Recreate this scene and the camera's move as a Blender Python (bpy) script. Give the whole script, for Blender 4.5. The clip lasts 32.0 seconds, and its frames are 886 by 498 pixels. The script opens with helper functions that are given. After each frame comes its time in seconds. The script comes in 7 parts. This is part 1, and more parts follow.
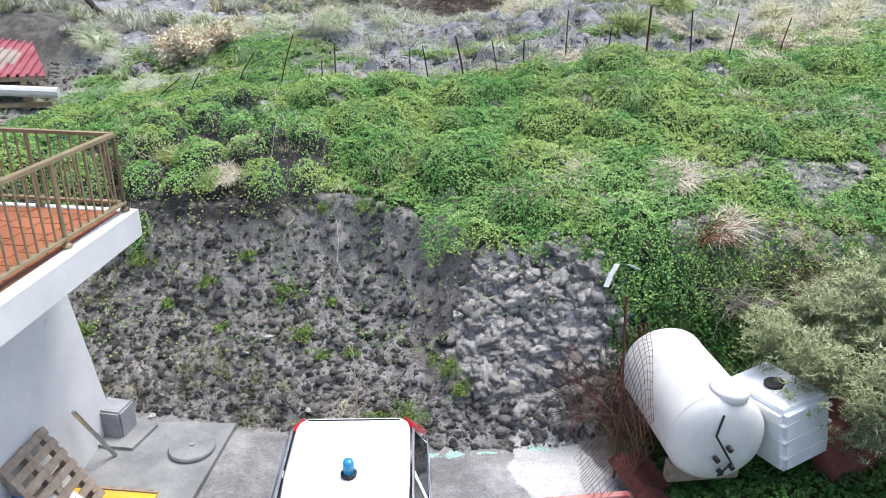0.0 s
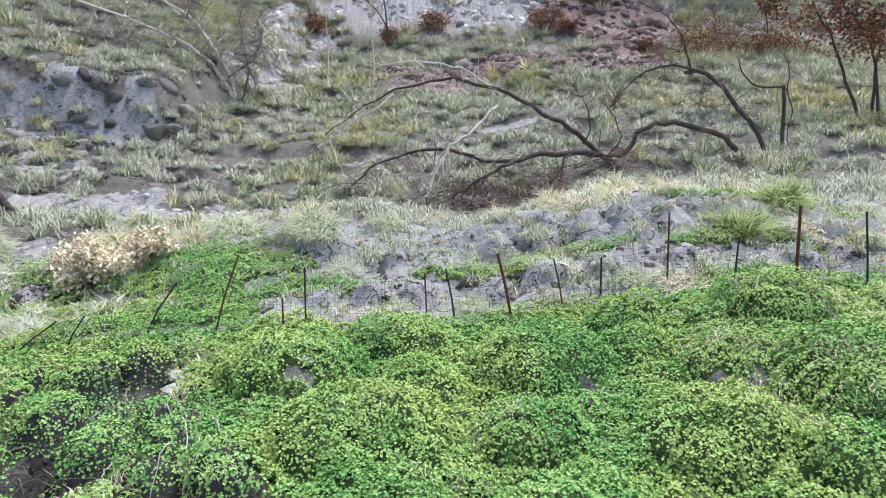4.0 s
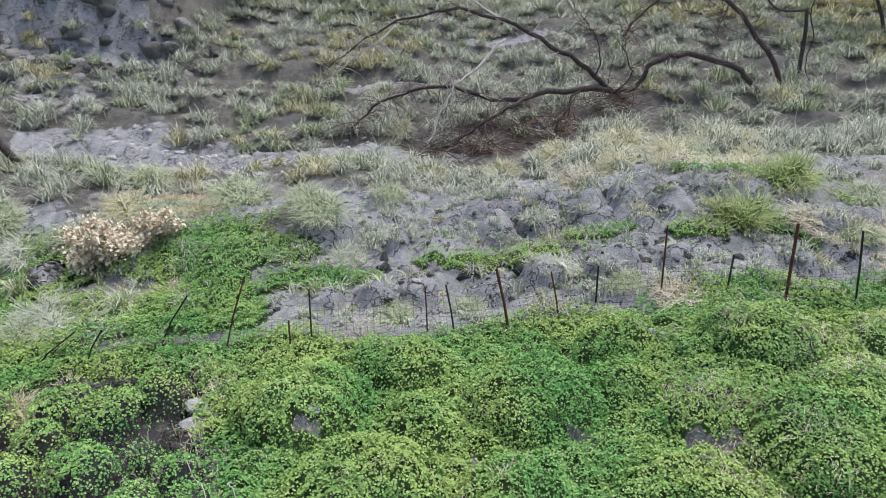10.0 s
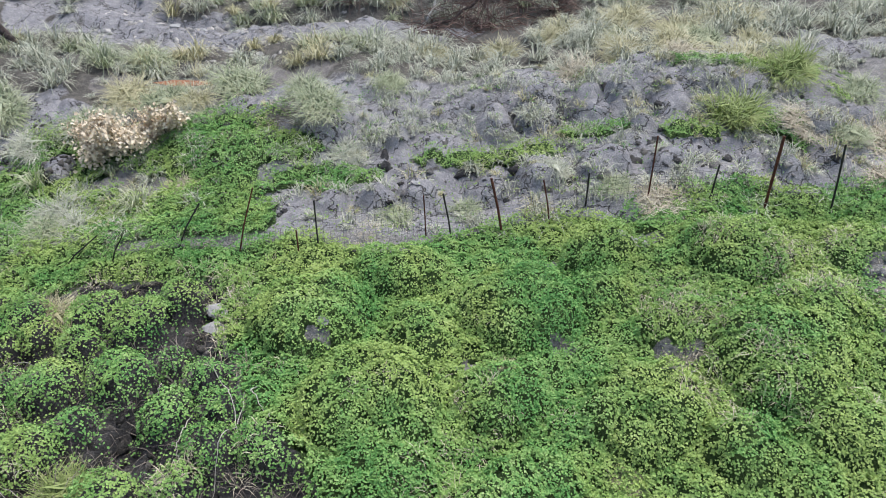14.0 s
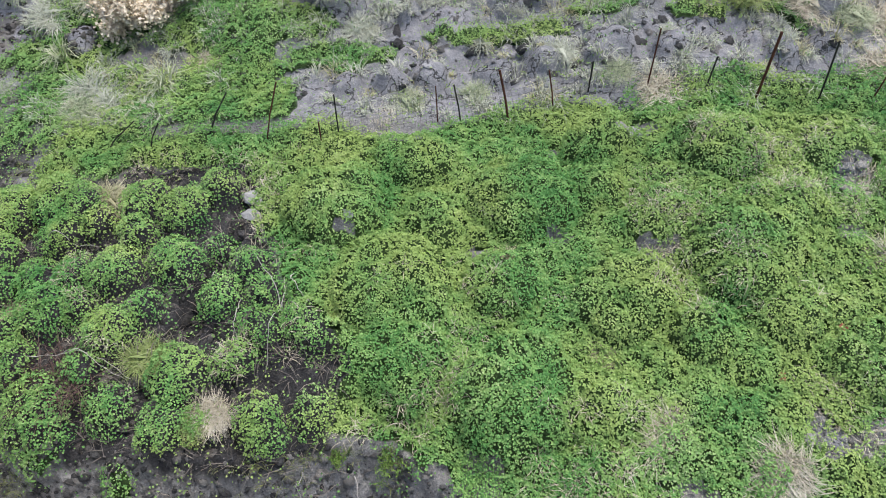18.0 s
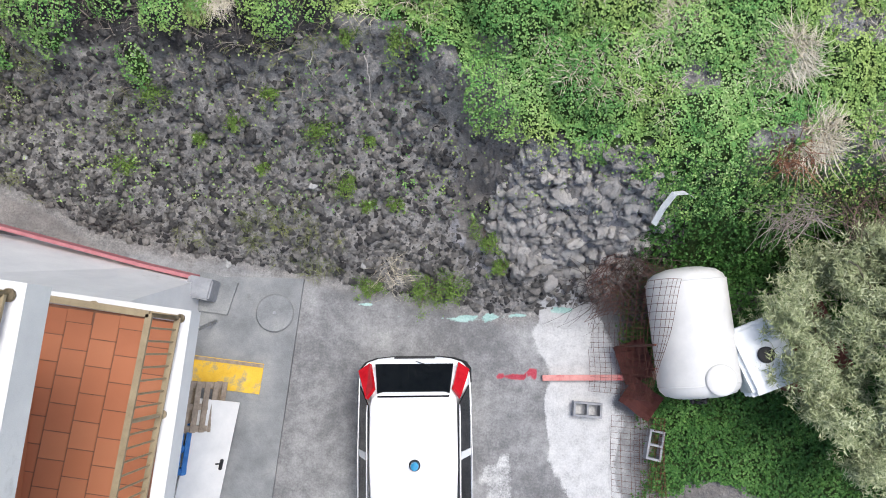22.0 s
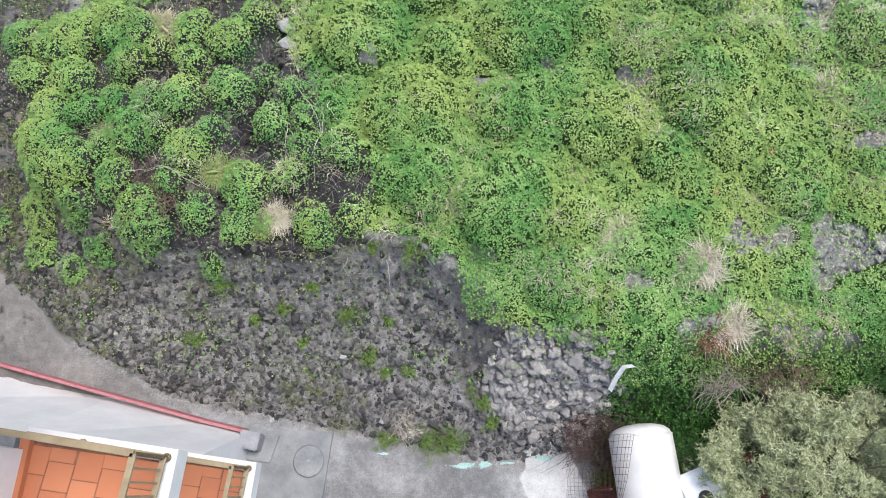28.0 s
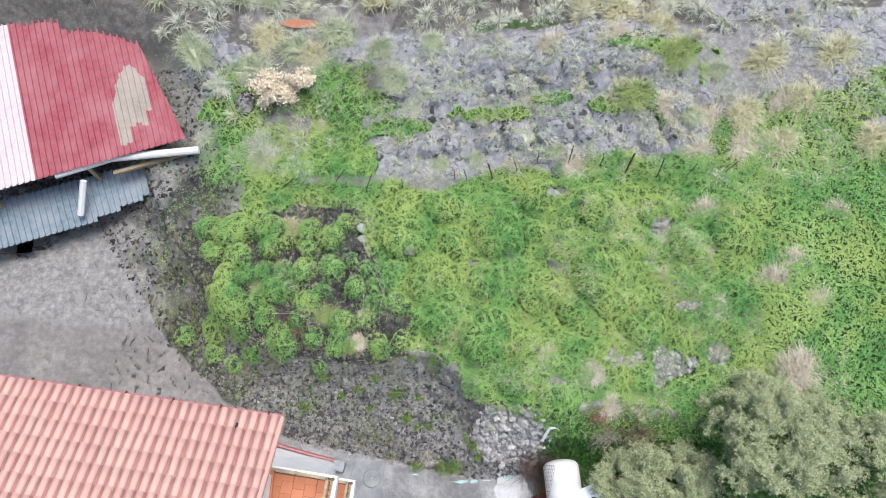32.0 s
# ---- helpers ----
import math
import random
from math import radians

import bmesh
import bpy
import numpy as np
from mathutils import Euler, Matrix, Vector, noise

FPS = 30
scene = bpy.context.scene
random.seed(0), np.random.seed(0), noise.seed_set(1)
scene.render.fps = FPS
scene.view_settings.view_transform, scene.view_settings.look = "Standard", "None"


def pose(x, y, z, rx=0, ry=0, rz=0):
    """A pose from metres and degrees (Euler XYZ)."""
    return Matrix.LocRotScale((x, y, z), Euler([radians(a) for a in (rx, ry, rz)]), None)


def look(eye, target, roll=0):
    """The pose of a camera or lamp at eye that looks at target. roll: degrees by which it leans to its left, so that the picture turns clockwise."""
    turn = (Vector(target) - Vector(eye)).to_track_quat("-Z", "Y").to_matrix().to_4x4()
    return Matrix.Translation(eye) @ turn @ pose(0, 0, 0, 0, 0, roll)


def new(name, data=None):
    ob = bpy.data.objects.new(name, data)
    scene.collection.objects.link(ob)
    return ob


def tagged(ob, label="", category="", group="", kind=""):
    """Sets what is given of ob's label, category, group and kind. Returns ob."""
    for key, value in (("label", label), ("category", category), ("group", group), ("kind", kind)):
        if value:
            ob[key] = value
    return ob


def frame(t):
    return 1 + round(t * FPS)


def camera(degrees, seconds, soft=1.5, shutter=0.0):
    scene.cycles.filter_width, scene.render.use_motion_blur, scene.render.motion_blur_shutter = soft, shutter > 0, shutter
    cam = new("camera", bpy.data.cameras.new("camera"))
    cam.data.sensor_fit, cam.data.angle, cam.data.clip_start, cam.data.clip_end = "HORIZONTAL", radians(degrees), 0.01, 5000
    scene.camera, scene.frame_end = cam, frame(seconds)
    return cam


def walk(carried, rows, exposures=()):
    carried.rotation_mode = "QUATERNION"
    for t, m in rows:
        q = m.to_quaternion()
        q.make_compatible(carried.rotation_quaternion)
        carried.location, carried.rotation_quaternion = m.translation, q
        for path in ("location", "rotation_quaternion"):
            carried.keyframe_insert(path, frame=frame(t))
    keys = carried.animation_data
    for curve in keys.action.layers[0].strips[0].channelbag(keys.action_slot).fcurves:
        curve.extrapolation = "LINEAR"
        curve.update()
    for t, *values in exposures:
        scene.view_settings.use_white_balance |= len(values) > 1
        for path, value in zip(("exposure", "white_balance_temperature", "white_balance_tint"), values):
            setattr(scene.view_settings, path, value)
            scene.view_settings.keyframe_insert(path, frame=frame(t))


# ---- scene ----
cam = camera(64.76, 32.0, soft=1.0)
PATH = [
    (0, (0.000, 0.000, 6.847), (-0.000, 9.230, 2.998), 0.86),
    (0.5, (-0.098, 0.848, 6.853), (-0.108, 10.073, 2.994), 0.77),
    (1, (-0.203, 1.829, 6.869), (-0.210, 11.147, 3.240), 0.81),
    (1.5, (-0.315, 2.879, 6.853), (-0.322, 12.370, 3.703), 0.53),
    (2, (-0.481, 3.936, 6.819), (-0.468, 13.575, 4.154), 0.47),
    (2.5, (-0.602, 5.056, 6.777), (-0.570, 14.819, 4.610), 0.45),
    (3, (-0.698, 6.154, 6.747), (-0.653, 16.014, 5.077), 0.45),
    (3.5, (-0.727, 7.161, 6.719), (-0.686, 17.052, 5.249), 0.44),
    (5.5, (-0.654, 8.109, 6.781), (-0.637, 18.002, 5.322), 0.38),
    (6, (-0.631, 8.115, 7.074), (-0.617, 18.007, 5.610), 0.39),
    (6.5, (-0.636, 8.087, 7.466), (-0.621, 17.978, 5.997), 0.45),
    (7, (-0.647, 8.055, 7.815), (-0.635, 17.943, 6.321), 0.48),
    (7.5, (-0.657, 8.034, 8.048), (-0.654, 17.901, 6.423), 0.50),
    (8, (-0.656, 8.038, 8.303), (-0.669, 17.842, 6.332), 0.53),
    (8.5, (-0.635, 8.013, 8.603), (-0.659, 17.738, 6.274), 0.58),
    (9, (-0.636, 8.005, 8.863), (-0.673, 17.641, 6.191), 0.61),
    (9.5, (-0.635, 8.026, 9.105), (-0.683, 17.562, 6.095), 0.62),
    (10, (-0.617, 8.066, 9.295), (-0.674, 17.493, 5.957), 0.63),
    (10.5, (-0.589, 8.121, 9.499), (-0.659, 17.427, 5.837), 0.61),
    (11, (-0.583, 8.142, 9.654), (-0.653, 17.325, 5.694), 0.64),
    (11.5, (-0.559, 8.125, 9.855), (-0.631, 17.170, 5.591), 0.66),
    (12, (-0.510, 8.075, 10.019), (-0.586, 16.988, 5.486), 0.68),
    (12.5, (-0.508, 8.040, 10.183), (-0.581, 16.826, 5.408), 0.67),
    (13, (-0.519, 7.990, 10.359), (-0.590, 16.653, 5.364), 0.71),
    (13.5, (-0.523, 7.970, 10.528), (-0.593, 16.515, 5.335), 0.71),
    (14, (-0.527, 7.968, 10.716), (-0.595, 16.388, 5.321), 0.73),
    (14.5, (-0.523, 7.978, 10.939), (-0.590, 16.262, 5.338), 0.78),
    (16.5, (-0.563, 7.919, 12.009), (-0.622, 15.610, 5.618), 0.85),
    (17, (-0.579, 7.905, 12.300), (-0.658, 15.416, 5.698), 0.80),
    (17.5, (-0.590, 7.846, 12.512), (-0.693, 15.031, 5.557), 0.69),
    (18, (-0.617, 7.841, 12.723), (-0.726, 14.483, 5.248), 0.68),
    (18.5, (-0.629, 7.854, 12.776), (-0.746, 13.888, 4.802), 0.65),
    (19, (-0.672, 7.821, 12.771), (-0.781, 13.165, 4.319), 0.68),
    (19.5, (-0.691, 7.814, 12.742), (-0.776, 12.383, 3.847), 0.93),
    (20, (-0.672, 7.884, 12.776), (-0.739, 11.632, 3.505), 1.05),
    (20.5, (-0.628, 7.929, 12.763), (-0.687, 11.066, 3.268), 1.01),
    (21, (-0.590, 7.908, 12.756), (-0.643, 10.454, 3.086), 0.87),
    (21.5, (-0.580, 7.868, 12.758), (-0.640, 9.801, 2.946), 0.30),
    (22, (-0.611, 7.811, 12.729), (-0.667, 9.255, 2.834), -0.19),
    (22.5, (-0.592, 7.805, 12.724), (-0.649, 9.282, 2.834), -0.24),
    (23, (-0.569, 7.819, 12.735), (-0.632, 9.479, 2.874), -0.25),
    (23.5, (-0.547, 7.828, 12.745), (-0.613, 9.667, 2.916), -0.19),
    (24, (-0.518, 7.814, 12.736), (-0.586, 10.032, 2.985), 0.04),
    (24.5, (-0.484, 7.834, 12.757), (-0.555, 10.605, 3.149), 0.24),
    (25, (-0.507, 7.811, 12.765), (-0.576, 11.094, 3.320), 0.46),
    (25.5, (-0.530, 7.807, 12.798), (-0.601, 11.094, 3.354), 0.47),
    (27.5, (-0.537, 7.843, 15.053), (-0.724, 11.114, 5.605), -1.36),
    (28, (-0.557, 7.846, 16.132), (-0.752, 11.128, 6.688), -1.45),
    (28.5, (-0.577, 7.798, 17.553), (-0.773, 11.119, 8.122), -1.31),
    (29, (-0.577, 7.816, 19.165), (-0.774, 11.143, 9.737), -1.27),
    (29.5, (-0.603, 7.817, 20.675), (-0.795, 11.146, 11.247), -1.08),
    (30, (-0.634, 7.772, 22.132), (-0.834, 11.119, 12.711), -1.13),
    (30.5, (-0.659, 7.737, 23.640), (-0.858, 11.090, 14.220), -1.05),
    (31, (-0.698, 7.727, 25.155), (-0.884, 11.077, 15.734), -0.83),
    (31.5, (-0.696, 7.677, 26.589), (-0.892, 11.054, 17.179), -0.94),
    (32, (-0.691, 7.679, 28.058), (-0.919, 11.072, 18.654), -1.40),
]
walk(cam, [(t, look(eye, target, roll)) for t, eye, target, roll in PATH], exposures=[(0, 1.34), (1, 1.54), (3.5, 1.47), (5.5, 1.15), (7, 1.05), (9, 0.95), (11, 0.81), (13, 0.81), (17, 0.77), (19, 0.91), (21, 1.04), (22, 0.91), (23, 0.77), (24, 0.69), (25.5, 0.89), (28, 1.04), (32, 1.09)])

# ---- light ----
SUN_DIRECTION = (72, 52)  # elevation and compass turn of the veiled sun, degrees
world = bpy.data.worlds.new("overcast_sky")
scene.world = world
world.use_nodes = True
sky = world.node_tree.nodes.new("ShaderNodeTexSky")
sky.sky_type = "NISHITA"
sky.sun_disc = False
sky.sun_elevation, sky.sun_rotation = radians(SUN_DIRECTION[0]), radians(SUN_DIRECTION[1])
sky.air_density, sky.dust_density, sky.ozone_density = 1.0, 2.5, 0.6
world.node_tree.links.new(sky.outputs[0], world.node_tree.nodes["Background"].inputs[0])
world.node_tree.nodes["Background"].inputs[1].default_value = 0.11
sun = new("veiled_sun", bpy.data.lights.new("veiled_sun", "SUN"))
sun.data.energy, sun.data.angle, sun.data.color = 1.5, radians(28), (1.0, 0.985, 0.96)
sun.rotation_euler = (radians(90 - SUN_DIRECTION[0]), 0, radians(180 - SUN_DIRECTION[1]))


# ---- materials ----
def srgb(r, g, b):
    return tuple((v / 255 / 12.92 if v < 10 else ((v / 255 + 0.055) / 1.055) ** 2.4) for v in (r, g, b)) + (1,)


class Nodes:
    """A node material under construction."""

    def __init__(self, name):
        self.m = bpy.data.materials.new(name)
        self.m.use_nodes = True
        self.t = self.m.node_tree
        self.bsdf = self.t.nodes["Principled BSDF"]
        self.coord = self.t.nodes.new("ShaderNodeTexCoord").outputs["Object"]

    def add(self, kind, **values):
        n = self.t.nodes.new("ShaderNode" + kind)
        for key, v in values.items():
            slot = n.inputs[key.replace("_", " ")]
            if isinstance(v, bpy.types.NodeSocket):
                self.t.links.new(v, slot)
            else:
                slot.default_value = v
        return n

    def set(self, key, v):
        slot = self.bsdf.inputs[key]
        if isinstance(v, bpy.types.NodeSocket):
            self.t.links.new(v, slot)
        else:
            slot.default_value = v

    def noise(self, scale, detail=4.0, rough=0.6, coord=None):
        return self.add("TexNoise", Vector=coord or self.coord, Scale=scale, Detail=detail, Roughness=rough).outputs[0]

    def ramp(self, fac, stops):
        n = self.add("ValToRGB", Fac=fac)
        while len(n.color_ramp.elements) < len(stops):
            n.color_ramp.elements.new(0.5)
        for e, (p, c) in zip(n.color_ramp.elements, stops):
            e.position, e.color = p, (c if len(c) == 4 else (*c, 1))
        return n.outputs[0]

    def mix(self, fac, a, b, kind="MIX"):
        n = self.t.nodes.new("ShaderNodeMix")
        n.data_type, n.blend_type = "RGBA", kind
        for slot, v in ((n.inputs[0], fac), (n.inputs[6], a), (n.inputs[7], b)):
            if isinstance(v, bpy.types.NodeSocket):
                self.t.links.new(v, slot)
            else:
                slot.default_value = v
        return n.outputs[2]

    def math(self, kind, a, b=0.0, c=0.0):
        n = self.t.nodes.new("ShaderNodeMath")
        n.operation = kind
        for slot, v in zip(n.inputs, (a, b, c)):
            if isinstance(v, bpy.types.NodeSocket):
                self.t.links.new(v, slot)
            else:
                slot.default_value = v
        return n.outputs[0]

    def bump(self, height, strength=0.4, distance=0.02):
        self.set("Normal", self.add("Bump", Height=height, Strength=strength, Distance=distance).outputs[0])

    def island(self):
        return self.t.nodes.new("ShaderNodeNewGeometry").outputs["Random Per Island"]

    def per_object(self):
        return self.t.nodes.new("ShaderNodeObjectInfo").outputs["Random"]

    def attribute(self, name):
        n = self.t.nodes.new("ShaderNodeAttribute")
        n.attribute_name = name
        return n


def surface(name, stops, scale=6.0, rough=0.8, metal=0.0, bump=0.3, fine=60.0, stain=None, distance=0.01):
    """A surface with coarse colour variation, fine grain relief and, where given, stains of a second colour."""
    k = Nodes(name)
    coarse = k.noise(scale, 5, 0.65)
    grain = k.noise(fine, 3, 0.6)
    colour = k.ramp(k.math("ADD", k.math("MULTIPLY", coarse, 0.75), k.math("MULTIPLY", grain, 0.25)), stops)
    if stain:
        tone, size, amount = stain
        spots = k.ramp(k.noise(size, 6, 0.7), [(amount, (0, 0, 0)), (min(amount + 0.16, 1), (1, 1, 1))])
        colour = k.mix(spots, colour, tone)
    k.set("Base Color", colour)
    k.set("Roughness", rough)
    k.set("Metallic", metal)
    if bump:
        k.bump(grain, bump, distance)
    return k.m


def leafy(name, stops, patch=0.35, rough=0.55, accent=None, single=0.3):
    """Foliage whose tint changes from plant to plant and, by the share single, from leaf to leaf."""
    k = Nodes(name)
    spread = k.math("MULTIPLY_ADD", k.math("ADD", k.math("MULTIPLY", k.noise(patch, 3, 0.6), 0.65), k.math("MULTIPLY", k.noise(patch * 4.3, 3, 0.6), 0.35)), 1.9, -0.45)
    fac = k.math("ADD", k.math("MULTIPLY", k.island(), single), k.math("MULTIPLY", spread, 1 - single))
    colour = k.ramp(fac, stops)
    if accent:
        colour = k.mix(k.ramp(k.noise(0.45, 5, 0.65), [(0.44, (0, 0, 0)), (0.6, (1, 1, 1))]), colour, k.mix(0.55, colour, accent))
    k.set("Base Color", colour)
    k.set("Roughness", rough)
    k.set("Specular IOR Level", 0.25)
    return k.m


def ground_material():
    k = Nodes("ground_soil")
    a, b = k.attribute("zones_a"), k.attribute("zones_b")
    c = k.attribute("zones_c")
    sc = k.add("SeparateColor", Color=c.outputs["Color"])
    sa, sb = k.add("SeparateColor", Color=a.outputs["Color"]), k.add("SeparateColor", Color=b.outputs["Color"])
    big, mid, fine = k.noise(0.7, 5, 0.65), k.noise(4.5, 5, 0.7), k.noise(28, 4, 0.7)
    grain = k.math("ADD", k.math("MULTIPLY", mid, 0.55), k.math("MULTIPLY", fine, 0.45))
    edge = k.math("MULTIPLY", k.math("SUBTRACT", grain, 0.5), 0.9)

    def zone(slot):
        return k.ramp(k.math("ADD", slot, edge), [(0.35, (0, 0, 0)), (0.6, (1, 1, 1))])

    soil = k.ramp(grain, [(0.28, srgb(80, 79, 80)), (0.5, srgb(142, 140, 138)), (0.72, srgb(200, 195, 188))])
    clay = k.ramp(grain, [(0.25, srgb(98, 98, 101)), (0.5, srgb(152, 151, 154)), (0.75, srgb(198, 195, 194))])
    # dry litter, toned down to carry the shade between tussocks
    litter = k.ramp(grain, [(0.25, srgb(54, 52, 50)), (0.5, srgb(98, 95, 90)), (0.75, srgb(150, 144, 134))])
    # soil beneath the creeper, with the leaves' shade mixed into its dark green
    under = k.ramp(grain, [(0.3, srgb(42, 60, 32)), (0.7, srgb(82, 108, 58))])
    red = k.ramp(grain, [(0.25, srgb(76, 66, 66)), (0.5, srgb(120, 104, 103)), (0.75, srgb(164, 148, 142))])
    paving = k.ramp(k.math("ADD", k.math("MULTIPLY", big, 0.5), k.math("MULTIPLY", grain, 0.5)), [(0.32, srgb(84, 84, 85)), (0.45, srgb(116, 116, 117)), (0.55, srgb(148, 148, 148)), (0.7, srgb(190, 189, 188))])
    mud = k.ramp(k.math("ADD", k.math("MULTIPLY", big, 0.35), k.math("MULTIPLY", grain, 0.65)), [(0.3, srgb(90, 88, 87)), (0.5, srgb(134, 130, 127)), (0.72, srgb(180, 174, 167))])
    screed = k.ramp(grain, [(0.25, srgb(140, 140, 140)), (0.5, srgb(190, 190, 190)), (0.75, srgb(218, 217, 215))])
    turquoise = k.ramp(grain, [(0.3, srgb(122, 172, 164)), (0.6, srgb(184, 212, 206)), (0.8, srgb(214, 222, 218))])
    red_paint = k.ramp(grain, [(0.3, srgb(140, 40, 56)), (0.7, srgb(190, 84, 96))])
    warp = k.add("VectorMath", Vector=k.coord)
    k.t.links.new(k.add("TexNoise", Vector=k.coord, Scale=3.0, Detail=3.0).outputs[1], warp.inputs[1])
    split = k.add("TexVoronoi", Vector=warp.outputs[0], Scale=1.3)
    split.feature = "DISTANCE_TO_EDGE"
    fissure = k.ramp(split.outputs["Distance"], [(0.0, (0, 0, 0)), (0.03, (1, 1, 1))])
    # cracks in the clay, their depth shade painted in as a dark tone
    clay = k.mix(fissure, k.ramp(grain, [(0.3, srgb(52, 51, 50)), (0.7, srgb(104, 102, 99))]), clay)
    # darker soil tone; in the footprint dents it stands in for shade
    darkened = k.ramp(grain, [(0.28, srgb(38, 37, 39)), (0.5, srgb(66, 65, 66)), (0.72, srgb(108, 105, 104))])
    dark_mask = k.attribute("darkened_soil").outputs["Fac"]
    colour = soil
    for slot, tone in ((sa.outputs[2], litter), (sa.outputs[1], clay), (sa.outputs[0], under), (sb.outputs[0], red), (sb.outputs[2], mud), (sb.outputs[1], paving), (sc.outputs[0], screed), (sc.outputs[1], turquoise), (sc.outputs[2], red_paint)):
        colour = k.mix(zone(slot), colour, tone)
    colour = k.mix(zone(dark_mask), colour, darkened)
    k.set("Base Color", colour)
    k.set("Roughness", k.ramp(big, [(0.3, (0.75, 0.75, 0.75)), (0.7, (0.95, 0.95, 0.95))]))
    k.set("Specular IOR Level", 0.3)
    k.bump(k.math("ADD", k.math("MULTIPLY", grain, k.math("MULTIPLY_ADD", sb.outputs[1], -0.75, 1.0)), k.math("MULTIPLY", fissure, k.math("MULTIPLY", sa.outputs[1], 0.5))), 1.0, 0.1)
    return k.m


GROUND = ground_material()
CREEPER = leafy("creeper_leaves", [(0.12, srgb(72, 128, 66)), (0.4, srgb(106, 158, 86)), (0.64, srgb(144, 182, 106)), (0.9, srgb(188, 206, 148))], 0.8, accent=srgb(182, 194, 112), single=0.28)
GROUNDCOVER = leafy("dark_groundcover_leaves", [(0.15, srgb(44, 80, 36)), (0.45, srgb(66, 108, 50)), (0.7, srgb(94, 136, 68)), (0.92, srgb(130, 164, 96))], 0.9)
DRY_GRASS = leafy("dry_grass_blades", [(0.15, srgb(140, 136, 104)), (0.4, srgb(180, 176, 138)), (0.65, srgb(204, 198, 162)), (0.9, srgb(226, 220, 194))], 1.1)
OLIVE_GRASS = leafy("olive_grass_blades", [(0.15, srgb(118, 130, 98)), (0.4, srgb(156, 166, 132)), (0.65, srgb(188, 192, 160)), (0.9, srgb(214, 212, 188))], 1.1)
GREY_GRASS = leafy("grey_grass_blades", [(0.15, srgb(134, 139, 124)), (0.4, srgb(174, 178, 158)), (0.65, srgb(204, 205, 186)), (0.9, srgb(224, 223, 208))], 1.1)
STRAW = leafy("bleached_straw", [(0.15, srgb(158, 147, 125)), (0.5, srgb(205, 195, 172)), (0.9, srgb(230, 223, 207))], 0.8)


# ---- mesh helpers ----
def mesh_from(name, verts, faces, material, smooth_faces=False):
    """A mesh from arrays; faces is an (n, 3) or (n, 4) array."""
    me = bpy.data.meshes.new(name)
    verts, faces = np.asarray(verts, np.float32), np.asarray(faces, np.int32)
    k = faces.shape[1]
    me.vertices.add(len(verts))
    me.vertices.foreach_set("co", verts.ravel())
    me.loops.add(faces.size)
    me.loops.foreach_set("vertex_index", faces.ravel())
    me.polygons.add(len(faces))
    me.polygons.foreach_set("loop_start", np.arange(0, faces.size, k, dtype=np.int32))
    me.polygons.foreach_set("use_smooth", np.full(len(faces), smooth_faces))
    me.update(calc_edges=True)
    me.materials.append(material)
    return me


def finish(bm, name, material, shade=False):
    me = bpy.data.meshes.new(name)
    bmesh.ops.recalc_face_normals(bm, faces=bm.faces)
    bm.to_mesh(me)
    bm.free()
    for p in me.polygons:
        p.use_smooth = shade
    me.materials.append(material)
    return me


def part(name, bm, material, parent, label="", shade=False):
    """Links a bmesh or a finished mesh as one object under a thing or a part."""
    me = bm if isinstance(bm, bpy.types.Mesh) else finish(bm, name, material, shade)
    ob = new(name, me)
    ob.parent = parent
    return tagged(ob, label)


def thing(name, label, category, at=(0, 0, 0), turn=0.0, group="", kind="", tip=(0, 0)):
    ob = new(name)
    ob.empty_display_size = 0.1
    ob.location, ob.rotation_euler = at, (radians(tip[0]), radians(tip[1]), radians(turn))
    return tagged(ob, label, category, group, kind)


def box(x0, x1, y0, y1, z0, z1, bevel=0.0, bm=None):
    own = bmesh.new() if bm is None else bm
    m = Matrix.LocRotScale(((x0 + x1) / 2, (y0 + y1) / 2, (z0 + z1) / 2), None, (abs(x1 - x0), abs(y1 - y0), abs(z1 - z0)))
    made = bmesh.ops.create_cube(own, size=1, matrix=m)["verts"]
    if bevel:
        edges = list({e for v in made for e in v.link_edges})
        bmesh.ops.bevel(own, geom=edges, offset=bevel, segments=2, affect="EDGES")
    return own


def tube(points, radii, sides=8, bm=None, caps=True):
    """A round bar along a line of points, with a radius at each."""
    own = bmesh.new() if bm is None else bm
    pts = [Vector(p) for p in points]
    rings, side = [], None
    for i, p in enumerate(pts):
        d = (pts[min(i + 1, len(pts) - 1)] - pts[max(i - 1, 0)]).normalized()
        if side is None:
            side = d.cross(Vector((0.13, 0.31, 1))).normalized() if abs(d.z) < 0.95 else d.cross(Vector((1, 0.2, 0))).normalized()
        side = (side - d * side.dot(d)).normalized()
        up = d.cross(side)
        r = radii[i] if hasattr(radii, "__len__") else radii
        rings.append([own.verts.new(p + r * (math.cos(a) * side + math.sin(a) * up)) for a in (2 * math.pi * k / sides for k in range(sides))])
    for a, b in zip(rings, rings[1:]):
        for k in range(sides):
            own.faces.new((a[k], a[(k + 1) % sides], b[(k + 1) % sides], b[k]))
    if caps:
        own.faces.new(rings[0][::-1])
        own.faces.new(rings[-1])
    return own


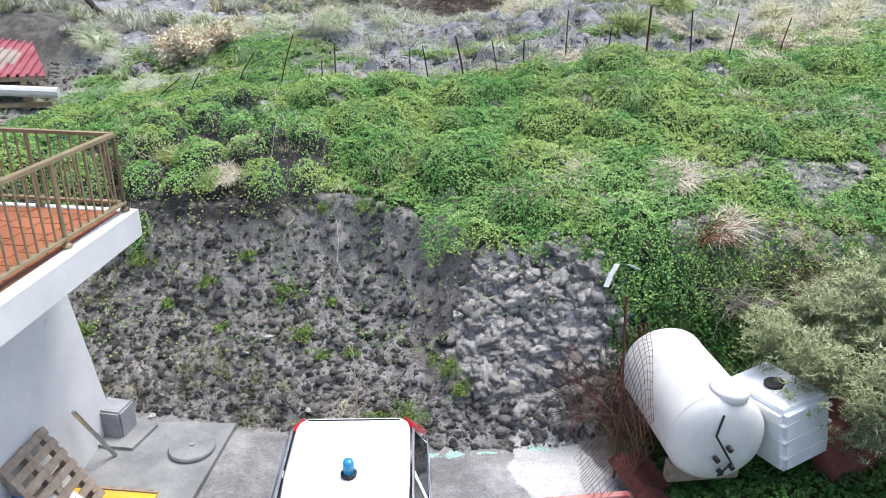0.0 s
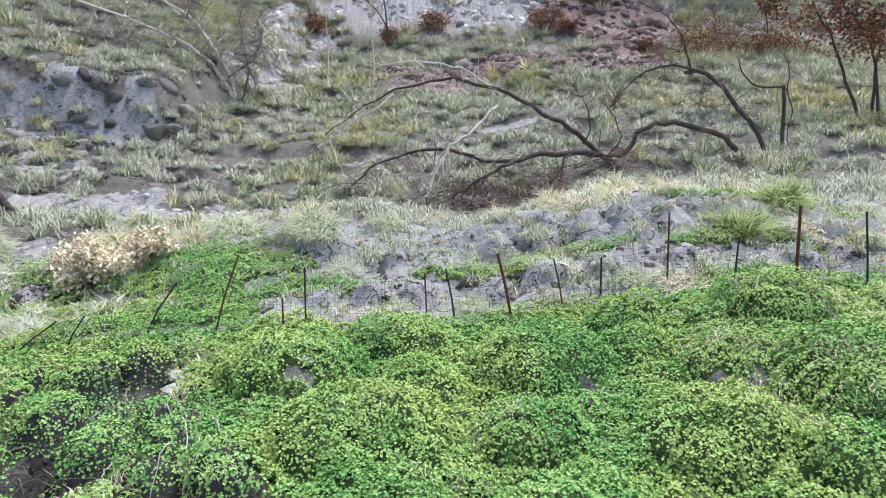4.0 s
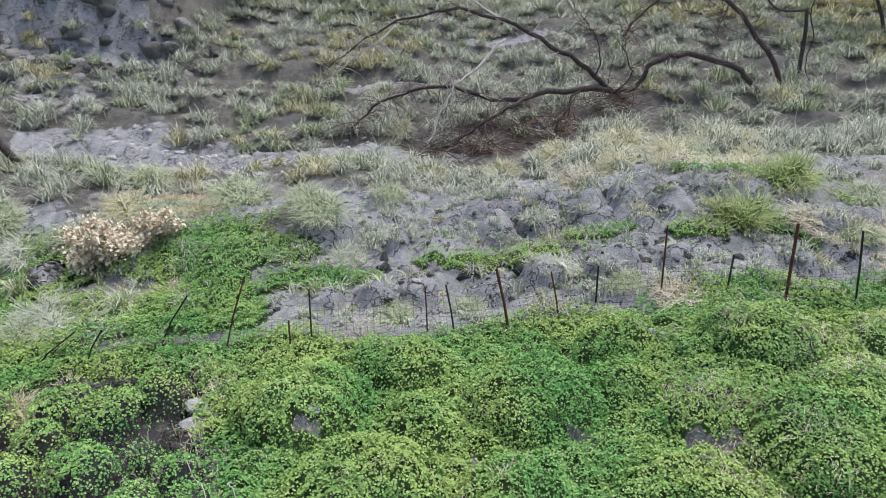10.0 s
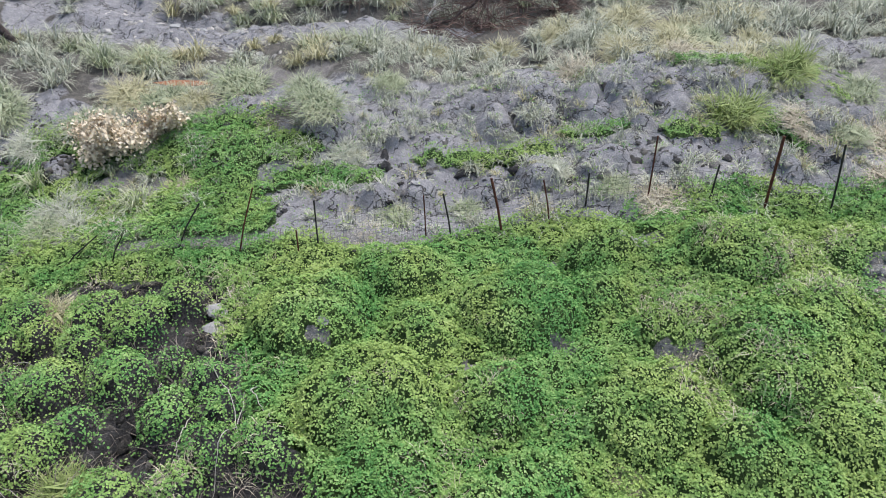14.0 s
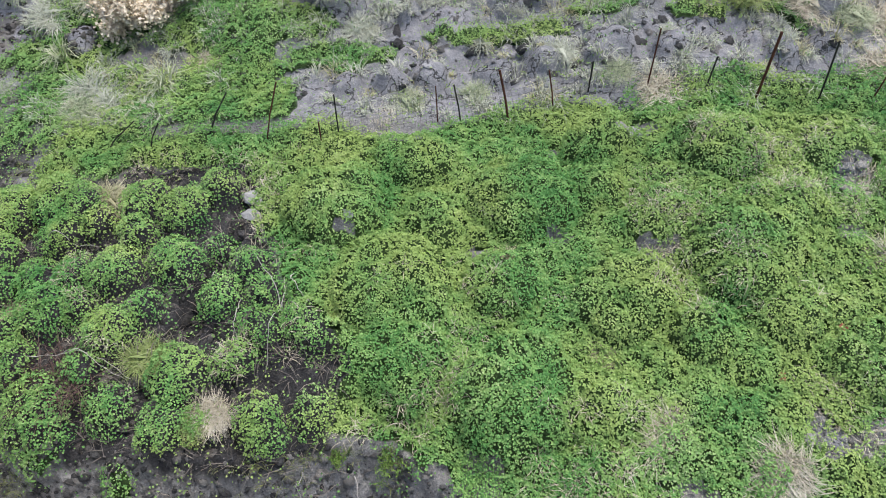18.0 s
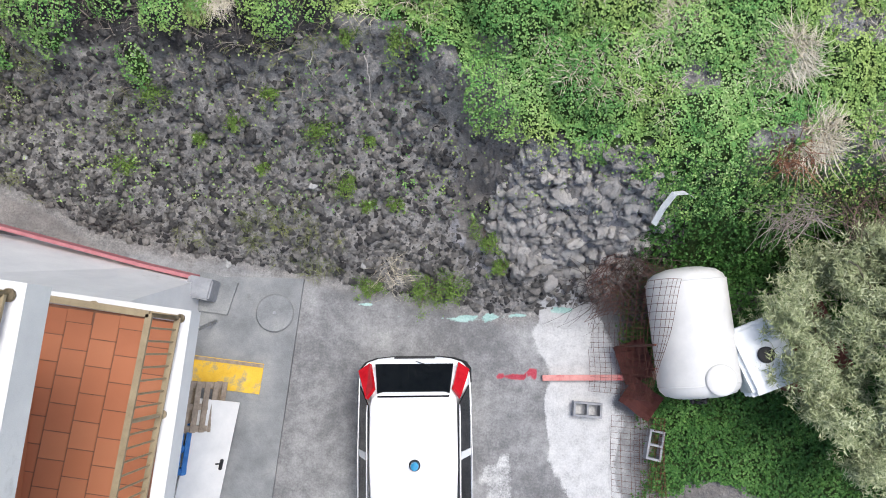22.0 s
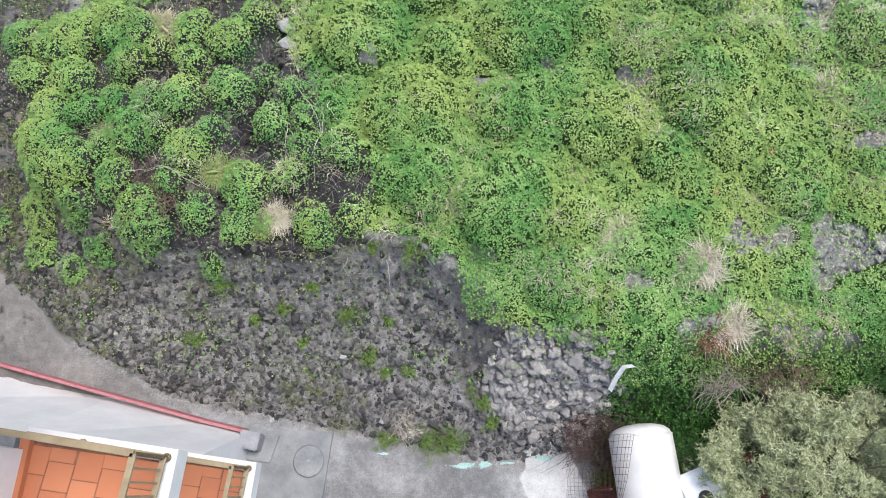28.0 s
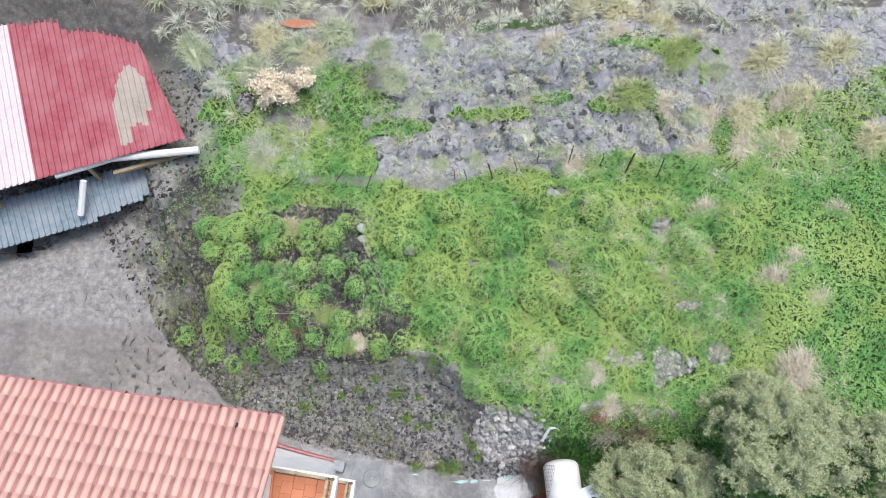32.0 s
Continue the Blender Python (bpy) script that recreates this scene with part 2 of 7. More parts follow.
def lathe(profile, sides=24, bm=None, m=Matrix()):
    """A turned body about z from (radius, z) pairs."""
    own = bmesh.new() if bm is None else bm
    rings = [[own.verts.new(m @ Vector((r * math.cos(a), r * math.sin(a), z))) for a in (2 * math.pi * k / sides for k in range(sides))] for r, z in profile]
    for a, b in zip(rings, rings[1:]):
        for k in range(sides):
            own.faces.new((a[k], a[(k + 1) % sides], b[(k + 1) % sides], b[k]))
    own.faces.new(rings[0][::-1])
    own.faces.new(rings[-1])
    return own


def outline(points, z0, z1, bm=None):
    """A prism over a plan outline."""
    own = bmesh.new() if bm is None else bm
    low = [own.verts.new((x, y, z0)) for x, y in points]
    high = [own.verts.new((x, y, z1)) for x, y in points]
    own.faces.new(low[::-1])
    own.faces.new(high)
    for i in range(len(points)):
        j = (i + 1) % len(points)
        own.faces.new((low[i], low[j], high[j], high[i]))
    return own


rng = np.random.default_rng(7)


def leaves(centres, size, flat=0.6, spread=0.35, facing=None):
    """Vertices and quads of small pointed leaves at the centres; flat: how much they face up, or along the facing vectors."""
    n = len(centres)
    normal = rng.normal(size=(n, 3)) * (1 - flat)
    normal[:, 2] = np.abs(normal[:, 2])
    normal = normal + flat * (np.array([0, 0, 1.0]) if facing is None else facing)
    normal /= np.linalg.norm(normal, axis=1, keepdims=True)
    a = np.cross(normal, rng.normal(size=(n, 3)))
    a /= np.linalg.norm(a, axis=1, keepdims=True) + 1e-9
    b = np.cross(normal, a)
    s = size * (1 - spread + 2 * spread * rng.random((n, 1)))
    v = np.stack([centres - a * s * 0.5, centres - b * s * 0.4 + normal * s * 0.12, centres + a * s * 0.5, centres + b * s * 0.4 + normal * s * 0.12], 1)
    return v.reshape(-1, 3), np.arange(4 * n).reshape(n, 4)


def blades(centres, radius, height, width, count, droop=0.5, fan=0.9, plain=False):
    """Vertices and triangles of arching grass blades; centres, radius, height: one entry a tussock."""
    n = len(centres) * count
    c = np.repeat(centres, count, 0)
    r, h = np.repeat(radius, count), np.repeat(height, count)
    turn, away = rng.random(n) * 2 * np.pi, np.sqrt(rng.random(n))
    out = np.stack([np.cos(turn), np.sin(turn), 0 * turn], 1)
    root = c + out * (away * r * 0.5)[:, None]
    turn = turn + rng.normal(size=n) * 1.0
    out = np.stack([np.cos(turn), np.sin(turn), 0 * turn], 1)
    ln = h * (0.6 + 0.5 * rng.random(n))
    lean = fan * away * (0.7 + 0.6 * rng.random(n))
    mid = root + out * (ln * 0.5 * np.sin(lean))[:, None] + np.array([0, 0, 1]) * (ln * 0.5 * np.cos(lean))[:, None]
    lean2 = lean + droop * (0.5 + rng.random(n))
    tip = mid + out * (ln * 0.5 * np.sin(lean2))[:, None] + np.array([0, 0, 1]) * (ln * 0.5 * np.cos(lean2))[:, None]
    side = np.stack([-np.sin(turn), np.cos(turn), 0 * turn], 1) * (width * (0.6 + 0.8 * rng.random(n)))[:, None]
    if plain:
        return np.stack([root - side, root + side, tip], 1).reshape(-1, 3), np.arange(3 * n).reshape(n, 3)
    v = np.stack([root - side, root + side, mid + side * 0.8, mid - side * 0.8, tip], 1).reshape(-1, 3)
    i = np.arange(n)[:, None] * 5
    return v, np.concatenate([i + [0, 1, 2], i + [0, 2, 3], i + [3, 2, 4]])


def clod_shape(seed, levels=2, rough=0.3):
    bm = bmesh.new()
    bmesh.ops.create_icosphere(bm, subdivisions=levels, radius=1)
    off = Vector((seed * 3.7, seed * 1.3, -seed * 2.1))
    for v in bm.verts:
        v.co *= 1 + rough * 1.5 * noise.noise(v.co * 1.3 + off) + rough * 1.3 * noise.noise(v.co * 2.7 + off)
        v.co.z *= 0.75
    return bm


# ---- the lie of the land ----
def hash2(i, j, seed):
    n = (i * 374761393 + j * 668265263 + seed * 974634777) & 0x7FFFFFFF
    n = ((n ^ (n >> 13)) * 1274126177) & 0x7FFFFFFF
    return ((n ^ (n >> 16)) & 0xFFFF) / 65535.0


def value_noise(x, y, seed=0):
    """Smooth noise from 0 to 1 with cells of one metre."""
    x, y = np.asarray(x, float), np.asarray(y, float)
    i, j = np.floor(x).astype(np.int64), np.floor(y).astype(np.int64)
    u, v = x - i, y - j
    u, v = u * u * (3 - 2 * u), v * v * (3 - 2 * v)
    a, b = hash2(i, j, seed), hash2(i + 1, j, seed)
    c, d = hash2(i, j + 1, seed), hash2(i + 1, j + 1, seed)
    return (a + (b - a) * u) * (1 - v) + (c + (d - c) * u) * v


def fbm(x, y, size, seed=0, octaves=4, gain=0.5):
    """Layered noise around 0, about -0.5 to 0.5, with its largest bumps of that size in metres."""
    out, amp, f, total = 0.0, 1.0, 1.0 / size, 0.0
    for k in range(octaves):
        out = out + amp * (value_noise(x * f + 17.3 * k, y * f - 9.1 * k, seed + k) - 0.5)
        total, amp, f = total + amp, amp * gain, f * 2.03
    return out / total


def cells(x, y, size, seed=0):
    """Distances, in cells, to the nearest and the second nearest of scattered points, one to a cell."""
    x, y = np.asarray(x, float) / size, np.asarray(y, float) / size
    i, j = np.floor(x).astype(np.int64), np.floor(y).astype(np.int64)
    a = np.full(x.shape, 9.0)
    b = np.full(x.shape, 9.0)
    for di in (-1, 0, 1):
        for dj in (-1, 0, 1):
            d = np.hypot(i + di + hash2(i + di, j + dj, seed) - x, j + dj + hash2(i + di, j + dj, seed + 7) - y)
            b = np.minimum(b, np.maximum(a, d))
            a = np.minimum(a, d)
    return a, b


def billow(x, y, size, seed=0):
    """Rounded cushions: 0 in the creases, 1 on top."""
    u, v = x + 0.35 * size * (2 * value_noise(x / size * 1.4, y / size * 1.4, seed + 1) - 1), y + 0.35 * size * (2 * value_noise(x / size * 1.4 + 9, y / size * 1.4, seed + 2) - 1)
    a, b = cells(u, v, size, seed)
    return np.sqrt(np.clip(b - a, 0, 1)) * 0.6 + 0.4 * (1 - np.clip(a, 0, 1) ** 2)


def smooth(a, b, v):
    t = np.clip((v - a) / (b - a), 0, 1)
    return t * t * (3 - 2 * t)


def blob(x, y, cx, cy, rx, ry, turn=0.0, rough=0.35, seed=5):
    """1 inside a ragged patch, 0 outside."""
    c, s = math.cos(math.radians(turn)), math.sin(math.radians(turn))
    u, v = ((x - cx) * c + (y - cy) * s) / rx, (-(x - cx) * s + (y - cy) * c) / ry
    r = np.sqrt(u * u + v * v) + rough * 2 * fbm(x, y, max(min(rx, ry), 0.25), seed, 3)
    return 1 - smooth(0.75, 1.1, r)


def toe_line(x):
    return np.interp(x, [-40, -16, -12.2, -9.4, -7, -4, -2, 0.5, 2, 3, 6, 9, 40], [22, 18, 13.3, 10.9, 9.7, 9.25, 8.9, 8.55, 8.75, 9.2, 9.4, 8.5, 8.5])


def crest_line(x):
    return np.interp(x, [-40, -16, -12, -9.5, -7.5, -5, -3.8, -2.6, -1.6, -0.8, 0, 0.8, 1.9, 2.6, 3.5, 5, 8, 40], [26, 24, 17, 13.9, 12.75, 12.55, 12.5, 12.75, 12.8, 12.4, 11.75, 11.2, 11.05, 10.95, 10.9, 11.3, 11, 11])


def creeper_front(x):
    """The lower edge of the creeper."""
    return np.interp(x, [-40, -16, -12, -9.5, -7.5, -5, -3.8, -2.6, -1.9, -1.3, -0.6, -0.45, -0.2, 0.35, 1.2, 1.9, 2.6, 3.5, 5, 8, 40], [26, 24, 17, 13.9, 12.75, 12.55, 12.5, 12.75, 12.9, 12.8, 12.6, 12.2, 11.4, 11.05, 10.85, 11.05, 10.95, 10.9, 11.3, 11, 11])


def base_height(x, y):
    """The lie of the land without its small bumps."""
    x, y = np.asarray(x, float), np.asarray(y, float)
    toe, crest = toe_line(x), crest_line(x)
    low = 0.5 * smooth(-7, -11, x) + 0.45 * smooth(3.2, 5, x) * smooth(2, 8, y)
    top = np.interp(x, [-40, -12, -9, -6, -3, 0, 2, 4, 7, 12, 40], [2.2, 2.2, 2.3, 2.45, 2.65, 2.35, 2.45, 2.75, 2.6, 2.8, 3.2])
    s = np.clip((y - toe) / (crest - toe), 0, 1)
    firm = smooth(-1.0, 1.4, x)
    scree = np.interp(s, [0, 0.12, 0.4, 0.6, 0.8, 0.93, 1], [0, 0.1, 0.21, 0.32, 0.56, 0.84, 1])
    bank = low + (top - low) * (scree * (1 - firm) + firm * (0.75 * s + 0.25 * s * s * (3 - 2 * s)))
    level = np.interp(x, [-40, -16, -12, -9.5, -7.5, -5, 40], [26, 24, 17, 13.9, 12.7, 11.9, 11.9])
    start = crest + (level - crest) * smooth(0, 5, y - crest)
    start = start + (11.9 - start) * smooth(20, 28, y)
    over = np.interp(y - start, [0, 1, 2.5, 4.5, 6.5, 7.8, 9.2, 10.5, 13, 17, 19.5, 25, 31, 37, 45, 53, 58, 66, 76, 100, 190, 600],
                     [0, 0.55, 0.95, 1.3, 1.5, 1.46, 1.5, 1.85, 2.1, 2.0, 2.1, 3.6, 5.2, 6.6, 9.0, 10.9, 13.5, 19, 27, 40, 62, 80])
    tilt = np.interp(x, [-40, -12, -7, -3, 1, 4, 8, 14, 40], [-1.4, -1.0, -0.3, -0.3, 0.0, 0.1, 0.4, 0.5, 0.5])
    far = smooth(21, 27, y)
    tilt = tilt * (1 - far) + far * np.interp(x, [-60, -14, -8, 0, 8, 14, 60], [7, 0.4, -0.1, 0.1, 0.5, 0.4, -2])
    tilt = tilt + 2.5 * smooth(38.6, 40.0, y + 0.8 * fbm(x, y, 1.6, 14, 3) + 0.12 * (x + 15)) * smooth(-11.3, -14, x + 0.5 * fbm(x, y, 3.0, 16, 2)) + 2.0 * smooth(44, 60, y) * smooth(-12, -26, x)
    z = bank + np.where(y > crest, over + tilt * smooth(0, 4, y - crest), 0)
    return z


# cushions of creeper that stand apart on the western shoulder: place and radius
LOW_CUSHIONS = ((-7.57, 14.81, 0.55), (-6.17, 14.31, 0.42), (-5.75, 14.82, 0.25), (-7.13, 13.0, 0.64), (-5.91, 13.12, 0.34), (-5.0, 12.9, 0.42), (-3.49, 12.88, 0.4), (-4.5, 14.9, 0.37), (-3.64, 14.36, 0.4), (-4.95, 13.72, 0.48), (-2.83, 14.5, 0.45), (-7.75, 13.8, 0.4), (-9.46, 14.4, 0.86), (-10.1, 13.64, 0.6), (-4.07, 13.83, 0.3), (-2.74, 13.2, 0.32), (-10.1, 12.75, 0.4), (-8.86, 13.45, 0.42), (-8.5, 12.78, 0.3), (-8.72, 14.2, 0.42), (-8.2, 14.5, 0.3), (-11.4, 13.4, 0.3), (-9.25, 12.4, 0.28), (-5.71, 12.3, 0.26), (-6.5, 13.7, 0.25), (-4.4, 12.9, 0.24))
HIGH_CUSHIONS = ((-5.4, 15.66, 0.43), (-6.4, 15.6, 0.4), (-7.22, 15.5, 0.36), (-6.35, 16.4, 0.36), (-5.5, 16.8, 0.48), (-4.0, 15.57, 0.28), (-7.9, 16.5, 0.46), (-8.3, 17.4, 0.5), (-9.41, 15.3, 0.5), (-9.16, 16.13, 0.55), (-9.43, 17.2, 0.78), (-7.84, 17.2, 0.5), (-8.0, 15.5, 0.36), (-6.45, 17.1, 0.42), (-7.2, 16.7, 0.3), (-5.0, 17.4, 0.36), (-3.65, 15.05, 0.24), (-8.6, 15.4, 0.35), (-10.2, 16.3, 0.4), (-10.5, 17.4, 0.5), (-6.9, 14.9, 0.26), (-4.7, 16.05, 0.2))
# broad swells in the continuous mat: place and radius
SWELLS = ((0.67, 17.2, 0.98), (-2.7, 16.87, 0.97), (1.99, 17.3, 0.61), (4.35, 18.05, 0.93), (-1.34, 18.1, 0.7), (-1.58, 15.3, 1.05), (4.3, 15.7, 1.03), (2.26, 15.03, 0.84), (0.48, 13.33, 1.05), (1.67, 13.14, 0.69), (5.13, 16.62, 0.68), (3.38, 14.31, 0.53), (-2.3, 13.95, 0.5), (-1.32, 13.93, 0.82), (0.33, 15.34, 0.67), (6.44, 17.95, 0.7), (4.73, 14.67, 0.62), (3.05, 16.49, 0.59), (-0.9, 16.7, 0.6), (2.2, 18.6, 0.7), (7.6, 16.8, 0.8), (1.6, 11.9, 0.7), (2.9, 11.2, 0.6), (9.2, 17.3, 0.9), (6.0, 13.8, 0.7))

# rounded lumps of clay behind the fence
HUMPS = ((-3.3, 22.85, 0.7), (3.7, 22.5, 0.3), (2.6, 23.2, 0.5), (1.5, 23.25, 0.55), (0.5, 23.1, 0.5), (3.4, 23.4, 0.45), (4.4, 23.15, 0.5), (5.1, 22.9, 0.4), (-1.2, 20.7, 0.5), (-2.0, 20.45, 0.45), (0.2, 20.85, 0.5), (1.3, 21.05, 0.6), (2.7, 21.25, 0.6), (3.9, 20.95, 0.45), (6.3, 20.9, 0.4), (7.4, 22.2, 0.4), (5.7, 21.2, 0.3), (-2.9, 20.3, 0.4), (7.3, 21.1, 0.35), (-1.7, 22.6, 0.35), (8.3, 22.5, 0.4), (-9.6, 22.6, 0.5))


def mounds(x, y, rows, seed):
    """Round humps over the rows of place and radius: 0 outside, rising steeply to 1 on top, as (height, shape)."""
    u, v = x + 0.38 * fbm(x, y, 0.7, seed, 4), y + 0.38 * fbm(x, y, 0.7, seed + 3, 4)
    tall, shape = np.zeros(np.shape(x)), np.zeros(np.shape(x))
    for cx, cy, r in rows:
        q = np.clip(1 - ((u - cx) ** 2 + (v - cy) ** 2) / (0.9 * r) ** 2, 0, 1) ** 0.5
        tall, shape = np.maximum(tall, q * r), np.maximum(shape, q)
    return tall, shape


def shoulder(x, y):
    """1 on the western shoulder, where bare dark soil lies between separate cushions."""
    edge = np.interp(y, [11, 12, 13.3, 14.3, 15.0, 15.8, 16.6, 17.6, 18.1, 18.4], [-2.3, -2.3, -2.5, -2.45, -3.35, -3.8, -4.05, -4.35, -4.8, -7])
    n = fbm(x, y, 1.0, 79, 4)
    return smooth(0.25, -0.15, x - edge + 0.9 * n) * (1 - smooth(17.5, 18.1, y + 1.4 * n - 0.12 * (x + 8))) * smooth(11.6, 12.1, y + 0.6 * n)


def gullies(x, y):
    """How deep the bare cuts are between the cushions."""
    west = shoulder(x, y)
    _, shape = mounds(x, y, LOW_CUSHIONS + HIGH_CUSHIONS, 91)
    bare = west * smooth(0.5, 0.15, shape)
    g = 0.22 * bare * (0.6 + 1.6 * np.clip(fbm(x, y, 1.1, 83, 3) + 0.25, 0, 1))
    for x0, y0, x1, y1, w, d in ((-4.62, 17.8, -4.55, 16.4, 0.3, 0.45), (-4.55, 16.4, -5.05, 14.5, 0.32, 0.5), (-5.05, 14.5, -5.5, 13.5, 0.3, 0.4), (-7.0, 17.2, -6.85, 15.2, 0.16, 0.35), (-6.85, 15.2, -8.0, 14.4, 0.15, 0.3)):
        t = np.clip(((x - x0) * (x1 - x0) + (y - y0) * (y1 - y0)) / ((x1 - x0) ** 2 + (y1 - y0) ** 2), 0, 1)
        r = np.hypot(x - x0 - t * (x1 - x0) + 0.4 * fbm(x, y, 0.9, 40, 3), y - y0 - t * (y1 - y0))
        g = np.maximum(g, d * (1 - smooth(0.15 * w, w, r)) * (1 - 0.8 * shape))
    return g


def mat_edge(x):
    """Where the creeper ends behind the fence."""
    return np.interp(x, [-12, -10, -5, -3, 0.4, 3, 9, 14], [20.0, 19.8, 19.1, 18.75, 19.25, 19.85, 20.4, 20.6])


def yard_mask(x, y):
    """1 on the paved yard and the flat tracks, 0 on the slopes."""
    return 1 - smooth(-0.5, 0.15, y - toe_line(x) + 0.35 * fbm(x, y, 0.9, 11, 3))


def footprints(x, y):
    """1 in the trodden dents of the muddy track."""
    a = cells(x + 0.3 * y + 0.5 * fbm(x, y, 0.5, 43, 2), 0.6 * y + 0.4 * fbm(x, y, 0.5, 44, 2), 0.34, 42)[0]
    return smooth(-0.25, 0.1, fbm(x, y, 2.5, 41, 2)) * (1 - smooth(0.12, 0.34, a))


def terrace(x, y):
    """Where a place lies between two of the small trodden terraces, 0 to 1."""
    ph = (y + 0.12 * x + 2.6 * fbm(x, y, 7.0, 101, 3)) / 2.1
    return ph - np.floor(ph)


def ground_height(x, y):
    x, y = np.asarray(x, float), np.asarray(y, float)
    z = base_height(x, y)
    toe, crest = toe_line(x), crest_line(x)
    yard = yard_mask(x, y)
    on_bank = smooth(-0.3, 0.5, y - toe) * (1 - smooth(-0.2, 0.3, y - crest))
    mat = smooth(-0.1, 0.5, y - crest) * (1 - smooth(-0.8, 0.5, y - mat_edge(x)))
    west = shoulder(x, y)
    wild = smooth(18.8, 21, y) * (1 + 1.2 * smooth(40, 90, y))
    z = z + on_bank * (0.5 * fbm(x, y, 1.3, 3, 4, 0.6) + 0.2 * (billow(x, y, 0.55, 33) - 0.55) + 0.15 * (billow(x, y, 0.26, 34) - 0.55) * (0.5 + smooth(-0.1, 0.15, fbm(x, y, 1.0, 39, 2))) + 0.08 * fbm(x, y, 0.16, 37, 2))
    z = z + mat * ((1 - west) * (0.2 * (billow(x, y, 1.7, 21) - 0.6) + 0.2 * (billow(x, y, 0.7, 24) - 0.6) + 0.52 * mounds(x, y, SWELLS, 95)[0] - 0.18) + 0.35 * fbm(x, y, 3.0, 8, 4)) - gullies(x, y) * smooth(-0.4, 0.6, y - crest)
    z = z + west * smooth(0.2, 0.8, y - toe) * (0.62 * mounds(x, y, LOW_CUSHIONS + HIGH_CUSHIONS, 91)[0] + 0.12 * fbm(x, y, 0.5, 85, 3) - 0.05)
    z = z + wild * (0.9 * fbm(x, y, 4.0, 13, 5, 0.55) + 0.22 * (billow(x, y, 1.5, 30) - 0.6) + 0.16 * (billow(x, y, 0.6, 35) - 0.6)) + smooth(50, 56, y) * 0.7 * fbm(x, y, 1.7, 15, 3, 0.7)
    z = z + 0.8 * mounds(x, y, HUMPS, 111)[0]
    t = terrace(x, y)
    z = z + smooth(27, 31, y) * (1 - 0.6 * smooth(42, 50, y)) * (1 - smooth(60, 68, y)) * 0.5 * (smooth(0.5, 0.95, t) - t + 0.25)
    z = z + 0.45 * smooth(23.2, 23.7, y + 0.5 * fbm(x, y, 1.2, 36, 3)) * (1 - smooth(24.2, 26.5, y)) * smooth(-1.5, 0.5, x) * (1 - smooth(6, 8, x))
    track = smooth(-8, -11, x) * (1 - smooth(18, 21, y))
    z = z + track * yard * (0.16 * fbm(x, y, 0.9, 18, 4, 0.65) + 0.09 * (billow(x + 0.4 * y, 0.4 * y, 0.45, 38) - 0.5) - 0.12 * footprints(x, y)) + (1 - track) * yard * 0.02 * fbm(x, y, 1.5, 19, 2)
    return z


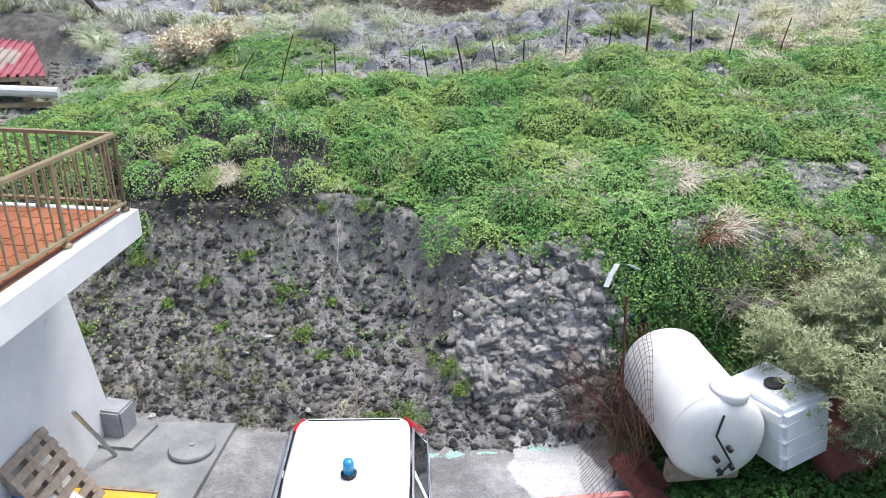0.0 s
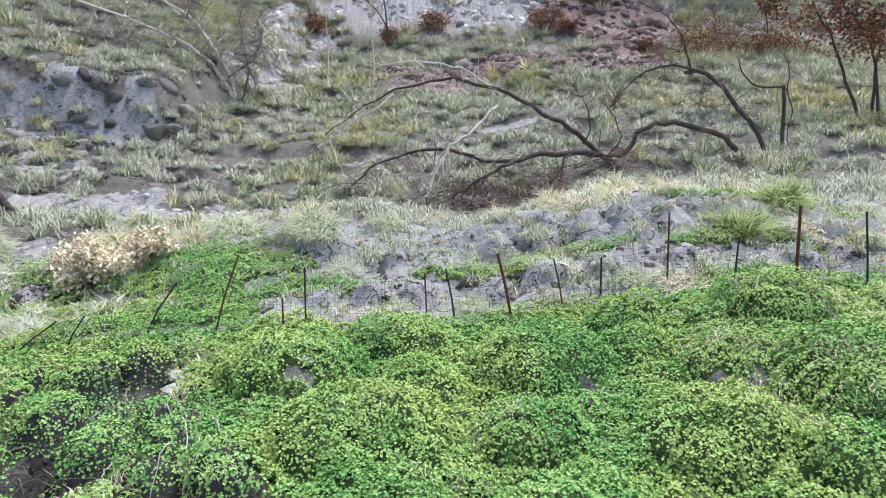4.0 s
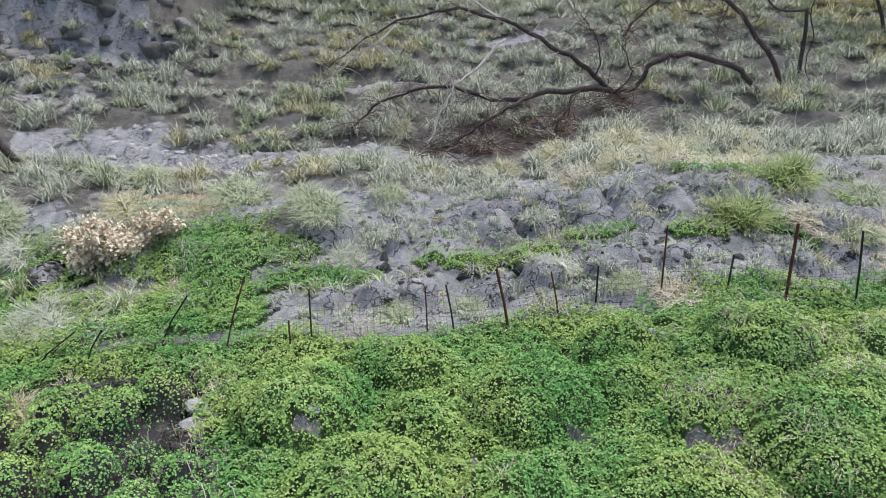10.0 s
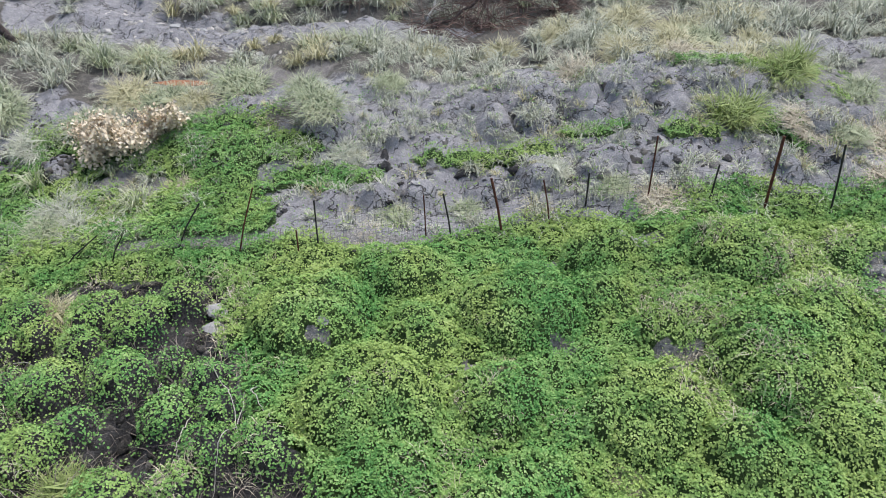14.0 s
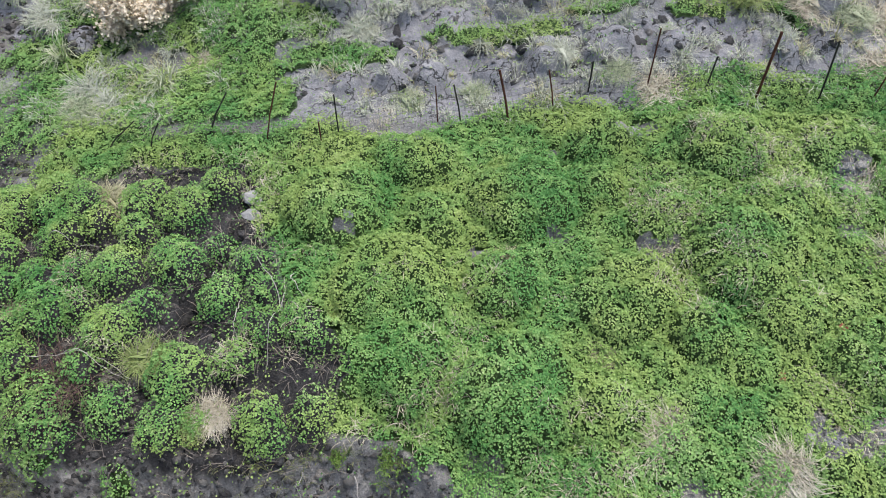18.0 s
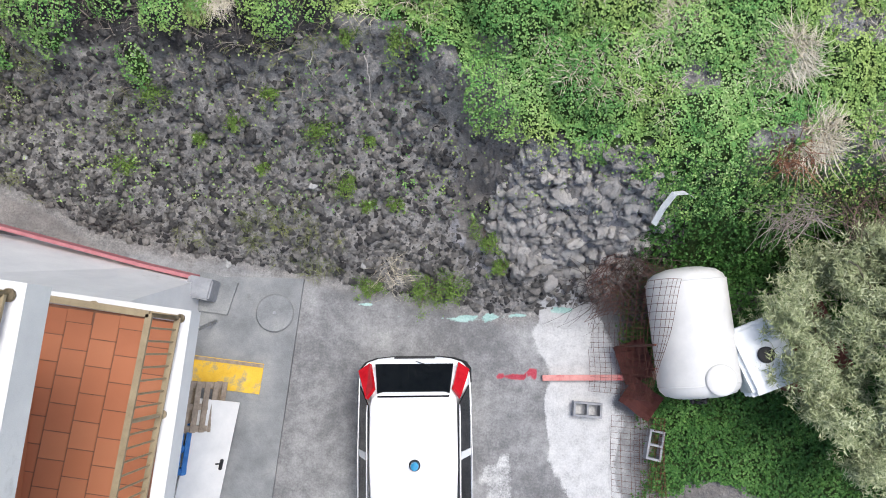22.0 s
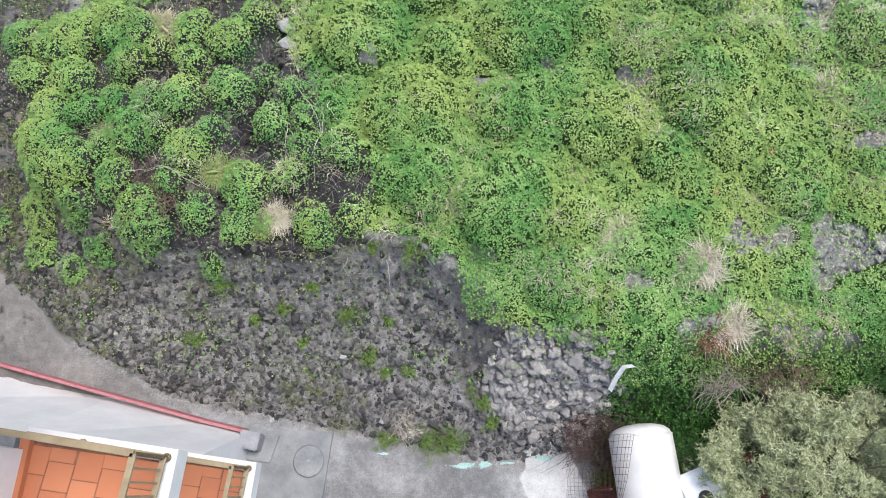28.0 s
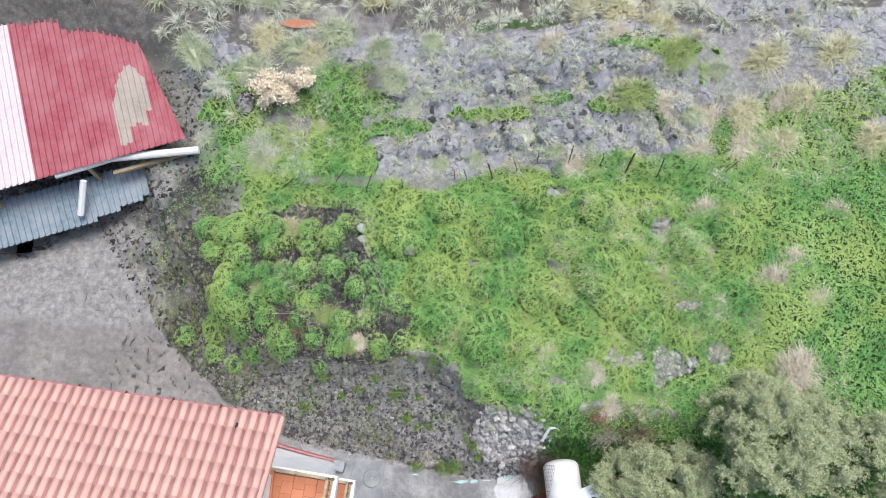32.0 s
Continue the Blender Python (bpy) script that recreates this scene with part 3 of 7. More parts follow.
def zone_fields(x, y):
    """How far each kind of ground covers a place, 0 to 1: creeper, grey clay, dry litter, red soil, paving, mud, pale screed, turquoise and red marking paint."""
    toe, crest = toe_line(x), crest_line(x)
    n1, n2, n3 = fbm(x, y, 1.6, 51, 4), fbm(x, y, 5.0, 52, 4), fbm(x, y, 0.6, 53, 3)
    mat = smooth(-0.12, 0.2, y - creeper_front(x) + 0.6 * n1 + 0.5 * n3) * (1 - smooth(-0.35, 0.35, y - mat_edge(x) + 1.2 * n1))
    mat = mat * smooth(-10.9, -9.9, x + 2.0 * n1 - 0.35 * np.clip(y - 15.5, 0, 3))
    west, shape = shoulder(x, y), mounds(x, y, LOW_CUSHIONS + HIGH_CUSHIONS, 91)[1]
    mat = mat * (1 - west) * (1 - smooth(0.1, 0.3, gullies(x, y) + 0.25 * n3))
    for cx, cy, rx, ry in ((7.1, 12.6, 1.0, 0.6), (2.95, 18.7, 0.45, 0.2), (5.3, 12.75, 0.6, 0.3), (8.75, 13.1, 0.6, 0.4), (7.55, 14.6, 0.6, 0.2), (6.7, 17.3, 0.4, 0.4), (3.0, 12.0, 0.35, 0.4), (11.2, 13.6, 0.5, 0.4), (6.2, 16.2, 0.3, 0.12), (8.3, 16.6, 0.4, 0.15), (4.8, 18.8, 0.25, 0.12), (1.45, 18.45, 0.25, 0.1), (-2.5, 16.25, 0.2, 0.1), (-0.15, 16.1, 0.3, 0.12), (1.3, 16.3, 0.3, 0.12), (2.98, 15.9, 0.3, 0.25)):
        mat = mat * (1 - 0.85 * blob(x, y, cx, cy, rx, ry, 0, 1.0))
    mat = np.maximum(mat, west * smooth(0.25, 0.45, shape + 0.4 * n3))
    past = smooth(18.8, 19.8, y)
    hollow = past * (1 - smooth(23.2, 24.6, y)) * smooth(-12, -9.5, x) * smooth(0.07, 0.22, n2 * 0.5 + n1 + 0.2 * smooth(-2.5, -5, x) + 0.12 * smooth(5, 9, x) - 0.3 * smooth(-5.5, -1.5, x + 2 * n3) * (1 - smooth(4, 7, x)))
    green = np.maximum(mat, hollow * 0.9)
    for cx, cy, rx, ry in ((-5.4, 22.2, 2.3, 0.9), (-3.2, 21.4, 1.3, 0.4), (0.6, 22.0, 1.9, 0.3), (6.6, 24.6, 2.2, 0.5), (-7.0, 20.6, 2.0, 0.6), (-10.6, 22.2, 1.0, 0.7), (1.0, 25.8, 2.0, 0.4), (4.6, 22.1, 0.7, 0.3), (2.8, 22.5, 0.9, 0.2), (12.5, 20.5, 3.0, 3.0), (15, 14, 5, 6)):
        green = np.maximum(green, past * blob(x, y, cx, cy, rx, ry, 0, 0.7) * 0.9 if cy > 16 else blob(x, y, cx, cy, rx, ry) * (y > crest))
    east = smooth(2.5, 3.3, x + 0.9 * n1) * (1 - smooth(9.5, 12, y)) * smooth(2, 4, y)
    east = np.maximum(east, blob(x, y, 3.3, 9.9, 0.5, 0.8, 0, 0.6))
    green = np.maximum(green, blob(x, y, 3.1, 10.9, 0.75, 0.7, 0, 0.4))
    green = np.maximum(green, east * 0.95 * (1 - blob(x, y, 4.2, 5.2, 1.3, 0.6, 0, 0.5)))
    lump = mounds(x, y, HUMPS, 111)[1] * past
    green = green * (1 - 0.9 * smooth(0.15, 0.5, lump + 0.5 * n3))
    clay = past * (1 - smooth(24.8, 26.2, y - 0.05 * x)) * smooth(-7.5, -4.5, x + 2 * n2) * (0.62 + 1.3 * n2 + 0.5 * n1)
    for cx, cy, rx, ry in ((0.9, 20.65, 4.6, 0.65), (2.6, 23.1, 3.4, 0.7), (-2.9, 22.4, 0.9, 0.5), (6.4, 20.9, 1.7, 0.6), (8.0, 22.3, 1.5, 0.5)):
        clay = np.maximum(clay, 0.95 * blob(x, y, cx, cy, rx, ry, 2, 0.6))
    clay = np.maximum(clay, blob(x, y, 1.45, 10.0, 1.75, 1.05, 0, 0.25))
    clay = np.maximum(clay, blob(x, y, 0.1, 10.2, 0.9, 1.3, 0, 0.3) * 0.6)
    for cx, cy, rx, ry in ((-6.5, 29.9, 7.0, 1.0), (-12, 31.3, 4, 1.2), (9.5, 27.0, 3.6, 0.8), (15, 26, 4, 1.0), (-12.6, 62, 3.0, 10.0), (-3, 77, 14, 6), (-10.5, 23.0, 1.4, 1.8), (8.0, 13.0, 0.7, 0.5), (5.2, 12.9, 0.6, 0.35), (-4, 36.5, 2.5, 0.6), (2, 42, 3, 0.6)):
        clay = np.maximum(clay, blob(x, y, cx, cy, rx, ry, 0, 0.9))
    clay = np.maximum(clay, smooth(0.1, 0.4, lump))
    scarp = np.maximum(blob(x, y, -17.5, 39.2, 4.8, 1.2, -6, 0.6), 0.8 * blob(x, y, -15.6, 35.0, 2.2, 1.6, 0, 0.9))
    clay = np.maximum(clay, 0.62 * scarp)
    litter = (1 - scarp) * past * (0.8 + 1.3 * n2 + 0.5 * n1) * (0.45 + 0.55 * smooth(24, 27, y)) * (1 - 0.7 * smooth(66, 72, y) * smooth(-14, -8, x))
    red = blob(x, y, 5.0, 59.5, 9.0, 7.0, 0, 0.7) * 0.95
    red = np.maximum(red, blob(x, y, 12, 73, 8, 8, 0, 0.8))
    red = np.maximum(red, blob(x, y, -7.2, 25.8, 1.5, 0.35) * 0.9)
    yard = yard_mask(x, y)
    paving = yard * smooth(-7.6, -6.0, x) * (1 - smooth(2.5, 3.2, x + 0.8 * n1))
    upper = yard * smooth(-10.5, -12, x) * smooth(12.8, 14.5, y + n2)
    mud = yard * smooth(-6.4, -7.4, x) * (1 - 0.75 * upper)
    mud = np.maximum(mud, blob(x, y, -7.0, 25.8, 3.2, 0.8, 0, 0.5) * 0.95)
    mud = np.maximum(mud, 0.95 * blob(x, y, -0.1, 10.9, 0.5, 1.6, 0, 0.6))
    mud = np.maximum(mud, east * blob(x, y, 4.2, 5.2, 1.3, 0.6, 0, 0.5))
    mud = np.maximum(mud, yard * smooth(-0.9, -0.2, y - toe + 0.8 * n1) * smooth(-9, -6, x) * 0.9)
    screed = 0.85 * blob(x, y, 1.9, 7.3, 0.75, 2.3, 6, 0.5)
    screed = np.maximum(screed, 0.5 * blob(x, y, 0.35, 5.2, 0.3, 1.0, 0, 0.9)) * (x < 3.2)
    cyan = 0.0
    for cx, cy, rx, ry in ((-0.85, 8.37, 0.24, 0.07), (-1.3, 8.4, 0.25, 0.04), (-0.1, 8.42, 0.45, 0.05), (0.6, 8.5, 0.5, 0.05), (1.5, 8.62, 0.3, 0.09), (-2.1, 8.6, 0.25, 0.04)):
        cyan = np.maximum(cyan, blob(x, y, cx, cy, rx, ry, 3, 0.9, 6))
    redp = 0.0
    for cx, cy, rx, ry in ((-3.02, 7.42, 0.15, 0.08), (-2.75, 7.4, 0.16, 0.04), (0.62, 7.4, 0.3, 0.05), (0.98, 7.42, 0.14, 0.1), (0.0, 7.36, 0.16, 0.04)):
        redp = np.maximum(redp, blob(x, y, cx, cy, rx, ry, 0, 0.9, 8))
    redp = redp * (0.25 + 0.75 * smooth(-0.08, 0.12, fbm(x, y, 0.22, 121, 3)))
    cyan = cyan * (0.3 + 0.7 * smooth(-0.12, 0.1, fbm(x, y, 0.25, 123, 3)))
    # darker soil in cuts and on the shoulder; shade painted into the footprints
    darkened = np.maximum(np.maximum(smooth(0.08, 0.25, gullies(x, y)), 0.7 * west) * smooth(-0.5, 0.1, y - crest), 0.6 * yard * smooth(-9, -10.5, x) * (y < 21) * footprints(x, y))
    darkened = np.maximum(darkened, (1 - yard) * (y < 20) * smooth(-8.3, -10, x) * (0.5 + 1.2 * n1))
    return np.clip(green, 0, 1), np.clip(clay, 0, 1), np.clip(litter, 0, 1), red, paving, mud, screed, cyan, redp, np.clip(darkened, 0, 1)


def steps(*runs):
    """Grid lines: (start, stop, step) runs joined end to end."""
    return np.unique(np.concatenate([np.arange(a, b, s) for a, b, s in runs] + [[runs[-1][1]]]).round(4))


gx = steps((-900, -200, 100), (-200, -60, 14), (-60, -30, 2.0), (-30, -22, 0.5), (-22, -11, 0.11), (-11, 3.6, 0.05), (3.6, 12, 0.1), (12, 30, 0.3), (30, 60, 2.0), (60, 200, 14), (200, 900, 100))
gy = steps((-900, -200, 100), (-200, -40, 16), (-40, 2, 2.0), (2, 6.9, 0.2), (6.9, 8.4, 0.1), (8.4, 13, 0.05), (13, 20, 0.1), (20, 27, 0.1), (27, 36, 0.22), (36, 72, 0.4), (72, 120, 2.0), (120, 300, 12), (300, 1500, 100))
X2, Y2 = np.meshgrid(gx, gy)
Z2 = ground_height(X2, Y2)
nx, ny = len(gx), len(gy)
idx = (np.arange(ny - 1)[:, None] * nx + np.arange(nx - 1)[None]).ravel()
quads = np.stack([idx, idx + 1, idx + nx + 1, idx + nx], 1)
ground_mesh = mesh_from("ground", np.stack([X2, Y2, Z2], -1).reshape(-1, 3), quads, GROUND, True)
fields = [f.ravel() for f in zone_fields(X2, Y2)]
for name, trio in (("zones_a", fields[:3]), ("zones_b", fields[3:6]), ("zones_c", fields[6:9])):
    layer = ground_mesh.color_attributes.new(name, "FLOAT_COLOR", "POINT")
    layer.data.foreach_set("color", np.stack([*trio, np.ones(nx * ny)], 1).astype(np.float32).ravel())
layer = ground_mesh.attributes.new("darkened_soil", "FLOAT", "POINT")
layer.data.foreach_set("value", fields[9].astype(np.float32))
ground = tagged(new("ground", ground_mesh), "hillside of grey clay soil, creeper and dry grass", "ground", kind="structure")


def scatter(x0, x1, y0, y1, per_m2):
    n = int((x1 - x0) * (y1 - y0) * per_m2)
    return x0 + (x1 - x0) * rng.random(n), y0 + (y1 - y0) * rng.random(n)


def stuff(name, label, category, verts, faces, material):
    return tagged(new(name, mesh_from(name, verts, faces, material)), label, category, kind="stuff")


class Raster:
    """Ground height and zones on a fine even grid, for quick look-up."""

    def __init__(self, x0, x1, y0, y1, step):
        self.x0, self.y0, self.step = x0, y0, step
        xs, ys = np.arange(x0, x1 + step, step), np.arange(y0, y1 + step, step)
        gx_, gy_ = np.meshgrid(xs, ys)
        self.shape = gx_.shape
        self.layers = [ground_height(gx_, gy_), zone_fields(gx_, gy_)[0]]

    def __call__(self, layer, x, y):
        u, v = (x - self.x0) / self.step, (y - self.y0) / self.step
        i, j = np.clip(u.astype(int), 0, self.shape[1] - 2), np.clip(v.astype(int), 0, self.shape[0] - 2)
        u, v, z = u - i, v - j, self.layers[layer]
        return (z[j, i] * (1 - u) + z[j, i + 1] * u) * (1 - v) + (z[j + 1, i] * (1 - u) + z[j + 1, i + 1] * u) * v


near = Raster(-15, 17.2, 2.4, 25, 0.055)
GX_, GY_ = np.meshgrid(np.arange(near.shape[1]) * near.step + near.x0, np.arange(near.shape[0]) * near.step + near.y0)
near.layers.append(billow(GX_, GY_, 0.36, 61))
near.layers.append((lambda q: q[1] - q[0])(cells(GX_, GY_, 0.95, 66)))
slope_y, slope_x = np.gradient(near.layers[0] + 0.05 * near.layers[2], near.step)
near.layers += [slope_x, slope_y]
EVERY_CUSHION = LOW_CUSHIONS + HIGH_CUSHIONS

# creeper over the bank and the hollow behind it
for x0, x1, y0, y1, density, size, label in ((-14.5, 17, 10.2, 24.6, 4300, 0.039, "bright green creeping plants covering the bank"), (2.2, 15, 2.5, 11.4, 1900, 0.052, "dense dark green groundcover beside the white tank")):
    px_, py_ = scatter(x0, x1, y0, y1, density)
    thin = smooth(7.5, 13, px_)
    keep = rng.random(len(px_)) < np.clip(near(1, px_, py_) * 1.2 - 0.1, 0.015 + 0.04 * smooth(0.06, 0.2, fbm(px_, py_, 0.6, 69, 3)) if y0 > 5 else 0, 1) * (py_ > toe_line(px_) + 0.3 if y0 > 5 else (py_ < crest_line(px_))) * (1 - 0.62 * thin) * (1 - 0.35 * smooth(20, 22, py_))
    px_, py_, thin = px_[keep], py_[keep], thin[keep]
    hump, knob = near(2, px_, py_), np.clip(1.15 - 1.25 * cells(px_, py_, 0.11, 62)[0], 0, 1)
    sprig = np.clip(1.2 - 1.35 * cells(px_ + 0.1 * fbm(px_, py_, 0.2, 57, 2), py_ + 0.1 * fbm(px_, py_, 0.2, 58, 2), 0.3, 59)[0], 0, 1)
    keep = rng.random(len(px_)) < (0.56 + 0.44 * smooth(0.15, 0.45, knob + 0.5 * fbm(px_, py_, 0.35, 63, 3))) * (0.62 + 0.38 * smooth(0.12, 0.4, sprig)) * (1 - 0.4 * smooth(0.16, 0.02, hump + 0.5 * fbm(px_, py_, 0.6, 65, 3)) * smooth(-0.02, 0.14, fbm(px_, py_, 1.6, 68, 3)))
    px_, py_, thin, hump, knob, sprig = px_[keep], py_[keep], thin[keep], hump[keep], knob[keep], sprig[keep]
    lift = 0.04 * rng.random(len(px_)) ** 1.5 + 0.05 * hump + 0.06 * knob + 0.09 * sprig
    px_, py_ = px_ + rng.normal(size=len(px_)) * 0.012, py_ + rng.normal(size=len(py_)) * 0.012
    facing = np.stack([-1.3 * near(4, px_, py_), -1.3 * near(5, px_, py_), np.ones(len(px_))], 1)
    facing /= np.linalg.norm(facing, axis=1, keepdims=True)
    centre = np.stack([px_, py_, near(0, px_, py_)], 1) + facing * lift[:, None]
    owner = np.full(len(px_), -1)
    if y0 > 5:
        best = np.full(len(px_), 1.3)
        apart = shoulder(px_, py_) > 0.5
        for i, (cx, cy, r) in enumerate(EVERY_CUSHION):
            d = np.hypot(px_ - cx, py_ - cy) / r
            take = apart & (d < best)
            best[take], owner[take] = d[take], i
        for i, (cx, cy, r) in enumerate(EVERY_CUSHION):
            pick = owner == i
            if pick.sum() < 30:
                continue
            v, f = leaves(centre[pick], size, 0.6, 0.35, facing[pick])
            cushion = thing("creeper_cushion", "rounded green creeper cushion on dark bare soil", "creeper cushion", group="creeper cushions")
            tagged(part("foliage", mesh_from("foliage", v, f, CREEPER), None, cushion), kind="stuff")
    pick = owner < 0
    v, f = leaves(centre[pick], size * (1 + 0.5 * thin[pick, None]), 0.55, 0.35, facing[pick])
    stuff("creeper_mat", label, "creeper", v, f, CREEPER if y0 > 5 else GROUNDCOVER)

# dead stems in the bare cuts and thin grass that grows through the creeper
GREY_STEM = leafy("grey_dead_stems", [(0.2, srgb(92, 86, 80)), (0.6, srgb(140, 131, 122)), (0.9, srgb(190, 180, 164))], 1.0)
px_, py_ = scatter(-11.5, -2.4, 11.8, 18.2, 9)
keep = (gullies(px_, py_) > 0.12) & (py_ > toe_line(px_) + 0.5)
px_, py_ = px_[keep], py_[keep]
v, f = blades(np.stack([px_, py_, ground_height(px_, py_) + 0.02], 1), np.full(len(px_), 0.3), np.full(len(px_), 0.5), 0.005, 7, 0.9, 1.6)
stuff("dead_stems", "grey dead stems in the bare cuts", "dead stems", v, f, GREY_STEM)
px_, py_ = scatter(-10, 13, 10.8, 19.6, 26)
keep = (py_ > crest_line(px_)) & (fbm(px_, py_, 1.0, 67, 3) + 0.12 * smooth(-1, 6, px_) > 0.2)
px_, py_ = px_[keep], py_[keep]
v, f = blades(np.stack([px_, py_, ground_height(px_, py_) + 0.06], 1), np.full(len(px_), 0.22), np.full(len(px_), 0.28), 0.004, 12, 0.8, 1.3)
stuff("thin_dry_grass", "thin dry grass growing through the creeper", "grass", v, f, STRAW)
px_, py_ = scatter(-13, 3, 9, 19, 30)
keep = (py_ > toe_line(px_)) & (py_ < crest_line(px_) + 5 * smooth(-8, -9, px_)) & (near(1, px_, py_) < 0.5) & (px_ < -1.3) & (fbm(px_, py_, 0.9, 66, 3) + 0.2 * smooth(-7, -9.5, px_) > 0.08)
px_, py_ = px_[keep], py_[keep]
v, f = blades(np.stack([px_, py_, ground_height(px_, py_)], 1), np.full(len(px_), 0.2), np.full(len(px_), 0.22), 0.004, 14, 0.8, 1.2)
stuff("sparse_weeds", "thin olive weeds on the bare slope", "weeds", v, f, leafy("slope_weeds", [(0.15, srgb(82, 92, 52)), (0.5, srgb(122, 130, 82)), (0.9, srgb(168, 164, 118))], 1.0))

# tussock grass over the wild hillside, within the wedge of land that can be seen
tx, ty = scatter(-40, 40, 19.8, 76, 2.0)
fx, fy = scatter(-58, 58, 76, 104, 2.0)
tx, ty = np.concatenate([tx, fx]), np.concatenate([ty, fy])
keep = np.abs(tx + 0.5) < 0.66 * (ty - 7.5) + 3
tx, ty = tx[keep], ty[keep]
fz = zone_fields(tx, ty)
open_ = 0.75 + 0.4 * fz[2] - 0.65 * fz[1] - 1.3 * fz[3] - 0.5 * fz[0] - fz[5] + 1.1 * fbm(tx, ty, 3.5, 71, 3) + smooth(28, 31, ty) * (0.55 * smooth(0.35, 0.6, terrace(tx, ty)) - 0.4) - 0.8 * smooth(64, 70, ty) * smooth(-12, -8, tx) * (1 - smooth(16, 22, tx))
path_ = (1 - smooth(0.6, 1.4, np.abs(ty - 30.0 + 0.8 * fbm(tx, ty, 3.0, 75, 2)))) * (1 - smooth(1, 4, tx))
open_ = open_ * (1 - 0.9 * path_) * (1 - 0.6 * (1 - smooth(25.5, 27, ty))) * (1 - 0.7 * smooth(22, 22.8, ty) * (1 - smooth(25.5, 26.3, ty)) * smooth(-4.5, -3, tx) * (1 - smooth(8, 10, tx)))
keep = rng.random(len(tx)) < np.clip(open_, 0.02, 1) * (0.5 + 0.5 * smooth(24, 28, ty))
tx, ty = tx[keep], ty[keep]
tr = (0.3 + 0.5 * rng.random(len(tx)) ** 1.3) * (0.75 + 0.25 * smooth(24, 29, ty)) * (1 + 0.5 * smooth(40, 65, ty) + 0.5 * smooth(70, 80, ty))
cen = np.stack([tx, ty, ground_height(tx, ty) - 0.03], 1)
shade = fbm(tx, ty, 5.0, 73, 3) + 0.25 * (rng.random(len(tx)) - 0.5)
for low, high, mat, label in ((-9, 0.07, GREY_GRASS, "grey green tussock grass on the hillside"), (0.07, 0.16, OLIVE_GRASS, "olive green tussock grass on the hillside"), (0.16, 9, DRY_GRASS, "dry yellowish tussock grass on the hillside")):
    pick = (shade >= low) & (shade < high)
    a, b = pick & (ty < 44), pick & (ty >= 44)
    v, f = blades(cen[a], tr[a] * 0.62, tr[a] * 1.55, 0.013, 90, 1.15, 1.0)
    w, g = blades(cen[b], tr[b] * 0.95, tr[b] * 1.5, 0.036, 64, 0.8, 1.1, True)
    stuff("hillside_grass", label, "grass", v, f, mat)
    stuff("hillside_grass", label, "grass", w, g, mat)

# small withered tufts on the clay behind the fence
tx, ty = scatter(-10, 15, 19.4, 27, 9)
keep = rng.random(len(tx)) < np.clip(0.45 + 1.6 * fbm(tx, ty, 1.8, 74, 3), 0, 1)
tx, ty = tx[keep], ty[keep]
tr = 0.1 + 0.22 * rng.random(len(tx)) ** 1.6
shade = rng.random(len(tx))
for low, high, mat, label in ((0, 0.85, GREY_GRASS, "withered grey grass tufts on the clay"), (0.85, 1, DRY_GRASS, "withered yellow grass tufts on the clay")):
    pick = (shade >= low) & (shade < high)
    v, f = blades(np.stack([tx, ty, ground_height(tx, ty) - 0.02], 1)[pick], tr[pick] * 1.3, tr[pick] * 1.7, 0.008, 44, 1.0, 1.0)
    stuff("clay_grass", label, "grass", v, f, mat)


# ---- materials of the built things ----
PLASTER = surface("white_plaster", [(0.3, srgb(206, 206, 206)), (0.7, srgb(232, 231, 229))], 1.2, 0.85, bump=0.25, fine=90, stain=(srgb(170, 168, 160), 0.9, 0.63))
CONCRETE = surface("weathered_concrete", [(0.3, srgb(104, 106, 108)), (0.5, srgb(132, 134, 135)), (0.75, srgb(164, 164, 162))], 1.4, 0.9, bump=0.5, fine=45, stain=(srgb(104, 104, 102), 1.7, 0.62))
GREY_BLOCK = surface("grey_block", [(0.3, srgb(130, 132, 136)), (0.7, srgb(166, 167, 170))], 5, 0.95, bump=0.6, fine=120)
PINK_PAINT = surface("faded_red_paint", [(0.3, srgb(160, 92, 98)), (0.7, srgb(186, 126, 128))], 4, 0.7, bump=0.15)
BEIGE_STEEL = surface("beige_painted_steel", [(0.3, srgb(132, 116, 90)), (0.7, srgb(168, 152, 122))], 5, 0.5, 0.1, bump=0.1)
RUST = surface("rusty_iron", [(0.3, srgb(62, 40, 34)), (0.5, srgb(96, 58, 46)), (0.75, srgb(132, 84, 64))], 18, 0.9, 0.2, bump=0.5)
DARK_IRON = surface("dark_green_iron", [(0.3, srgb(34, 40, 38)), (0.7, srgb(66, 62, 56))], 14, 0.75, 0.2, bump=0.3)
POLYETHYLENE = surface("white_polyethylene", [(0.3, srgb(204, 203, 200)), (0.7, srgb(228, 226, 222))], 2.2, 0.42, bump=0.05, fine=160, stain=(srgb(186, 180, 168), 1.6, 0.64))
CLOUDY_PLASTIC = surface("cloudy_plastic", [(0.3, srgb(214, 219, 222)), (0.7, srgb(238, 240, 241))], 3, 0.4, bump=0.05)
YELLOW_BOARD = surface("yellow_board", [(0.3, srgb(214, 166, 42)), (0.7, srgb(236, 196, 66))], 4, 0.7, bump=0.2, stain=(srgb(150, 142, 122), 4.5, 0.52))
WOOD_GREY = surface("grey_timber", [(0.3, srgb(120, 106, 92)), (0.7, srgb(176, 160, 142))], 9, 0.9, bump=0.5, fine=70)
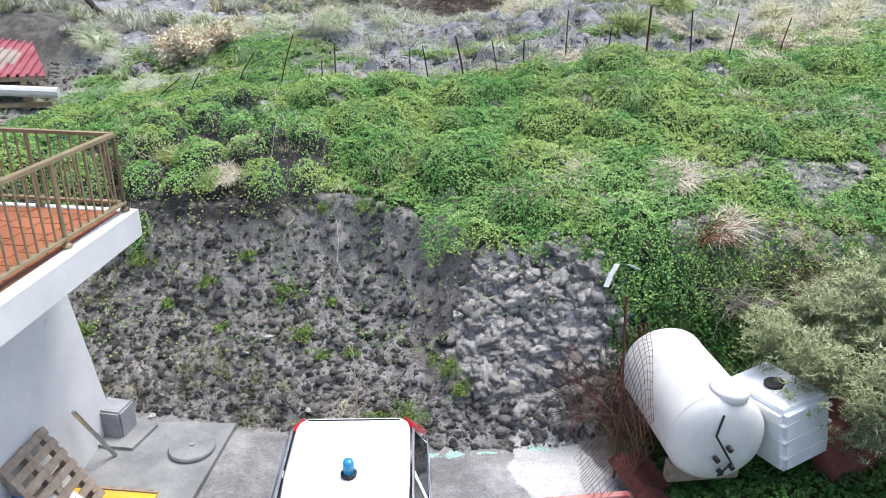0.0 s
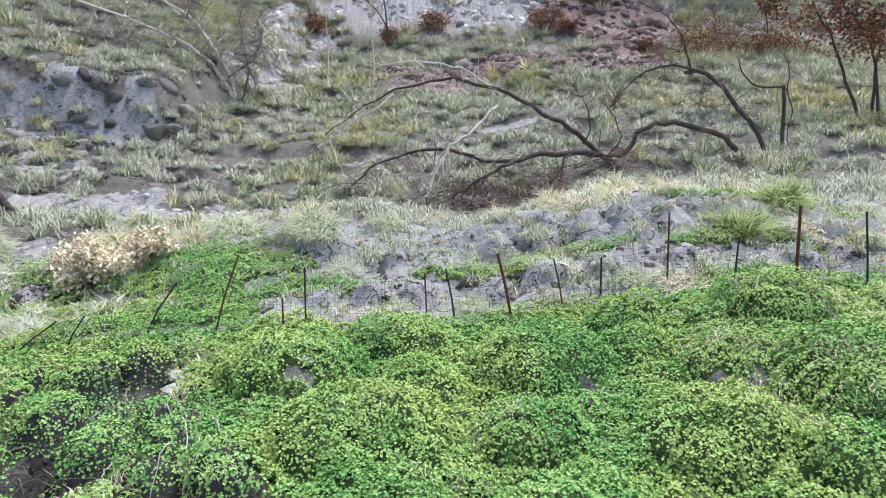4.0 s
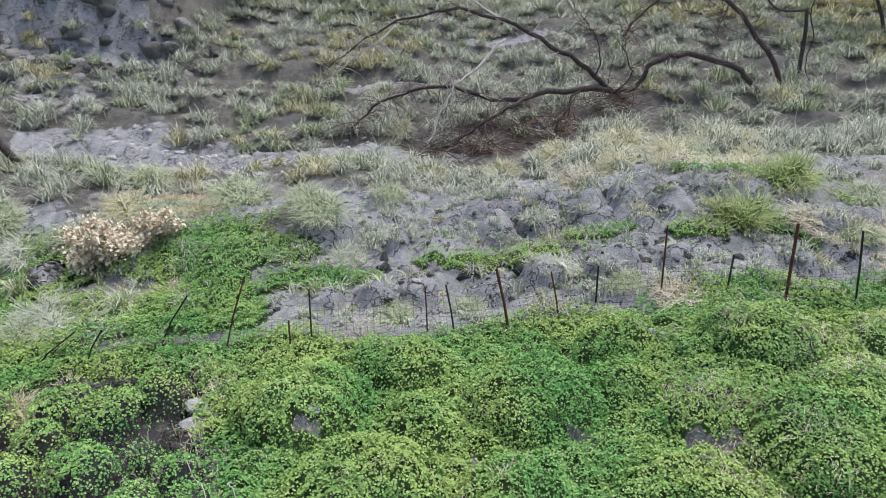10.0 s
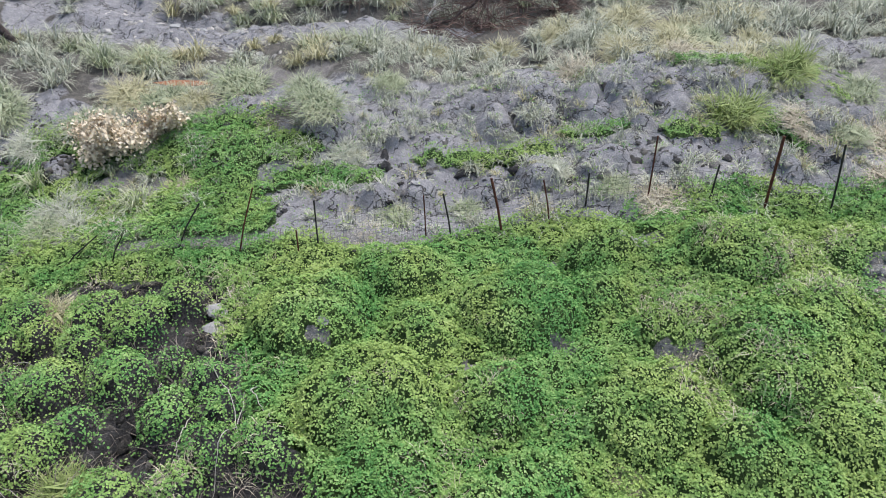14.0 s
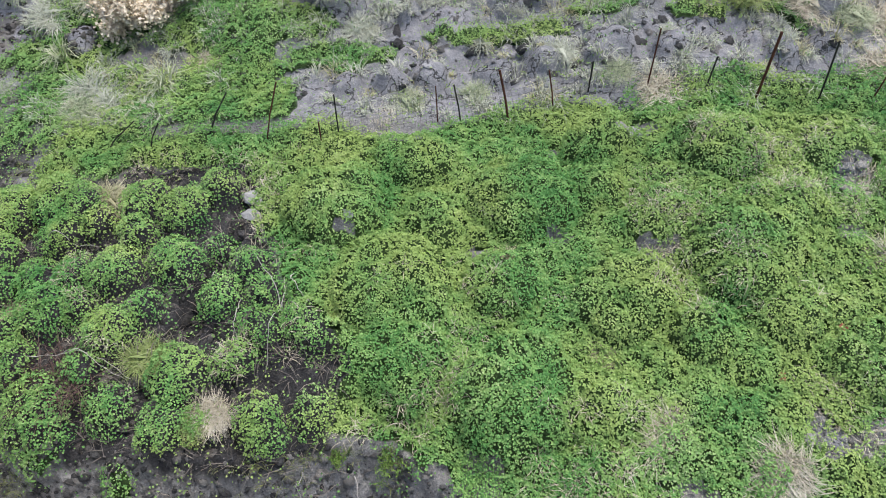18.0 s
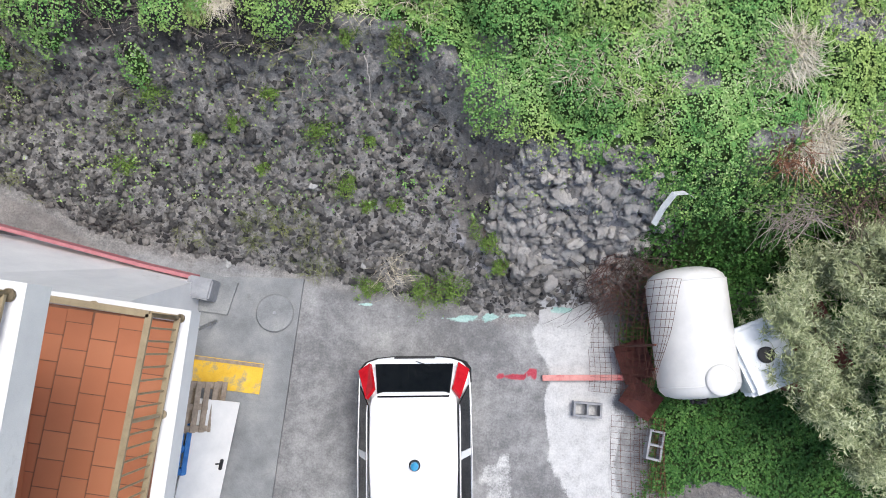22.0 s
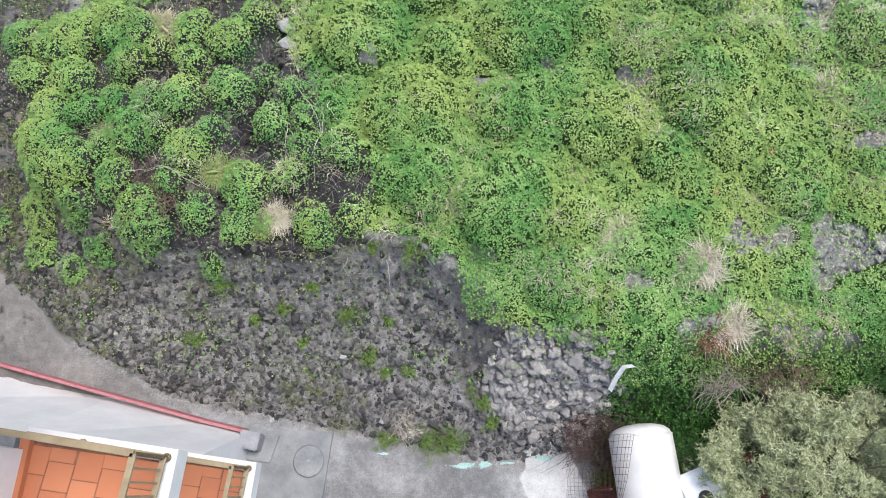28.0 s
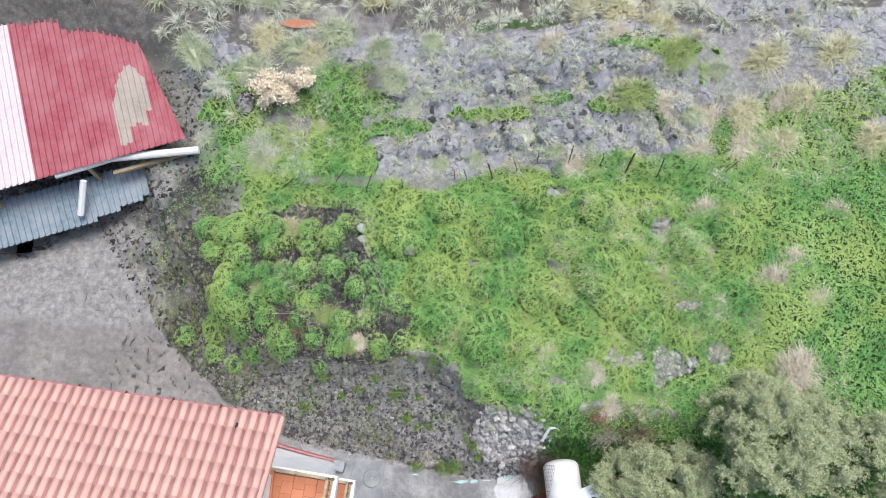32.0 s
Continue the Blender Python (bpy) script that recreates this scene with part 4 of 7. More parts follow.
BLUE_WOOD = surface("blue_painted_timber", [(0.3, srgb(36, 92, 158)), (0.7, srgb(72, 134, 196))], 9, 0.8, bump=0.3)
RED_WOOD = surface("red_painted_timber", [(0.3, srgb(190, 120, 116)), (0.7, srgb(216, 158, 150))], 7, 0.8, bump=0.3, stain=(srgb(176, 50, 60), 4, 0.56))
RUSTY_SHEET = surface("rusty_sheet", [(0.3, srgb(92, 52, 48)), (0.7, srgb(136, 84, 76))], 4, 0.85, 0.1, bump=0.3)
BLACK_RUBBER = surface("black_rubber", [(0.3, srgb(20, 20, 21)), (0.7, srgb(40, 40, 42))], 12, 0.7, bump=0.1)
CAR_PAINT = surface("white_car_paint", [(0.3, srgb(240, 242, 244)), (0.7, srgb(250, 250, 250))], 1.5, 0.22, bump=0)
CHROME = surface("brushed_metal", [(0.3, srgb(150, 152, 154)), (0.7, srgb(196, 197, 198))], 9, 0.3, 0.9, bump=0.05)
RED_LENS = surface("red_lamp_lens", [(0.3, srgb(172, 16, 30)), (0.7, srgb(208, 34, 46))], 9, 0.15, bump=0)
BLUE_LENS = surface("blue_beacon_lens", [(0.3, srgb(36, 122, 168)), (0.7, srgb(64, 160, 200))], 9, 0.15, bump=0)
def tile_material(name, tones):
    k = Nodes(name)
    k.set("Base Color", k.mix(k.noise(7, 4), k.ramp(k.per_object(), [(0.0, tones[0]), (0.5, tones[1]), (0.85, tones[2]), (1.0, tones[3])]), tones[1]))
    k.set("Roughness", 0.85)
    k.bump(k.noise(60, 3), 0.3, 0.01)
    return k.m


ROOF_TILE = tile_material("clay_roof_tile", (srgb(188, 146, 136), srgb(202, 162, 150), srgb(212, 174, 160), srgb(190, 168, 154)))
# a darker pink tone for the channels between the barrels
CHANNEL_TILE = tile_material("clay_tile_channel", (srgb(162, 116, 110), srgb(178, 132, 124), srgb(188, 142, 132), srgb(162, 124, 116)))
TERRACOTTA = Nodes("terracotta_floor_tile")
TERRACOTTA.set("Base Color", TERRACOTTA.mix(TERRACOTTA.noise(5, 5, 0.7), TERRACOTTA.ramp(TERRACOTTA.per_object(), [(0.0, srgb(174, 104, 70)), (0.5, srgb(188, 116, 78)), (1.0, srgb(198, 130, 92))]), srgb(190, 120, 84)))
TERRACOTTA.set("Roughness", 0.6)
TERRACOTTA = TERRACOTTA.m
GLASS = Nodes("dark_tinted_glass")
GLASS.set("Base Color", srgb(18, 22, 26))
GLASS.set("Roughness", 0.06)
GLASS.set("Specular IOR Level", 0.35)
GLASS = GLASS.m


def sheet_metal(name, tones):
    k = Nodes(name)
    k.set("Base Color", k.mix(k.ramp(k.noise(0.8, 4), [(0.4, (0, 0, 0)), (0.7, (1, 1, 1))]), k.ramp(k.noise(5, 4), [(0.3, tones[0]), (0.7, tones[1])]), k.mix(0.2, tones[1], srgb(190, 170, 168))))
    k.set("Roughness", 0.55)
    k.set("Metallic", 0.15)
    return k.m


RED_SHEET = sheet_metal("red_roof_sheet", (srgb(138, 60, 72), srgb(160, 80, 90)))
PALE_SHEET = sheet_metal("pale_roof_sheet", (srgb(190, 176, 178), srgb(208, 196, 196)))
BLUE_SHEET = sheet_metal("blue_grey_roof_sheet", (srgb(100, 116, 128), srgb(132, 147, 157)))
WORN_SHEET = sheet_metal("worn_grey_patch", (srgb(140, 131, 120), srgb(164, 154, 142)))

# ---- the house on the west side ----
house = thing("house", "white plastered house with two terracotta balconies and a pink tiled roof", "house", (0, 0, 0), 0)
low = [(-5.05, 8.98), (-5.97, 9.16), (-8.2, 9.66), (-13.0, 10.75), (-19, 11.2), (-19, -4), (-5.05, -4)]
high = [(-5.05, 8.2), (-5.97, 8.3), (-8.2, 8.5), (-13.0, 9.0), (-19, 9.6), (-19, -4), (-5.05, -4)]
bm = bmesh.new()
va, vb = [bm.verts.new((x, y, -0.1)) for x, y in low], [bm.verts.new((x, y, 3.62)) for x, y in high]
bm.faces.new(va[::-1])
bm.faces.new(vb)
for i in range(len(va)):
    j = (i + 1) % len(va)
    bm.faces.new((va[i], va[j], vb[j], vb[i]))
part("wall", bm, PLASTER, house, "white battered ground floor wall")
bm = bmesh.new()
for (xa, ya), (xb, yb) in zip(low[:4], low[1:5]):
    pts = [(xa, ya - 0.03, 0.3), (xb, yb - 0.03, 0.3), (xb, yb + 0.035, 0.3), (xa, ya + 0.035, 0.3)]
    lo = [bm.verts.new((x, y, 0.18 + 0.25 * (x < -7))) for x, y, z in pts]
    hi = [bm.verts.new((x, y - 0.05, 0.42 + 0.25 * (x < -7))) for x, y, z in pts]
    bm.faces.new(lo[::-1])
    bm.faces.new(hi)
    for i in range(4):
        bm.faces.new((lo[i], lo[(i + 1) % 4], hi[(i + 1) % 4], hi[i]))
part("painted_skirting", bm, PINK_PAINT, house, "faded red skirting along the foot of the wall")
part("wall", outline([(-5.72, 8.15), (-13.0, 8.95), (-19, 9.5), (-19, -4), (-5.9, -4)], 3.62, 10.62), PLASTER, house, "white upper storeys")


def balcony(z, east, north):
    """A cantilevered balcony; its floor is at z."""
    b = part("balcony", outline([(east, north), (-5.8, north + 0.21), (-5.95, -1.0), (east - 0.55, -1.0)], z - 0.36, z - 0.012), PLASTER, house, "white concrete balcony slab")
    b["kind"] = "structure"
    part('grout', outline([(east - 0.19, north - 0.14), (-5.78, north + 0.05), (-5.9, -0.9), (east - 0.7, -0.9)], z - 0.012, z - 0.004), surface('tile_grout', [(0.3, srgb(118, 80, 62)), (0.7, srgb(148, 108, 88))], 9, 0.95), b, 'brown tile grout')
    dx, dy = -0.101, -0.995  # the way along the eastern edge
    for r in range(24):
        for c in range(5):
            u, w = 0.2 + 0.335 * c, 0.16 + 0.335 * r + (0.16 if c % 2 else 0)
            if w > 7.6:
                continue
            x, y = east - u + dx * w, north + 0.095 * u + dy * w
            t = new("floor_tile", TILE_MESH)
            t.parent, t.location, t.rotation_euler = b, (x - 0.165, y - 0.165, z), (0, 0, radians(-5.6))
            if c % 2 and r == 0:
                t = new("floor_tile", TILE_MESH)
                t.parent, t.location, t.rotation_euler, t.scale = b, (x - 0.157, y + 0.083, z), (0, 0, radians(-5.6)), (1, 0.48, 1)
    part("skirting", box(-5.78, -5.66, -1, north + 0.08, z, z + 0.1), TERRACOTTA, b, "terracotta skirting strip")
    rail = part("railing", bmesh.new(), BEIGE_STEEL, b, "beige painted steel railing")
    e0, e1 = Vector((east - 0.12, north - 0.1, z)), Vector((east - 0.12 - 0.75, north - 0.1 - 7.4, z))
    n1 = Vector((-5.72, north + 0.11, z))
    for a, c, n in ((e0, e1, 50), (e0, n1, 13)):
        flat = (c - a).normalized()
        side = Vector((-flat.y, flat.x, 0)) * 0.036
        for name, h0, h1 in (("handrail", 0.93, 0.97), ("bottom_rail", 0.09, 0.12)):
            bm = bmesh.new()
            lo = [bm.verts.new(p + s + Vector((0, 0, h0))) for p, s in ((a, -side), (a, side), (c, side), (c, -side))]
            hi = [bm.verts.new(v.co + Vector((0, 0, h1 - h0))) for v in lo]
            bm.faces.new(lo[::-1])
            bm.faces.new(hi)
            for i in range(4):
                bm.faces.new((lo[i], lo[(i + 1) % 4], hi[(i + 1) % 4], hi[i]))
            part(name, bm, BEIGE_STEEL, rail)
        for i in range(n + 1):
            p = a + (c - a) * (i / n)
            post = i % 8 == 0
            bar = new("post" if post else "bar", POST_MESH if post else BAR_MESH)
            bar.parent, bar.location = rail, p
    return b


TILE_MESH = finish(box(-0.161, 0.161, -0.161, 0.161, -0.012, 0.006, 0.004), "floor_tile", TERRACOTTA)
BAR_MESH = finish(tube([(0, 0, 0.1), (0, 0, 0.94)], 0.0125, 6), "bar", BEIGE_STEEL)
POST_MESH = finish(lathe([(0.055, 0.0), (0.055, 0.03), (0.026, 0.05), (0.024, 0.94)], 10), "post", BEIGE_STEEL)
balcony(3.92, -3.8, 8.2)
balcony(7.3, -3.88, 8.22)
patio = part("patio", outline([(-5.9, 8.3), (-10, 8.75), (-10, 6), (-5.9, 6)], 7.2, 7.3), CONCRETE, house, "grey paved patio at balcony level")
part("window_frame", box(-5.74, -5.66, 4.2, 5.6, 3.92, 6.1, 0.02), BEIGE_STEEL, house, "beige balcony door frame")
part("pane", box(-5.7, -5.65, 4.3, 5.5, 4.0, 6.0), GLASS, house, "dark glass of the balcony door")
part("window_frame", box(-5.76, -5.68, 5.9, 6.9, 4.6, 5.9, 0.02), BEIGE_STEEL, house, "beige window frame")

# roof: eave runs west from its north-east corner, tiles climb to the south
EAVE, ROOF_TURN, PITCH = Vector((-4.84, 9.4, 10.76)), -5.35, 17.0
roof = part("roof", bmesh.new(), ROOF_TILE, house, "pink clay tiled roof")
roof.matrix_local = Matrix.Translation(EAVE) @ pose(0, 0, 0, 0, 0, ROOF_TURN) @ pose(0, 0, 0, -PITCH, 0, 0)
part("roof_deck", box(-15, 0.0, -9, 0.0, -0.2, -0.07), PLASTER, roof, "white roof edge")
part("gutter", tube([(-15, 0.06, -0.06), (0.02, 0.06, -0.06)], 0.06, 8), PINK_PAINT, roof, "faded red gutter")
for i in range(12):
    part("gutter_bracket", box(-1.2 * i - 0.35, -1.2 * i - 0.31, -0.02, 0.13, -0.12, 0.02), RUST, roof)


def tile_mesh():
    """One barrel tile, 0.22 m wide and 0.42 m long."""
    bm = bmesh.new()
    rows = []
    for y, lift in ((0.0, 0.034), (-0.5, 0.0)):
        ring = []
        for k in range(7):
            a = math.pi * k / 6
            ring.append(bm.verts.new((-0.098 * math.cos(a) * (1 if lift else 0.9), y, lift + 0.105 * math.sin(a))))
        ring.append(bm.verts.new((0.152, y, lift - 0.03)))
        rows.append(ring)
    for k in range(7):
        bm.faces.new((rows[0][k], rows[0][k + 1], rows[1][k + 1], rows[1][k]))
    front = [bm.verts.new(v.co + Vector((0, 0, -0.02))) for v in rows[0]]
    for k in range(7):
        bm.faces.new((front[k], front[k + 1], rows[0][k + 1], rows[0][k]))
    me = finish(bm, "roof_tile", ROOF_TILE, True)
    # the channel faces beside each barrel take the darker tone
    me.materials.append(CHANNEL_TILE)
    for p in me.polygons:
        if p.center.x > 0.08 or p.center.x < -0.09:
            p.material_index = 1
    return me


TILE = tile_mesh()
far_tiles = []
tile_v = np.array([v.co[:] for v in TILE.vertices])
tile_f = np.array([p.vertices[:] for p in TILE.polygons])
for r in range(19):
    for c in range(56):
        x, y = -0.15 - 0.246 * c, 0.02 - 0.44 * r
        jx, jz, jr = random.uniform(-0.008, 0.008), random.uniform(-0.006, 0.006), random.uniform(-1.6, 1.6)
        if r < 8 and c < 36:
            t = new("roof_tile", TILE)
            t.parent, t.location, t.rotation_euler = roof, (x + jx, y, jz), (0, 0, radians(jr))
        else:
            far_tiles.append(tile_v + (x + jx, y, jz))
n = len(far_tiles)
far_mesh = mesh_from("roof_tiles", np.concatenate(far_tiles), (tile_f[None] + (np.arange(n) * len(tile_v))[:, None, None]).reshape(-1, 4), ROOF_TILE, True)
far_mesh.materials.append(CHANNEL_TILE)
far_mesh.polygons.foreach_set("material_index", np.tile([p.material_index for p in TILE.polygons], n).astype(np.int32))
tagged(part("roof_tiles", far_mesh, None, roof), kind="stuff")
part("verge", box(-0.03, 0.07, -9, 0.05, -0.14, 0.03, 0.02), ROOF_TILE, roof, "pink mortared verge")
part("chimney_stub", box(-1.0, -0.9, -0.42, -0.3, 0.02, 0.1), BLACK_RUBBER, roof, "small black vent in the tiles")

# ---- paving and marks ----
pad = tagged(new("pavement", finish(outline([(-3.19, 9.02), (-3.5, 5.2), (-3.9, 0), (-5.1, 0), (-5.1, 9.0)], -0.02, 0.085), "pavement", CONCRETE)), "grey concrete slab beside the house", "pavement", kind="structure")
lid = thing("manhole_cover", "round grey concrete well cover on the slab", "well cover", (-3.66, 8.38, 0.085))
part("cover", lathe([(0.33, 0.0), (0.34, 0.05), (0.325, 0.075), (0.06, 0.08)], 32), CONCRETE, lid, shade=False)
part("grip", lathe([(0.035, 0.075), (0.03, 0.1)], 12), GREY_BLOCK, lid)

board = thing("yellow_board", "scuffed yellow formwork board lying on the slab", "board", (-4.48, 7.26, 0.088), -5)
part("panel", box(-0.66, 0.66, -0.27, 0.27, 0.0, 0.03, 0.004), YELLOW_BOARD, board)
part("batten", box(-0.66, 0.66, 0.2, 0.26, 0.03, 0.05, 0.004), WOOD_GREY, board, "grey wooden batten")


def concrete_block(at, turn, label, tip=(0, 0)):
    t = thing("concrete_block", label, "concrete block", at, turn, tip=tip)
    bm = bmesh.new()
    L, W, H, s = 0.5, 0.26, 0.2, 0.035
    for x0, x1, y0, y1 in ((-L / 2, L / 2, -W / 2, -W / 2 + s), (-L / 2, L / 2, W / 2 - s, W / 2), (-L / 2, -L / 2 + s, -W / 2 + s, W / 2 - s), (L / 2 - s, L / 2, -W / 2 + s, W / 2 - s), (-s / 2, s / 2, -W / 2 + s, W / 2 - s)):
        box(x0, x1, y0, y1, 0, H, 0.0, bm)
    part("shell", bm, GREY_BLOCK, t)
    return t


concrete_block((1.96, 6.88, 0.0), -3, "grey hollow concrete block standing in the yard")
concrete_block((3.05, 6.35, 0.3), 80, "grey hollow concrete block among the weeds")
kerb = thing("concrete_stub", "grey concrete footing at the house corner", "footing", (-4.95, 8.75, 0.08), -10)
part("block", box(-0.2, 0.25, -0.18, 0.2, 0, 0.5, 0.03), GREY_BLOCK, kerb)
part("splash", outline([(-0.2, -0.4), (0.5, -0.35), (0.55, 0.25), (0.1, 0.32), (-0.25, 0.3)], 0, 0.06), CONCRETE, kerb)
prop = thing("steel_pipe", "grey steel pipe leaning against the house wall", "pipe", (-4.72, 8.2, 0.1))
part("pipe", tube([(0, 0, 0), (-0.25, -0.35, 1.0)], 0.03, 8), CHROME, prop)

# pallet leaning with a blue one, and a white door panel
for mat, label, at, tip in ((WOOD_GREY, "weathered wooden pallet leaning on the house wall", (-4.78, 6.75, 0.8), (0, 58)), (BLUE_WOOD, "blue painted wooden pallet leaning on the house wall", (-4.78, 6.05, 0.42), (0, 70))):
    p = thing("pallet", label, "pallet", at, -4, tip=tip, group="leaning pallets")
    for i in range(7):
        part("slat", box(-0.6 + 0.18 * i, -0.49 + 0.18 * i, -0.42, 0.42, 0.1, 0.122, 0.003), mat, p)
    for y in (-0.36, 0, 0.36):
        part("stringer", box(-0.6, 0.6, y - 0.05, y + 0.05, 0.0, 0.1, 0.004), mat, p)
    for i in range(3):
        part("slat", box(-0.6 + 0.53 * i, -0.48 + 0.53 * i, -0.42, 0.42, -0.022, 0.0, 0.003), mat, p)
door = thing("door_panel", "white metal door panel leaning on the pallets", "door", (-4.56, 6.0, 0.5), -8, tip=(0, 38))
part("leaf", box(-0.38, 0.38, -1.0, 0.85, 0, 0.045, 0.006), POLYETHYLENE, door)
part("handle", box(0.24, 0.3, -0.3, -0.12, 0.045, 0.08, 0.01), BLACK_RUBBER, door, "black door handle")
part("lever", tube([(0.27, -0.2, 0.07), (0.16, -0.2, 0.09)], 0.012, 6), BLACK_RUBBER, door)

# ---- the car ----
car = thing("car", "white estate car with dark windows and a blue beacon", "car", (-1.08, 7.66, 0.0), 2.6)


def loft(sections, bm=None):
    """A body through plan outlines: (y, half width, z low, z high, corner) along the car."""
    own = bmesh.new()
    rings = []
    for y, w, z0, z1, c in sections:
        ring = [(-w + c, z0), (w - c, z0), (w, z0 + c), (w, z1 - c), (w - c, z1), (-w + c, z1), (-w, z1 - c), (-w, z0 + c)]
        rings.append([own.verts.new((x, y, z)) for x, z in ring])
    for a, b in zip(rings, rings[1:]):
        for k in range(8):
            own.faces.new((a[k], a[(k + 1) % 8], b[(k + 1) % 8], b[k]))
    own.faces.new(rings[0][::-1])
    own.faces.new(rings[-1])
    return own


def slope_panel(corners, thick, inset=0.0):
    """A flat panel through four corners, thickened inwards."""
    p = [Vector(c) for c in corners]
    n = (p[1] - p[0]).cross(p[3] - p[0]).normalized() * thick
    own = bmesh.new()
    a, b = [own.verts.new(q) for q in p], [own.verts.new(q + n) for q in p]
    own.faces.new(a[::-1])
    own.faces.new(b)
    for i in range(4):
        own.faces.new((a[i], a[(i + 1) % 4], b[(i + 1) % 4], b[i]))
    return own


part("body", loft([(0.03, 0.42, 0.46, 0.9, 0.08), (-0.02, 0.66, 0.42, 0.97, 0.1), (-0.1, 0.83, 0.36, 1.05, 0.12), (-0.22, 0.905, 0.32, 1.08, 0.1), (-0.6, 0.93, 0.28, 1.1, 0.1), (-2.4, 0.935, 0.28, 1.08, 0.1), (-3.2, 0.92, 0.28, 1.02, 0.12), (-4.1, 0.88, 0.3, 0.9, 0.12), (-4.4, 0.7, 0.38, 0.75, 0.1)]), CAR_PAINT, car, shade=True)
part("rear_bumper", loft([(0.05, 0.4, 0.42, 0.6, 0.06), (0.02, 0.68, 0.4, 0.64, 0.07), (-0.05, 0.87, 0.36, 0.67, 0.08), (-0.16, 0.95, 0.34, 0.68, 0.08), (-0.4, 0.955, 0.34, 0.66, 0.08)]), BLACK_RUBBER, car, "black rear bumper", True)
part("cabin", loft([(-0.12, 0.82, 1.0, 1.1, 0.03), (-0.34, 0.74, 1.0, 1.36, 0.1), (-0.6, 0.68, 1.0, 1.54, 0.12), (-1.6, 0.68, 1.0, 1.58, 0.12), (-2.3, 0.68, 1.0, 1.52, 0.12), (-3.1, 0.78, 0.98, 1.06, 0.03)]), CAR_PAINT, car, shade=True)
part("roof_panel", loft([(-0.5, 0.48, 1.55, 1.575, 0.01), (-0.53, 0.58, 1.545, 1.59, 0.015), (-0.6, 0.65, 1.54, 1.605, 0.02), (-0.72, 0.68, 1.55, 1.62, 0.025), (-1.6, 0.685, 1.57, 1.64, 0.025), (-2.3, 0.66, 1.51, 1.57, 0.02)]), CAR_PAINT, car, shade=True)
part("tailgate_lip", loft([(0.035, 0.36, 0.98, 1.0, 0.008), (0.01, 0.6, 0.98, 1.03, 0.012), (-0.05, 0.78, 0.99, 1.07, 0.02), (-0.13, 0.85, 1.0, 1.085, 0.02)]), CAR_PAINT, car, shade=True)
part("rear_window", slope_panel([(0.64, -0.1, 1.09), (-0.64, -0.1, 1.09), (-0.56, -0.6, 1.585), (0.56, -0.6, 1.585)], 0.04), GLASS, car, "dark tinted rear window")
part("wiper", tube([(0.02, -0.035, 1.08), (0.25, -0.1, 1.2)], 0.008, 5), BLACK_RUBBER, car)
part("tailgate_trim", box(-0.34, 0.34, 0.0, 0.05, 1.0, 1.035, 0.01), BLACK_RUBBER, car, "black tailgate handle strip")
part("number_plate", box(-0.26, 0.26, 0.02, 0.045, 0.76, 0.87, 0.004), POLYETHYLENE, car, "white plate with plain bars")
for i in range(3):
    part("plate_bar", box(-0.2 + 0.15 * i, -0.1 + 0.15 * i, 0.045, 0.05, 0.79, 0.84), BLACK_RUBBER, car)
for s in (-1, 1):
    part("tail_lamp", slope_panel([(s * 0.88, -0.2, 1.08), (s * 0.7, -0.08, 1.08), (s * 0.6, -0.46, 1.5), (s * 0.72, -0.62, 1.47)][::s], 0.06), RED_LENS, car, "red tail lamp")
    part("side_window", slope_panel([(s * 0.895, -0.42, 1.11), (s * 0.9, -1.42, 1.11), (s * 0.725, -1.42, 1.56), (s * 0.72, -0.7, 1.55)][::s], 0.02), GLASS, car, "dark tinted side window")
    part("side_window", slope_panel([(s * 0.9, -1.53, 1.11), (s * 0.9, -2.8, 1.1), (s * 0.73, -2.25, 1.52), (s * 0.725, -1.53, 1.56)][::s], 0.02), GLASS, car, "dark tinted side window")
    part("door_pillar", slope_panel([(s * 0.91, -1.42, 1.08), (s * 0.91, -1.53, 1.08), (s * 0.73, -1.54, 1.575), (s * 0.73, -1.43, 1.575)][::s], 0.02), CAR_PAINT, car)
    part("roof_rail", tube([(s * 0.72, -0.7, 1.58), (s * 0.725, -0.8, 1.62), (s * 0.72, -2.1, 1.6), (s * 0.7, -2.2, 1.54)], 0.014, 6), CHROME, car, "slim metal roof rail")
    part("window_trim", tube([(s * 0.9, -0.3, 1.09), (s * 0.925, -1.5, 1.09), (s * 0.915, -2.9, 1.06)], 0.012, 6), CHROME, car, "metal window trim")
    part("mirror", box(s * 0.92, s * 1.08, -2.86, -2.76, 1.03, 1.17, 0.03), CAR_PAINT, car, "white wing mirror")
    part("headlamp", box(s * 0.5, s * 0.8, -4.36, -4.2, 0.62, 0.78, 0.03), GLASS, car, "clear headlamp")
    for y in (-0.85, -3.5):
        w = part("wheel", bmesh.new(), BLACK_RUBBER, car)
        w.matrix_local = pose(s * 0.82, y, 0.33, 0, 90, 0)
        part("tyre", lathe([(0.2, -0.1), (0.31, -0.1), (0.33, -0.07), (0.33, 0.07), (0.31, 0.1), (0.2, 0.1)], 24), BLACK_RUBBER, w, "black tyre")
        part("rim", lathe([(0.05, -0.06), (0.2, -0.085), (0.205, 0.085), (0.05, 0.06)], 16), CHROME, w, "alloy rim")
part("windscreen", slope_panel([(-0.72, -3.06, 1.08), (0.72, -3.06, 1.08), (0.64, -2.32, 1.54), (-0.64, -2.32, 1.54)], -0.02), GLASS, car, "dark windscreen")
